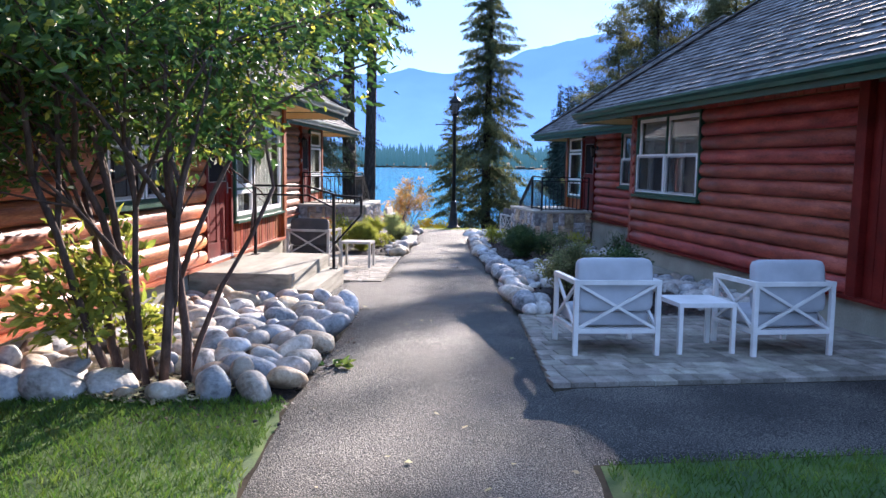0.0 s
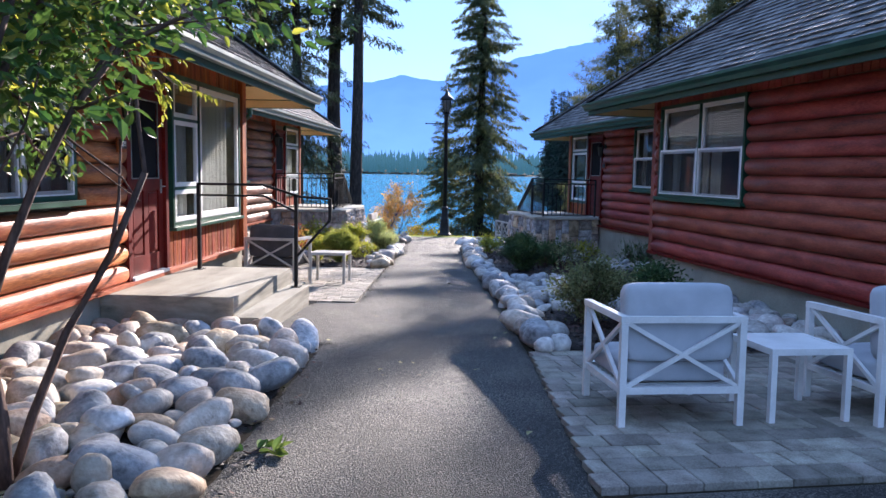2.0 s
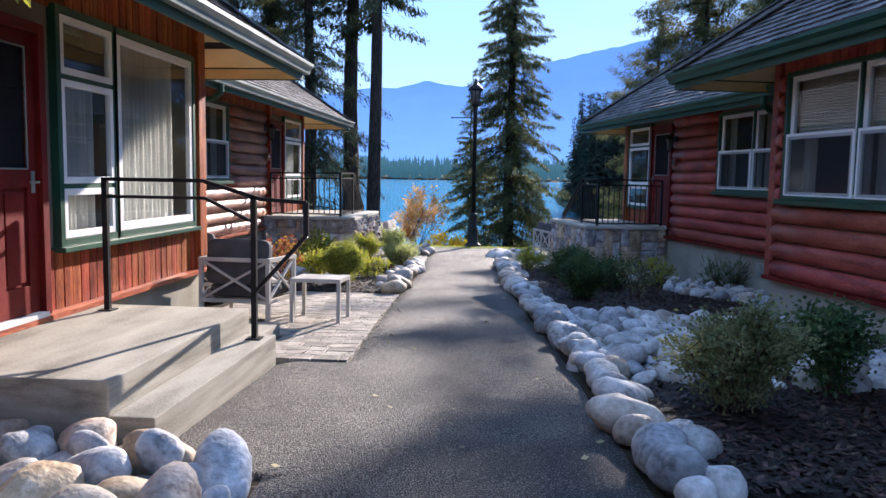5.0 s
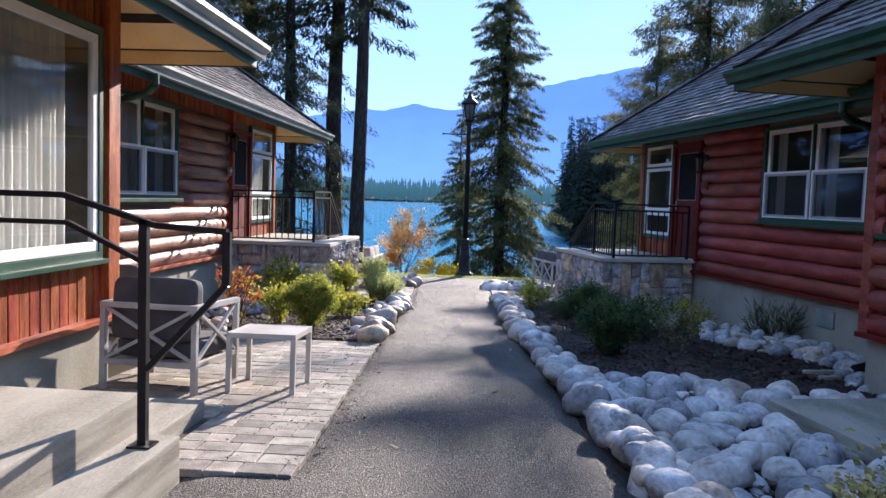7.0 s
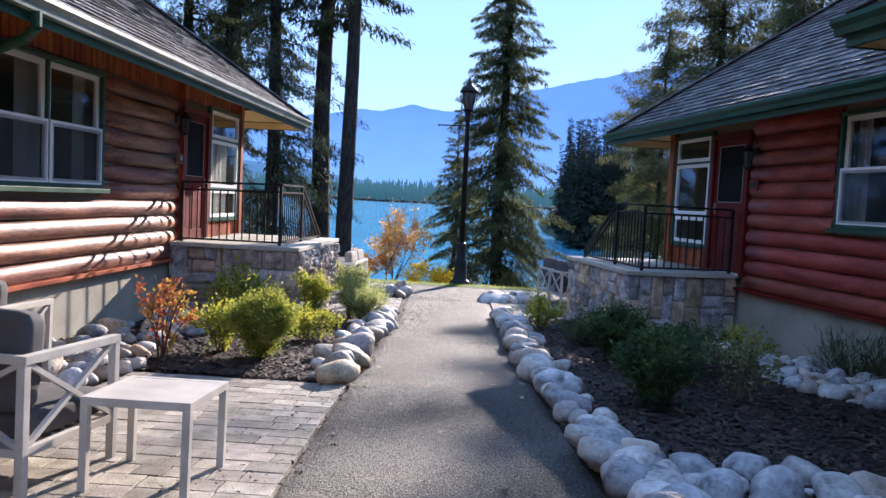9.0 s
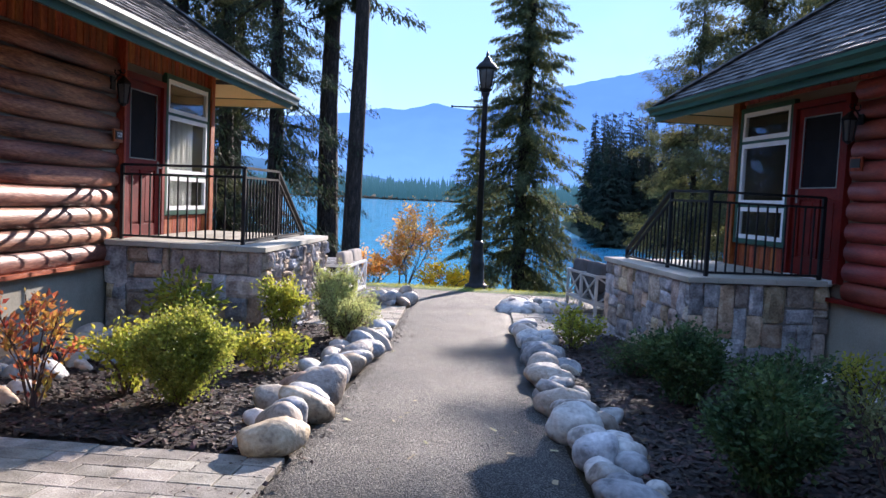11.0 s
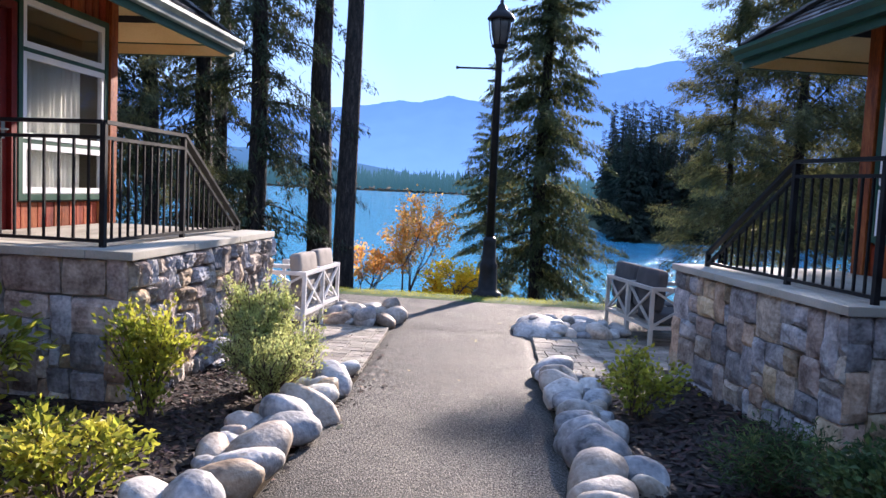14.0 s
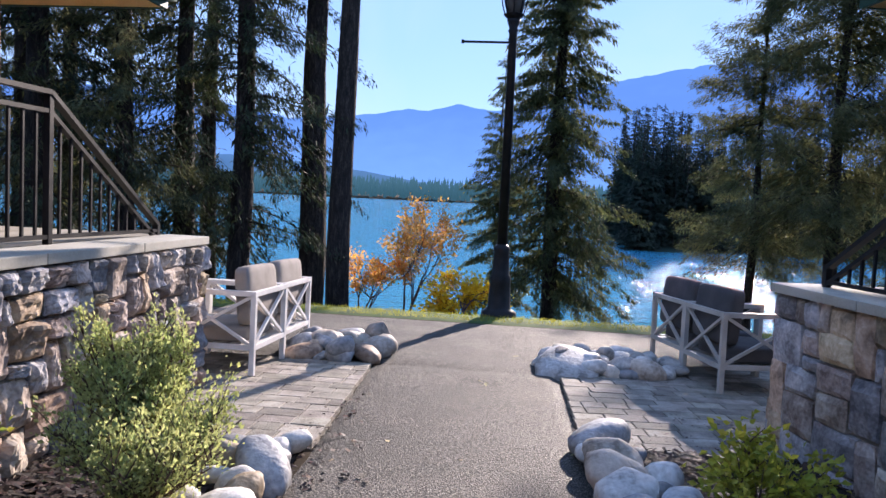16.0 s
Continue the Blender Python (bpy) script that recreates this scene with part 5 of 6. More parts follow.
stone_field("rock_bed", "river stones along the foundation of the second cabin",
            lambda x, y: in_east(x, y) and x > east_wall_x(y, 6.15 + 0.25 * math.sin(y * 2) + 0.06 * max(0, y - 15)), 1.8, 4.2, 14.0, 19.6, 380, (0.055, 0.135), 13, 1.0, 14)
stone_field("rock_bed", "river stones at the foot of the red log wall",
            lambda x, y: in_east(x, y) and x > east_wall_x(y, 4.9 + 0.2 * math.sin(y * 3)), 1.8, 3.6, 9.7, 12.2, 90, (0.07, 0.15), 14, 0.76)
stone_field("rock_bed", "river stones at the foundation of the first cabin",
            lambda x, y: -5.15 < x < -3.95 + 0.2 * math.sin(y * 2) and 14.6 < y < 20.6, -5.15, -3.7, 14.6, 20.6, 130, (0.07, 0.15), 15, 0.76)
stone_row("rock_border", "border of pale rounded stones along the asphalt path", right_edge, 9.1, 23.0, (0.085, 0.185), 21, 2, 1)
stone_row("rock_border", "border of pale rounded stones along the planting bed", left_edge, 16.75, 22.5, (0.085, 0.19), 22, 2, -1)
stone_field("rock_cluster", "cluster of boulders at the corner of the lakeside path", lambda x, y: (x + 0.0) ** 2 / 0.5 + (y - 25.75) ** 2 / 0.25 < 1, -0.7, 0.75, 25.2, 26.3, 44, (0.08, 0.17), 23, 0.8, 6)
stone_field("rock_cluster", "cluster of rounded stones at the corner of the lakeside path", lambda x, y: (x + 2.7) ** 2 / 0.2 + (y - 25.6) ** 2 / 0.3 < 1, -3.3, -2.2, 25.0, 26.2, 28, (0.09, 0.17), 24, 0.8, 5)
boulder = empty("boulder", (0, 0, 0), "large pale boulder beside the paver patio", "boulder")
put_stone(boulder, -0.42, 25.42, 0.34, random.Random(9), 0.12, 0.55)

# ---- paver patios ----
PAVERS = {}


def paver_mesh(l, d):
    key = (round(l, 3), round(d, 3))
    if key not in PAVERS:
        bm = boxes(((-l / 2, -d / 2, -0.05), (l / 2, d / 2, 0.0)))
        top = [e for e in bm.edges if all(v.co.z > -0.01 for v in e.verts)]
        bmesh.ops.bevel(bm, geom=top, offset=0.004, segments=1, affect="EDGES")
        me = bpy.data.meshes.new("paver")
        bm.to_mesh(me)
        bm.free()
        me.materials.append(PAVER)
        PAVERS[key] = me
    return PAVERS[key]


def patio(name, label, test, origin, turn, nx, ny, depth, lengths, seed, outline):
    """Single pavers in courses on a sand bed, laid to the slope."""
    th = empty(name, (0, 0, 0), label, "patio", kind="structure")
    rr = random.Random(seed)
    c, s = math.cos(turn), math.sin(turn)
    count = 0
    for j in range(ny):
        d, y = depth, j * depth

        def spot(px, py):
            return origin[0] + px * c - py * s, origin[1] + px * s + py * c

        inside = [x for x in np.arange(-0.3, nx, 0.01) if test(*spot(x, y + d / 2))]
        if not inside:
            continue
        x, end = float(inside[0]), float(inside[-1])
        first = True
        while x < end - 0.02:
            l = rr.choice(lengths) * (rr.uniform(0.5, 1) if first else 1)
            first = False
            if end - (x + l) < 0.07:
                l = end - x
            l = round(l, 2)
            X, Y = spot(x + l / 2, y + d / 2)
            x += l
            if count >= 330 or l < 0.03:
                continue
            count += 1
            ob = new("paver", paver_mesh(l - 0.007, d - 0.007))
            slope = (gz(Y + 0.05) - gz(Y - 0.05)) / 0.1
            ob.matrix_basis = Matrix.Translation((X, Y, gz(Y) + 0.022 + rr.uniform(-0.0025, 0.0025))) @ Euler((math.atan(slope) + rr.uniform(-0.006, 0.006), rr.uniform(-0.006, 0.006), 0)).to_matrix().to_4x4() @ Euler((0, 0, turn)).to_matrix().to_4x4()
            ob.parent = th
    lo, hi, ya, yb = outline
    b = sheet("sand_bed", lo, hi, ya, yb, PAVER_SAND, 0.008, cols=4)
    b.parent = th


def east_patio(x, y):
    return x > right_edge(y) - 0.02 and patio_near(x) + 0.01 < y < patio_far(x) and x < east_wall_x(y, 5.82)


patio("patio_east", "grey concrete paver patio in shade beside the cabin", east_patio, (0.5, 5.87), A12, 4.6, 17, 0.2, (0.2, 0.2, 0.3, 0.3, 0.15), 31,
      (lambda y: right_edge(y) + 0.05, lambda y: min(east_wall_x(y, 5.84), max(right_edge(y) + 0.06, 0.56 + (y - 5.95) / math.tan(A12))), 5.97, 9.3))
patio("patio_west", "sunlit concrete paver patio beside the concrete stoop", lambda x, y: -3.8 < x < left_edge(y) + 0.02 and (x > -2.2 or y > 11.98) and not (x < -2.5 and y < 13.1), (-3.95, 11.95), 0, 2.6, 27, 0.178, (0.18, 0.24, 0.24, 0.3), 32,
      (lambda y: -3.84, lambda y: left_edge(y) - 0.1, 12.0, 16.72))
patio("patio_west_lake", "sunlit concrete paver patio near the lake", lambda x, y: -5.6 < x < left_edge(y) + 0.02 and not (x < -3.4 and y < 23.95), (-5.6, 22.6), 0, 3.6, 14, 0.178, (0.18, 0.24, 0.24, 0.3), 33,
      (lambda y: -3.36 if y < 23.9 else -5.5, lambda y: left_edge(y) - 0.1, 22.6, 25.1))
patio("patio_east_lake", "shaded concrete paver patio near the lake", lambda x, y: right_edge(y) - 0.02 < x and y > 23.05 and x < (east_wall_x(y, 5.6) if DU.dot(Vector((x, y, 0))) < 22.85 else 4), (-0.55, 22.75), A12 * 0.5, 4.6, 18, 0.178, (0.18, 0.24, 0.24, 0.3), 34,
      (lambda y: right_edge(y) + 0.06, lambda y: 0.75 if y < 23.7 else 3.6, 23.1, 25.9))


# ---- garden furniture ----
def lounge_chair(cushion, clabel, frame_mat=None, w=0.82, d=0.78):
    """A low armchair of square metal tube with crossed braces at the back and sides, and two thick cushions."""
    ch = empty("lounge_chair")
    metal = frame_mat or FRAME_W
    t, h, s = 0.044, 0.71, 0.26
    for x in (-w / 2 + t / 2, w / 2 - t / 2):
        for y in (t / 2, d - t / 2):
            part("leg", boxes(((x - t / 2, y - t / 2, 0), (x + t / 2, y + t / 2, h - t)), bevel=0.003), metal, ch)
        part("armrest", boxes(((x - t / 2 - 0.004, 0, h - t), (x + t / 2 + 0.004, d, h)), bevel=0.004), metal, ch)
        part("side_rail", boxes(((x - t / 2 + 0.004, t, s - t), (x + t / 2 - 0.004, d - t, s)), bevel=0.003), metal, ch)
        bm = bar(bmesh.new(), (x, t, s), (x, d - t, h - t), 0.026, 0.026)
        bar(bm, (x + 0.004, t, h - t), (x + 0.004, d - t, s), 0.026, 0.026)
        part("side_brace", bm, metal, ch)
    part("back_rail", boxes(((-w / 2 + t, 0.002, h - t), (w / 2 - t, t, h - 0.002)), bevel=0.003), metal, ch)
    part("seat_rail", boxes(((-w / 2 + t, 0.002, s - t), (w / 2 - t, t, s)), bevel=0.003), metal, ch)
    part("seat_rail", boxes(((-w / 2 + t, d - t, s - t), (w / 2 - t, d - 0.002, s)), bevel=0.003), metal, ch)
    bm = bar(bmesh.new(), (-w / 2 + t, t / 2, s), (w / 2 - t, t / 2, h - t), 0.026, 0.026)
    bar(bm, (-w / 2 + t, t / 2 + 0.004, h - t), (w / 2 - t, t / 2 + 0.004, s), 0.026, 0.026)
    part("back_brace", bm, metal, ch)
    bm = bmesh.new()
    for i in range(7):
        y = 0.07 + i * 0.095
        box(bm, (-w / 2 + t, y, s - 0.03), (w / 2 - t, y + 0.06, s - 0.012))
    part("seat_slats", bm, metal, ch)
    part("seat_cushion", cushion_mesh(w - 0.1, d - 0.12, 0.16, Matrix.Translation((0, d / 2 + 0.05, s + 0.075))), cushion, ch, clabel + " seat cushion", True)
    part("back_cushion", cushion_mesh(w - 0.1, 0.5, 0.15, pose(0, 0.14, 0.655, 84, 0, 0)), cushion, ch, clabel + " back cushion", True)
    return ch


def cushion_mesh(w, d, h, m):
    bm = bmesh.new()
    n = 8
    bmesh.ops.create_cube(bm, size=1.0)
    bmesh.ops.subdivide_edges(bm, edges=bm.edges, cuts=n, use_grid_fill=True)
    for v in bm.verts:
        x, y, z = v.co * 2
        e = 9
        k = (abs(x) ** e + abs(y) ** e + abs(z) ** e) ** (1 / e)
        x, y, z = x / k, y / k, z / k
        puff = (1 - x * x) * (1 - y * y)
        v.co = m @ Vector((x * w / 2, y * d / 2, z * h / 2 * (0.9 + 0.16 * puff)))
    return bm


CH_P = lounge_chair(CUSHION, "pale blue-grey")
tagged(CH_P, "white metal lounge chair with pale grey cushions on the pavers", "chair", "lounge chairs")


def place(th, x, y, turn, dz=0.022):
    s = (gz(y + 0.3) - gz(y - 0.3)) / 0.6
    return Matrix.Translation((x, y, gz(y + 0.35) + dz)) @ Euler((math.atan(s), 0, 0)).to_matrix().to_4x4() @ Euler((0, 0, radians(turn))).to_matrix().to_4x4()


CH_P.matrix_basis = place(CH_P, 1.23, 6.95, 9)
copy_thing(CH_P, place(CH_P, 2.9, 7.15, 12))
CH_D = tagged(lounge_chair(CUSHION_D, "charcoal", FRAME_T), "taupe metal lounge chair with charcoal cushions on the pavers", "chair", "lounge chairs")
CH_D.matrix_basis = place(CH_D, -3.25, 13.64, -6)
copy_thing(CH_D, place(CH_D, -4.5, 15.25, 4))
CH_T = tagged(lounge_chair(CUSHION_T, "taupe"), "white metal lounge chair with taupe cushions facing away from the path", "chair", "lounge chairs")
CH_T.matrix_basis = place(CH_T, -3.08, 24.62, 90)
copy_thing(CH_T, place(CH_T, -3.1, 25.47, 90))
copy_thing(CH_D, place(CH_D, 0.73, 25.25, -78))
copy_thing(CH_D, place(CH_D, 0.57, 26.1, -78))


def side_table(metal, look_label, w=0.56, h=0.495):
    tb = empty("side_table")
    t = 0.04
    for x in (-w / 2 + t / 2, w / 2 - t / 2):
        for y in (-w / 2 + t / 2, w / 2 - t / 2):
            part("leg", boxes(((x - t / 2, y - t / 2, 0), (x + t / 2, y + t / 2, h - 0.045)), bevel=0.003), metal, tb)
    part("apron", ring(Matrix(((0, 1, 0, 0), (0, 0, 1, 0), (1, 0, 0, 0), (0, 0, 0, 1))), h - 0.045, h - 0.002, -w / 2, w / 2, -w / 2, w / 2, 0.04, 0.003), metal, tb)
    part("tabletop", boxes(((-w / 2 + 0.041, -w / 2 + 0.041, h - 0.03), (w / 2 - 0.041, w / 2 - 0.041, h - 0.004)), bevel=0.002), metal, tb, "pale table plate")
    return tagged(tb, look_label, "table", "side tables")


TB = side_table(FRAME_T, "small square taupe metal side table on the sunlit pavers")
TB.matrix_basis = place(TB, -2.39, 14.06, 0)
TB = side_table(FRAME_W, "small square white metal side table between two chairs")
TB.matrix_basis = place(TB, 2.05, 7.4, 10)

# ---- street lamp ----
LX, LY = -1.26, 29.35
lamp = empty("street_lamp", (LX, LY, gz(29.2)), "tall black cast lamp post with a glazed lantern and banner arm", "street lamp")


def turned(profile, sides=14):
    bm = bmesh.new()
    rings = [[bm.verts.new((r * math.cos(k * math.tau / sides), r * math.sin(k * math.tau / sides), z)) for k in range(sides)] for r, z in profile]
    for a, b in zip(rings, rings[1:]):
        for k in range(sides):
            bm.faces.new((a[k], a[(k + 1) % sides], b[(k + 1) % sides], b[k]))
    bm.faces.new(list(reversed(rings[0])))
    bm.faces.new(rings[-1])
    return bm


part("base", turned([(0.26, -0.1), (0.26, 0.06), (0.2, 0.1), (0.17, 0.14), (0.15, 0.5), (0.16, 0.56), (0.13, 0.62), (0.11, 0.95), (0.125, 1.0), (0.08, 1.06)]), BLACK, lamp, "", True)
part("pole", turned([(0.075, 1.05), (0.058, 4.1), (0.075, 4.14), (0.06, 4.18), (0.09, 4.26), (0.1, 4.3)]), BLACK, lamp, "", True)
part("banner_arm", boxes(((-0.72, -0.014, 3.96), (0.0, 0.014, 3.99)), ((-0.74, -0.02, 3.95), (-0.7, 0.02, 4.0)), bevel=0.003), BLACK, lamp)
head = part("lantern", turned([(0.05, 4.28), (0.13, 4.34), (0.15, 4.37), (0.13, 4.38)]), BLACK, lamp, "black lantern frame")
for k in range(8):
    a = k * math.tau / 8
    bm = bmesh.new()
    pts = [(0.13, 4.37), (0.17, 4.5), (0.2, 4.72), (0.21, 4.8)]
    for (r0, z0), (r1, z1) in zip(pts, pts[1:]):
        bar(bm, (r0 * math.cos(a), r0 * math.sin(a), z0), (r1 * math.cos(a), r1 * math.sin(a), z1), 0.018, 0.018)
    part("rib", bm, BLACK, head)
part("globe", turned([(0.1, 4.38), (0.145, 4.52), (0.175, 4.72), (0.18, 4.79)]), LAMPGLASS, head, "clear frosted lantern glass", True)
part("roof_cap", turned([(0.23, 4.8), (0.24, 4.83), (0.17, 4.92), (0.09, 4.98), (0.07, 5.04), (0.03, 5.08), (0.035, 5.12), (0.005, 5.2)]), BLACK, head, "", True)


# ---- foliage helpers ----
def leaf_cloud(name, points, mat, parent, size, rr, shape="leaf", droop=0.3, label=""):
    """Many small folded leaves, one at each point (place, outward direction)."""
    verts, faces = [], []
    for p, d in points:
        l = rr.uniform(*size)
        d = Vector((d[0] + rr.uniform(-0.7, 0.7), d[1] + rr.uniform(-0.7, 0.7), d[2] + rr.uniform(-0.7, 0.7) - droop))
        if d.length < 0.01:
            d = Vector((1, 0, 0))
        d.normalize()
        side = d.cross(Vector((rr.uniform(-1, 1), rr.uniform(-1, 1), rr.uniform(-0.2, 1)))).normalized()
        up = side.cross(d)
        wd = l * {"leaf": 0.32, "blade": 0.035}.get(shape, 0.1)
        k = len(verts)
        a = Vector(p)
        if shape == "broad":
            wd, sag = l * 0.24, up * l * -0.1
            verts += [a, a + d * l * 0.28 + side * wd * 0.85 + up * wd * 0.3, a + d * l * 0.6 + side * wd * 0.8 + up * wd * 0.25 + sag * 0.5, a + d * l + sag * 1.6,
                      a + d * l * 0.6 - side * wd * 0.8 + up * wd * 0.25 + sag * 0.5, a + d * l * 0.28 - side * wd * 0.85 + up * wd * 0.3]
            faces += [(k, k + 1, k + 2, k + 3), (k, k + 3, k + 4, k + 5)]
            continue
        verts += [a, a + d * l * 0.45 + side * wd + up * wd * 0.35, a + d * l + up * l * -0.12, a + d * l * 0.45 - side * wd + up * wd * 0.35]
        faces += [(k, k + 1, k + 2), (k, k + 2, k + 3)]
    ob = from_data(name, verts, faces, mat, parent)
    if label:
        ob["label"] = label
    return ob


def bush(x, y, r, h, mat, label, n=1400, size=(0.03, 0.055), seed=1, shape="leaf", stems=9, sparse=0.0, upright=0.0, stem_mat=None, skirt=True, twig=0.38):
    """A shrub: stems from one root, leaves clustered along the twigs, uneven outline."""
    rr = random.Random(seed)
    th = empty("shrub", (x, y, gz(y) + 0.02), label, "shrub", "garden shrubs")
    bm = bmesh.new()
    tips = []
    for i in range(stems):
        a = rr.uniform(0, math.tau)
        out = r * math.sqrt(rr.random()) * 0.95
        top = Vector((math.cos(a) * out, math.sin(a) * out, h * rr.uniform(0.62, 1.0) * (1 - 0.35 * (out / r) ** 2 * (1 - upright))))
        mid = Vector((top.x * 0.4, top.y * 0.4, top.z * 0.55))
        tube(bm, [(rr.uniform(-0.04, 0.04), rr.uniform(-0.04, 0.04), -0.03), mid, top], 0.009, 0.003, 4)
        tips.append((mid, top))
        if skirt:
            tips.append((mid * 0.25 + Vector((mid.x, mid.y, 0)) * 0.5, mid))
        for _ in range(4):
            s = rr.uniform(0.25, 0.9)
            b0 = mid.lerp(top, s)
            b1 = b0 + Vector((rr.uniform(-1, 1), rr.uniform(-1, 1), rr.uniform(0.1, 1.0 + upright))) * r * twig
            tube(bm, [b0, b1], 0.004, 0.0015, 3)
            tips.append((b0, b1))
    part("twig_mass", bm, stem_mat or STEM, th)["kind"] = "stuff"
    pts = []
    for _ in range(n):
        a, b = rr.choice(tips)
        s = rr.random() ** 0.6 * 1.05
        p = a.lerp(b, s)
        spread = r * (0.14 - 0.09 * sparse)
        p = p + Vector((rr.gauss(0, spread), rr.gauss(0, spread), rr.gauss(0, spread)))
        if p.z < 0.02:
            p.z = rr.uniform(0.02, 0.1)
        d = (b - a).normalized() + Vector((p.x, p.y, 0)) * 0.6
        pts.append((p, d))
    leaf_cloud("foliage", pts, mat, th, size, rr, shape, 0.1 - 0.4 * upright)
    return th


bush(1.2, 10.75, 0.42, 0.72, LEAF_OL, "grey-green shrub with dry brownish tips in the mulch", 9000, (0.022, 0.045), 41, "leaf", 26)
bush(2.05, 11.3, 0.36, 0.68, LEAF_DK, "dark green upright shrub in the mulch", 3600, (0.03, 0.06), 42, "leaf", 12)
bush(0.82, 16.7, 0.31, 0.6, LEAF_DK, "dense dark green juniper beside the path", 17000, (0.025, 0.05), 43, "leaf", 56)
bush(1.62, 17.0, 0.38, 0.62, LEAF_OL, "thin yellowing shrub in the mulch", 700, (0.03, 0.05), 44, "leaf", 9, 0.4)
bush(0.88, 18.95, 0.34, 0.64, LEAF_DK, "dense dark green juniper below the stone terrace", 15000, (0.025, 0.05), 45, "leaf", 50)
bush(1.35, 17.85, 0.42, 0.42, LEAF_DK, "low feathery dark green shrub in the mulch", 3200, (0.03, 0.06), 65, "needle", 18)
flat_boulder = empty("boulder", (0, 0, 0), "flat pale boulder below the stone terrace", "boulder")
put_stone(flat_boulder, 2.05, 19.75, 0.33, random.Random(14), 0.15, 0.6)
bush(0.7, 20.15, 0.34, 0.32, LEAF_DK, "low spreading dark juniper", 3000, (0.03, 0.06), 46, "needle", 22)
bush(1.55, 18.6, 0.4, 0.5, LEAF_DK, "dark green shrub in the shade of the terrace", 2400, (0.03, 0.06), 47, "leaf", 12)
bush(0.2, 21.65, 0.32, 0.5, LEAF_Y, "small bright yellow-green shrub beside the stones", 1300, (0.03, 0.055), 48, "leaf", 10)
bush(2.25, 18.75, 0.36, 0.55, LEAF_Y, "thin yellowing shrub at the corner of the terrace", 700, (0.03, 0.05), 49, "leaf", 8, 0.4)
bush(3.3, 18.4, 0.42, 0.26, LEAF_DK, "tuft of dark green grass at the foundation", 700, (0.08, 0.16), 50, "blade", 14, 0, 1.0)
bush(-3.8, 17.4, 0.3, 0.82, LEAF_RED, "red and yellow autumn shrub in the mulch", 430, (0.03, 0.075), 51, "leaf", 10, 0.6, 0.5)
bush(-3.4, 17.95, 0.3, 0.55, LEAF_Y, "yellow-green shrub in the mulch", 1200, (0.03, 0.06), 52, "leaf", 9)
bush(-2.92, 17.8, 0.33, 0.72, LEAF_YG, "dense rounded yellow-green shrub beside the path", 22000, (0.018, 0.036), 53, "leaf", 48)
bush(-4.0, 20.2, 0.46, 0.86, LEAF_Y, "broad-leaved yellow-green shrub before the stone terrace", 620, (0.055, 0.105), 54, "broad", 10, 0.2)
bush(-2.72, 19.15, 0.34, 0.42, LEAF_Y, "low yellow-green shrub with reddish stems", 1000, (0.035, 0.06), 55, "leaf", 9, 0.2)
bush(-3.02, 20.5, 0.3, 0.74, LEAF_Y, "yellow-green shrub with bare reddish stems", 2200, (0.028, 0.05), 56, "leaf", 14, 0.2, 0.6)
bush(-2.66, 21.5, 0.3, 0.84, LEAF_S, "tall feathery silver-green shrub beside the terrace", 11000, (0.014, 0.03), 57, "leaf", 60, 0.95, 1.0, twig=0.26)
bush(-2.42, 21.2, 0.44, 0.5, LEAF_S, "low feathery silver-green shrub beside the stones", 9000, (0.014, 0.03), 60, "leaf", 60, 0.85, 0.9, twig=0.24)
bush(-3.15, 19.7, 0.26, 0.3, LEAF_Y, "small yellow shrub in the mulch", 500, (0.03, 0.05), 58, "leaf", 7)

def fallen_twig(x, y, seed):
    """A broken leafy twig lying flat."""
    rr = random.Random(seed)
    th = empty("fallen_twig", (x, y, gz(y) + 0.016), "broken twig with wilting green leaves on the asphalt edge", "twig")
    bm, pts = bmesh.new(), []
    for a in (0.2, 1.1, 2.6):
        tip = Vector((0.17 * math.cos(a), 0.12 * math.sin(a), 0.008))
        tube(bm, [(0, 0, 0.006), tip * 0.5 + Vector((0, 0, 0.012)), tip], 0.005, 0.002, 5)
        for _ in range(9):
            pts.append((tip * rr.uniform(0.25, 1.0) + Vector((0, 0, 0.01)), (math.cos(a) * 1.6 + rr.uniform(-1, 1), math.sin(a) * 1.6 + rr.uniform(-1, 1), 0.45)))
    part("stick", bm, STEM, th)
    leaf_cloud("leaves", pts, LEAF, th, (0.07, 0.12), rr, "broad", 0.1)
    return th


fallen_twig(-1.3, 6.2, 59)


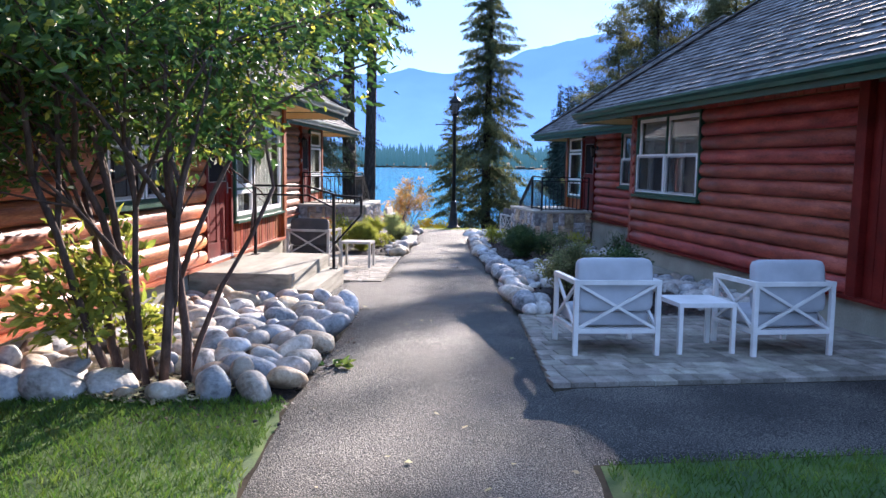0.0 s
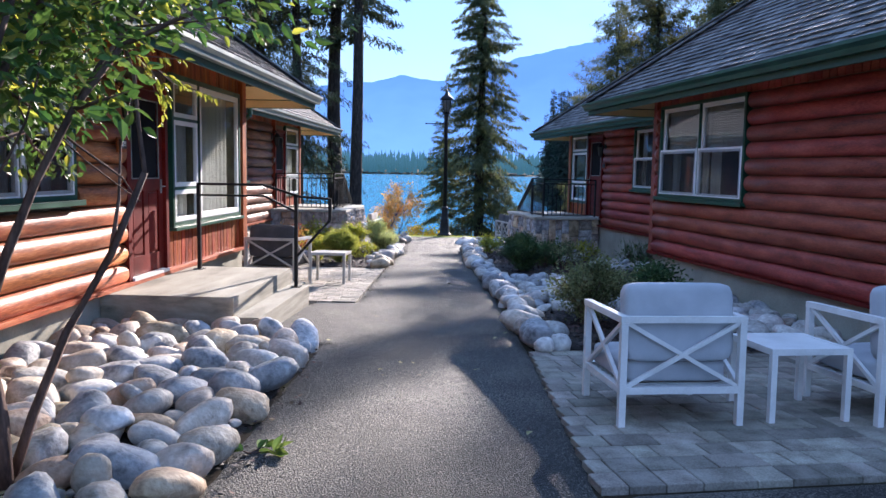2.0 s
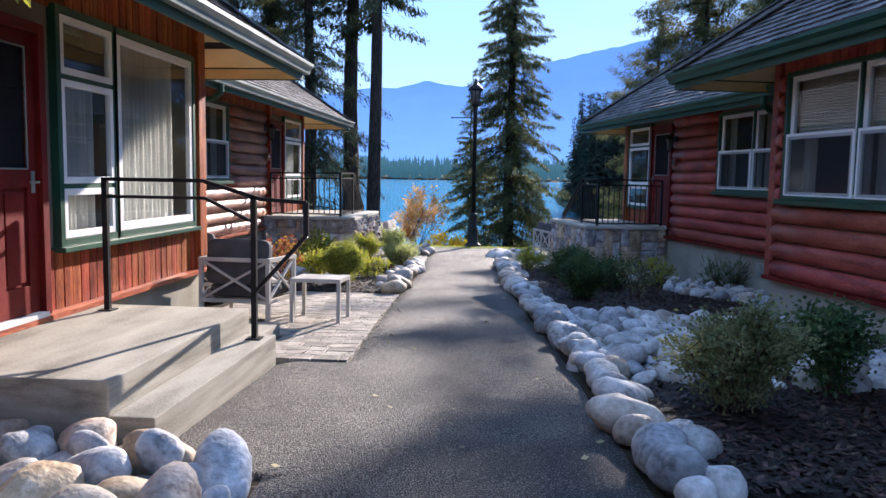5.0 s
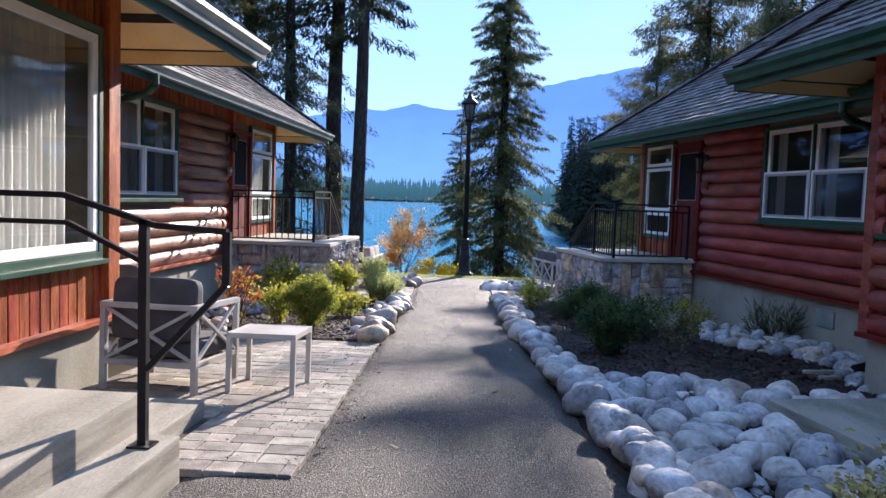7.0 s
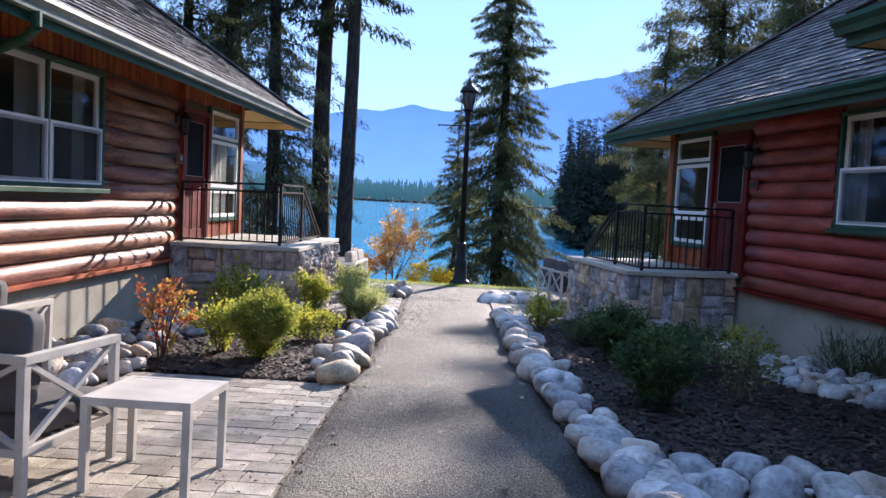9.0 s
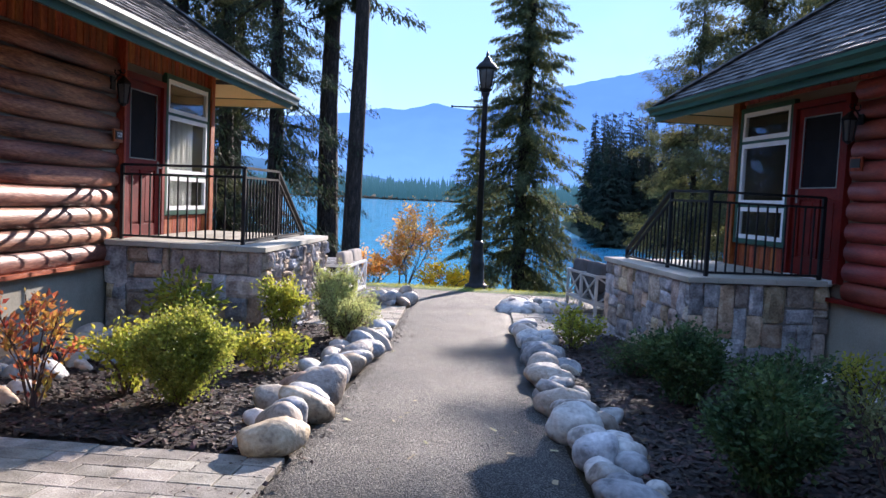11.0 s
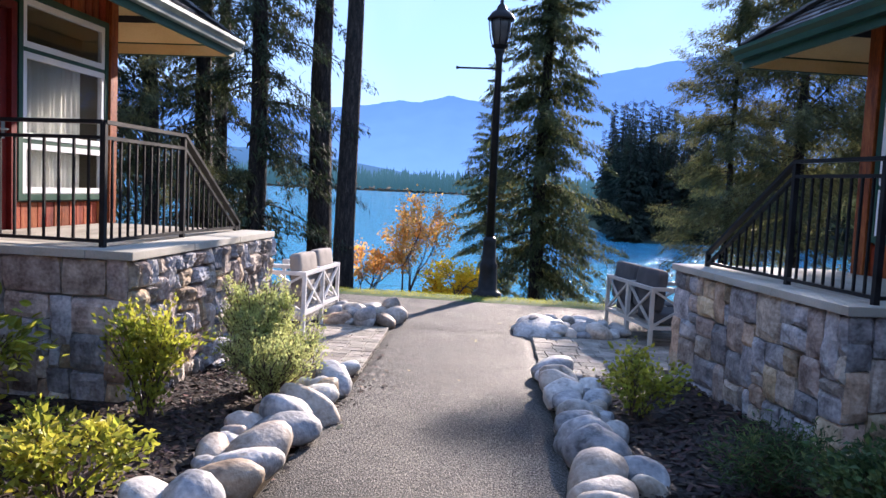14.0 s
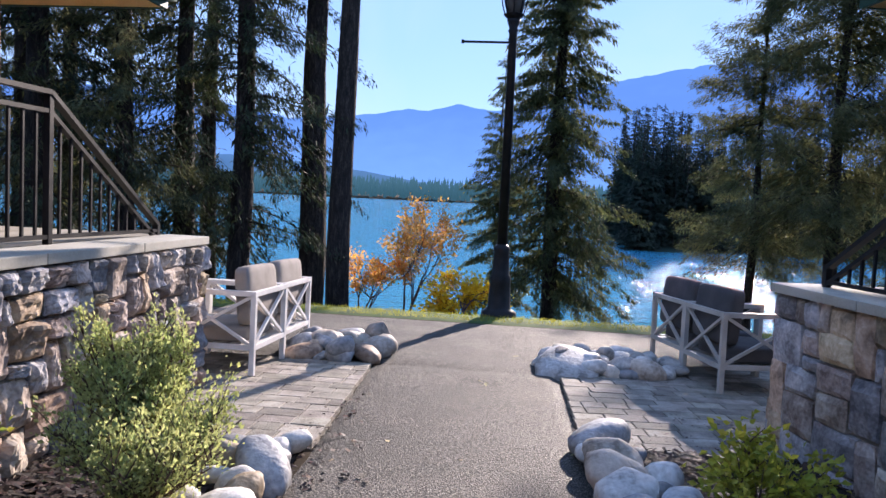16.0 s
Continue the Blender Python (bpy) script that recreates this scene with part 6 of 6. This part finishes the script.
def branch(bm, p, d, length, r, rr, depth, tips, spread=0.5, gravity=0.0, seg=4, keep=None):
    """A crooked limb that forks; collects the twigs that carry leaves. keep: where it may grow."""
    pts = [Vector(p)]
    d = Vector(d).normalized()
    for i in range(seg):
        d = (d + Vector((rr.uniform(-1, 1), rr.uniform(-1, 1), rr.uniform(-0.6, 0.9))) * 0.16 + Vector((0, 0, gravity))).normalized()
        q = pts[-1] + d * length / seg
        if keep and not keep(q):
            if i < 1:
                return
            break
        pts.append(q)
    cut = len(pts) - 1 < seg
    seg = len(pts) - 1
    tube(bm, pts, r, r * (0.12 if cut else 0.55), 6 if r > 0.015 else 4, 0.08, rr.randrange(9999))
    if depth == 0 or cut:
        tips.append((pts[0], pts[-1]))
        return
    for i in range(rr.choice((2, 3, 3))):
        k = max(1, rr.choice((seg, seg, seg - 1, seg - 2)))
        nd = (d + Vector((rr.uniform(-1, 1), rr.uniform(-1, 1), rr.uniform(-0.7, 0.8))) * spread * 1.5).normalized()
        if keep and pts[k].z < 1.25:
            nd = (nd + Vector((0, 0, 0.9))).normalized()
        branch(bm, pts[k], nd, length * rr.uniform(0.55, 0.8), r * 0.55, rr, depth - 1, tips, spread, gravity, 4, keep)
    if depth == 1:
        tips.append((pts[1], pts[-1]))


def big_shrub():
    """The many-stemmed tree by the lawn."""
    rr = random.Random(77)
    bx, by = -2.45, 5.45
    th = empty("shrub_tree", (bx, by, gz(by)), "tall many-stemmed deciduous shrub with green and yellowing leaves", "tree")
    tips = []
    stems = [(0.18, 0.12, 0.3, -0.2, 1.95), (-0.05, -0.05, 0.1, -0.3, 2.1), (0.08, -0.1, 0.55, -0.45, 2.0), (-0.18, 0.05, -0.25, 0.2, 2.0), (0.0, 0.1, 0.25, -0.6, 1.9), (-0.3, 0.1, -0.5, -0.1, 1.8), (0.12, 0.22, 0.45, 0.1, 1.9), (-0.12, 0.2, -0.3, -0.4, 2.0), (-0.3, 0.0, -0.8, -0.3, 1.9)]

    def clear(p):
        x, y, z = p.x + bx, p.y + by, p.z + gz(by)
        for ex, ey, ez, lim, rise in ((-0.22, 4.02, 1.09, 0.64, 0.2), (-0.2, 3.4, 1.13, 0.62, 0.2), (-0.12, 2.78, 1.16, 0.5, 0.16), (-0.28, 5.2, 1.07, 0.6, 0.2)):
            if y > ey and x - ex > -lim * (y - ey) and z - ez < rise * (y - ey) + 0.12:
                return False
        return z < 0.9 or x < -0.75

    for sx, sy, dx, dy, l in stems:
        bm = bmesh.new()
        branch(bm, (sx, sy, -0.05), (dx * 0.5, dy * 0.45, 1.0), l * 0.92, rr.uniform(0.026, 0.046), rr, 3, tips, 0.75, 0.0, 4, clear)
        part("stem", bm, STEM, th, "", True)
    tips_hi = [t for t in tips if t[1].z > 1.25]

    def hang(n, spread):
        pts = []
        while len(pts) < n:
            a, b = rr.choice(tips_hi)
            p = a.lerp(b, rr.uniform(0.15, 1.15)) + Vector((rr.gauss(0, spread), rr.gauss(0, spread), rr.gauss(0, spread)))
            if p.z > 1.72 - 0.25 * (p.x < -0.5) and clear(p):
                pts.append((p, (b - a).normalized()))
        return pts

    leaf_cloud("crown", hang(17000, 0.16), LEAF, th, (0.05, 0.105), rr, "broad", 0.55, "green leaves")
    leaf_cloud("yellow_leaves", hang(1900, 0.13), LEAF_Y, th, (0.05, 0.1), rr, "broad", 0.6, "yellowing leaves")
    bm = bmesh.new()
    twig = [Vector((-0.3, 1.0, 2.75)), Vector((-0.4, 2.0, 2.7)), Vector((-0.32, 2.7, 2.45)), Vector((-0.2, 3.1, 2.25))]
    tube(bm, twig, 0.012, 0.004, 5)
    side = []
    for k in range(22):
        a = (twig[0].lerp(twig[1], k / 7) if k < 8 else twig[1].lerp(twig[2], (k - 8) / 7) if k < 15 else twig[2].lerp(twig[3], (k - 15) / 6))
        b = a + Vector((rr.uniform(-0.25, 0.35), rr.uniform(-0.1, 0.35), rr.uniform(-0.3, 0.05)))
        tube(bm, [a, b], 0.005, 0.002, 4)
        side.append((a, b))
    part("hanging_branch", bm, STEM, th)
    leaf_cloud("hanging_leaves", [(a.lerp(b, rr.uniform(0.3, 1.1)), (b - a).normalized()) for a, b in [rr.choice(side) for _ in range(190)]], LEAF_Y, th, (0.05, 0.1), rr, "broad", 0.5)
    low, bm = [], bmesh.new()
    for i in range(12):
        a = Vector((rr.uniform(-0.5, -0.1), rr.uniform(-0.15, 0.3), rr.uniform(0.1, 0.6)))
        b = a + Vector((rr.uniform(-0.45, 0.3), rr.uniform(-0.35, 0.3), rr.uniform(0.2, 0.65)))
        tube(bm, [a, a.lerp(b, 0.5) + Vector((0, 0, 0.05)), b], 0.008, 0.003, 4)
        low.append((a, b))
    part("shoot_mass", bm, STEM, th)["kind"] = "stuff"
    pts = [(a.lerp(b, rr.uniform(0.2, 1.1)) + Vector((rr.gauss(0, 0.07), rr.gauss(0, 0.07), rr.gauss(0, 0.07))), (b - a).normalized()) for a, b in [rr.choice(low) for _ in range(900)]]
    # sunlight on the low shoots is put into a brighter leaf colour
    leaf_cloud("low_leaves", pts, LEAF_YG, th, (0.07, 0.13), rr, "broad", 0.4, "leaves on low shoots, colour brightened for the sun on them")


big_shrub()


def autumn_tree(x, y, h, seed, n, mat, label, spread=0.5):
    rr = random.Random(seed)
    th = empty("autumn_tree", (x, y, gz(y) - 0.1), label, "tree", "autumn trees")
    tips, bm = [], bmesh.new()
    for i in range(3):
        branch(bm, (rr.uniform(-0.1, 0.1), rr.uniform(-0.1, 0.1), 0), (rr.uniform(-0.3, 0.3), rr.uniform(-0.2, 0.2), 1), h * 0.42, 0.045, rr, 3, tips, spread, 0.02)
    part("trunk", bm, STEM, th, "", True)
    top = max(b.z for a, b in tips)
    pts = []
    for _ in range(n):
        a, b = rr.choice(tips)
        p = a.lerp(b, rr.uniform(0.0, 1.1)) + Vector((rr.gauss(0, 0.12), rr.gauss(0, 0.12), rr.gauss(0, 0.1)))
        pts.append((p, (b - a).normalized()))
    leaf_cloud("crown", pts, mat, th, (0.08, 0.14), rr, "leaf", 0.3)
    s = h / top
    th.scale = (s, s, s)
    return th


autumn_tree(-4.79, 41.8, 4.3, 61, 3400, LEAF_O, "small tree with orange autumn leaves on the lake bank")
autumn_tree(-6.05, 41.6, 2.6, 62, 1500, LEAF_O, "low tree with orange autumn leaves on the lake bank")
autumn_tree(-2.75, 40.2, 1.9, 63, 2200, LEAF_G, "bright yellow bush on the lake bank", 0.7)


# ---- conifers ----
def conifer(name, h, r, base, trunk_r, mat, seed, label, sprays, droop=0.35, taper=0.85, gaps=0.2, per=0.42, top_z=None, spray=(0.3, 0.62), category="conifer", wild=0.12, loose=0.06, hang=0.0, slim=1.0):
    """A spruce or pine: tapered trunk, whorls of drooping limbs, and flat needle sprays along them."""
    rr = random.Random(seed)
    th = empty(name, (0, 0, 0), label, category, "lakeside conifers")
    tr = bmesh.new()
    pts = [(0.12 * math.sin(i * 0.9 + seed) * (i > 0) * 0.5, 0.1 * math.sin(i * 1.3 + seed) * (i > 0) * 0.5, -0.6 + (h + 0.6) * i / 12) for i in range(13)]
    tube(tr, pts, trunk_r, trunk_r * 0.08, 12, 0.06, seed)
    part("trunk", tr, BARK, th, "", True)
    limbs = bmesh.new()
    verts, faces = [], []
    todo = []
    z = base
    while z < h - 0.3:
        s = (z - base) / (h - base)
        reach = r * (1 - s) ** taper * (0.75 + 0.25 * min(1, (z - base) / (0.12 * h) + 0.4))
        for _ in range(rr.choice((3, 4, 5))):
            if rr.random() < gaps:
                continue
            todo.append((z + rr.uniform(-0.2, 0.2), rr.uniform(0, math.tau), max(0.35, reach * rr.uniform(0.55, 1.12)), s))
        z += per * rr.uniform(0.7, 1.3) * (1 - 0.45 * s)
    total = sum(t[2] for t in todo)
    for z, a, l, s in todo:
        c, sn = math.cos(a), math.sin(a)
        rise = 0.5 * s - 0.12 + rr.gauss(0, wild)
        sag, veer = droop * rr.uniform(0.6, 1.4), rr.uniform(-0.35, 0.35)
        n = 5
        line = []
        for i in range(n + 1):
            q = i / n
            ca, sa = math.cos(a + veer * q), math.sin(a + veer * q)
            line.append(Vector((ca * l * q, sa * l * q, z + l * (rise * q - sag * q * q + 0.16 * q ** 3))))
        tube(limbs, line[:-1], max(0.012, 0.02 * l ** 0.5), 0.006, 3)
        cnt = max(6, int(sprays * l / total))
        for _ in range(cnt):
            q = rr.random() ** 0.62
            i = min(n - 1, int(q * n))
            p = line[i].lerp(line[i + 1], q * n - i)
            sidea = a + rr.choice((-1, 1)) * rr.uniform(0.25, 1.35)
            ln = 1.15 * rr.uniform(*spray) * (0.55 + 0.6 * (1 - q) + 0.15) * min(1.0, 0.45 + l * 0.3)
            d = Vector((math.cos(sidea), math.sin(sidea), rr.uniform(-0.85 - hang, 0.12 - 0.3 * hang))).normalized()
            w = ln * rr.uniform(0.09, 0.17) * slim
            sd = d.cross(Vector((rr.uniform(-0.5, 0.5), rr.uniform(-0.5, 0.5), 1))).normalized()
            off = loose * (0.5 + 1.2 * (1 - q)) * min(1.5, 0.5 + 0.3 * l)
            p = p + Vector((rr.gauss(0, off), rr.gauss(0, off), rr.gauss(0, off * 0.8)))
            k = len(verts)
            verts += [p, p + d * ln * 0.4 + sd * w - Vector((0, 0, w * 0.3)), p + d * ln - Vector((0, 0, ln * 0.18)), p + d * ln * 0.45 - sd * w * 0.9 - Vector((0, 0, w * 0.2))]
            faces += [(k, k + 1, k + 2), (k, k + 2, k + 3)]
    part("branching", limbs, BARK, th)["kind"] = "stuff"
    cr = from_data("crown", verts, faces, mat, th)
    return th


def stand(proto, x, y, turn, scale=1.0, z=None, tilt=0.0, wide=1.0):
    m = Matrix.Translation((x, y, gz(y) if z is None else z)) @ Euler((0, radians(tilt), radians(turn))).to_matrix().to_4x4()
    proto.scale = (1, 1, 1)
    ob = copy_thing(proto, m)
    ob.scale = (scale * wide, scale * wide, scale)
    return ob


spruce = conifer("spruce_tree", 25.5, 4.2, 1.9, 0.34, NEEDLE, 71, "tall spruce with drooping grey-green branches on the lake shore", 84000, 0.5, 0.95, 0.08, 0.3, spray=(0.11, 0.28), loose=0.1, hang=0.35)
spruce.matrix_basis = Matrix.Translation((0.0, 49.2, -4.7))
young = conifer("spruce_tree", 11.6, 2.5, 0.9, 0.14, NEEDLE, 72, "slender young spruce beside the tall one", 16000, 0.45, 0.9, 0.14, 0.32, spray=(0.12, 0.28), hang=0.25)
young.matrix_basis = Matrix.Translation((-2.25, 50.5, -4.8))
fir = conifer("fir_tree", 30, 3.4, 10.5, 0.33, NEEDLE_D, 73, "tall bare-trunked fir on the lake bank", 20000, 0.4, 0.7, 0.25, 0.5, spray=(0.15, 0.34), wild=0.2, loose=0.12, hang=0.4)
fir.matrix_basis = Matrix.Translation((-5.75, 37.5, gz(37.5)))
o = stand(fir, -7.3, 39.9, 130, 1.05, tilt=-1.2)
o.scale = (1.3, 1.3, 1.05)
dense = conifer("spruce_tree", 24, 3.5, 2.6, 0.33, NEEDLE_D, 74, "dark spruce with hanging limbs and visible trunk", 34000, 0.55, 0.5, 0.34, 0.44, spray=(0.1, 0.25), wild=0.24, loose=0.1, hang=0.4, slim=0.85)
dense.matrix_basis = Matrix.Translation((-8.67, 38.0, gz(38)))
lean = conifer("spruce_tree", 22, 3.3, 3.6, 0.29, NEEDLE_P, 75, "spruce with sparse yellow-green limbs", 28000, 0.5, 0.5, 0.36, 0.48, spray=(0.1, 0.24), wild=0.24, loose=0.1, hang=0.3, slim=0.85)
lean.matrix_basis = Matrix.Translation((-11.5, 37.0, gz(37)))
for x, y, a, s, p in ((-10.56, 38.6, 230, 1.0, dense), (-13.3, 36.0, 40, 1.05, dense), (-12.0, 43.5, 200, 1.0, dense), (-15.8, 39.0, 75, 1.1, lean), (-17.5, 44.0, 310, 1.1, dense), (-20.5, 41.0, 20, 1.15, dense), (-15.0, 33.0, 120, 1.0, lean), (-24.0, 46.0, 90, 1.2, dense), (-19.0, 35.0, 10, 1.0, dense)):
    stand(p, x, y, a, s)
pine = conifer("pine_tree", 21.0, 5.1, 4.1, 0.28, NEEDLE_P, 76, "broad pine with long irregular limbs beside the lake", 58000, 0.3, 0.48, 0.48, 0.5, spray=(0.14, 0.32), wild=0.3, loose=0.2, slim=0.8)
pine.matrix_basis = Matrix.Translation((9.9, 47.0, gz(47))) @ Matrix.Scale(0.88, 4)
for x, y, a, s in ((8.6, 52.0, 120, 0.8), (14.6, 47.5, 220, 0.95), (18.5, 45.0, 60, 1.0), (22.5, 43.0, 300, 1.0)):
    stand(pine, x, y, a, s)
# extra pine, stretched and narrowed so its crown shades the near path
stand(pine, 15.0, 53.5, 20, 1.45, wide=0.52)

# headland across the bay and far shore
hv, hf = [], []
HX = [12 + 4 * i for i in range(60)]
for x in HX:
    for y, z in ((112, -6), (116, -4.6), (130, -2.5), (180, 1.5), (260, -6)):
        hv.append((x, y + 10 * noise.noise(Vector((x * 0.05, 2, 0))) + 0.25 * x, z if x > 14 else -6))
for i in range(len(HX) - 1):
    for j in range(4):
        a = i * 5 + j
        hf.append((a, a + 5, a + 6, a + 1))
tagged(from_data("headland", hv, hf, FARWOOD, smooth=True), "wooded headland reaching into the lake", "headland", kind="structure")
bay = conifer("spruce_tree", 19, 2.6, 0.6, 0.2, NEEDLE_FAR, 78, "dark pointed spruce on the headland", 2300, 0.35, 1.0, 0.05, 0.7, spray=(0.5, 1.0), wild=0.05, loose=0.05)
bay.matrix_basis = Matrix.Translation((14.5, 120.0, -4.8))
hr = random.Random(8)
for i in range(230):
    x = 12.8 + (85 * hr.random() ** 1.4 if i < 170 else 16 * hr.random())
    y = 115.5 + 0.25 * x + (hr.uniform(0, 5) if i < 90 else hr.uniform(4, 34))
    stand(bay, x, y, hr.uniform(0, 360), hr.uniform(0.55, 1.04), -4.8 + min(3, max(0, y - 119 - 0.25 * x) * 0.08), 0, 1.15)


def far_wood(name, n, y0, y1, a0, a1, h, seed, mat, label):
    rr = random.Random(seed)
    verts, faces = [], []
    for _ in range(n):
        a, y = radians(rr.uniform(a0, a1)), rr.uniform(y0, y1)
        x, z, hh = math.tan(a) * y, -5 + (y - y0) * 0.08, rr.uniform(*h)
        for lv in range(3):
            k = len(verts)
            zb, rad = z + hh * (0.1 + 0.27 * lv), hh * (0.16 - 0.04 * lv)
            for j in range(5):
                t = j * math.tau / 5 + lv
                verts.append((x + rad * math.cos(t) * rr.uniform(0.7, 1.2), y + rad * math.sin(t), zb + rr.uniform(-1, 1)))
            verts.append((x, y, zb + hh * 0.36))
            faces += [(k + j, k + (j + 1) % 5, k + 5) for j in range(5)]
    return tagged(from_data(name, verts, faces, mat), label, "forest", kind="stuff")


# haze over the far trees is likewise a painted glow
WOOD_HAZE = distance_material("forest_haze_glow", (0.012, 0.04, 0.05), (0.035, 0.085, 0.11), -5, 60, 1.0)
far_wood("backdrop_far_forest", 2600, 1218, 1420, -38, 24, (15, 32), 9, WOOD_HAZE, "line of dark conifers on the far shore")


# ---- grass ----
def blades(name, test, x0, x1, y0, y1, n, h, seed, label, mat=None):
    rr = random.Random(seed)
    verts, faces = [], []
    while len(faces) < n:
        x, y = rr.uniform(x0, x1), rr.uniform(y0, y1)
        if not test(x, y):
            continue
        z, a, l = gz(y) + 0.008, rr.uniform(0, math.tau), rr.uniform(*h)
        w = rr.uniform(0.002, 0.004)
        k = len(verts)
        bx, by = rr.uniform(-0.6, 0.6) * l, rr.uniform(-0.6, 0.6) * l
        verts += [(x - w * math.cos(a), y - w * math.sin(a), z), (x + w * math.cos(a), y + w * math.sin(a), z), (x + bx * 0.4, y + by * 0.4, z + l * 0.7), (x + bx, y + by, z + l)]
        faces += [(k, k + 1, k + 2), (k + 1, k + 3, k + 2)]
    return tagged(from_data(name, verts, faces, mat or BLADES), label, "grass", kind="stuff")


blades("grass_left", lambda x, y: x < left_edge(y) - 0.02 + 0.03 * math.sin(y * 9) and y < 5.2 + 0.06 * math.sin(x * 7) and (x + 2.42) ** 2 + (y - 5.5) ** 2 > 0.2, -4.6, -1.1, 1.6, 5.3, 60000, (0.025, 0.06), 12, "mown lawn grass blades")
blades("grass_right", lambda x, y: x > 0.72 + 0.02 * math.sin(y * 9) and y < lawn_line(x) - 0.02 and (x - 0.68 > 0.3 or lawn_line(x) - y > 0.06), 0.68, 4.4, 1.6, 5.1, 45000, (0.025, 0.055), 13, "mown lawn grass blades")
blades("grass_verge", lambda x, y: True, -7, 6, 28.56, 29.5, 20000, (0.015, 0.05), 14, "longer yellowing grass blades on the lake bank", LEAF_Y)
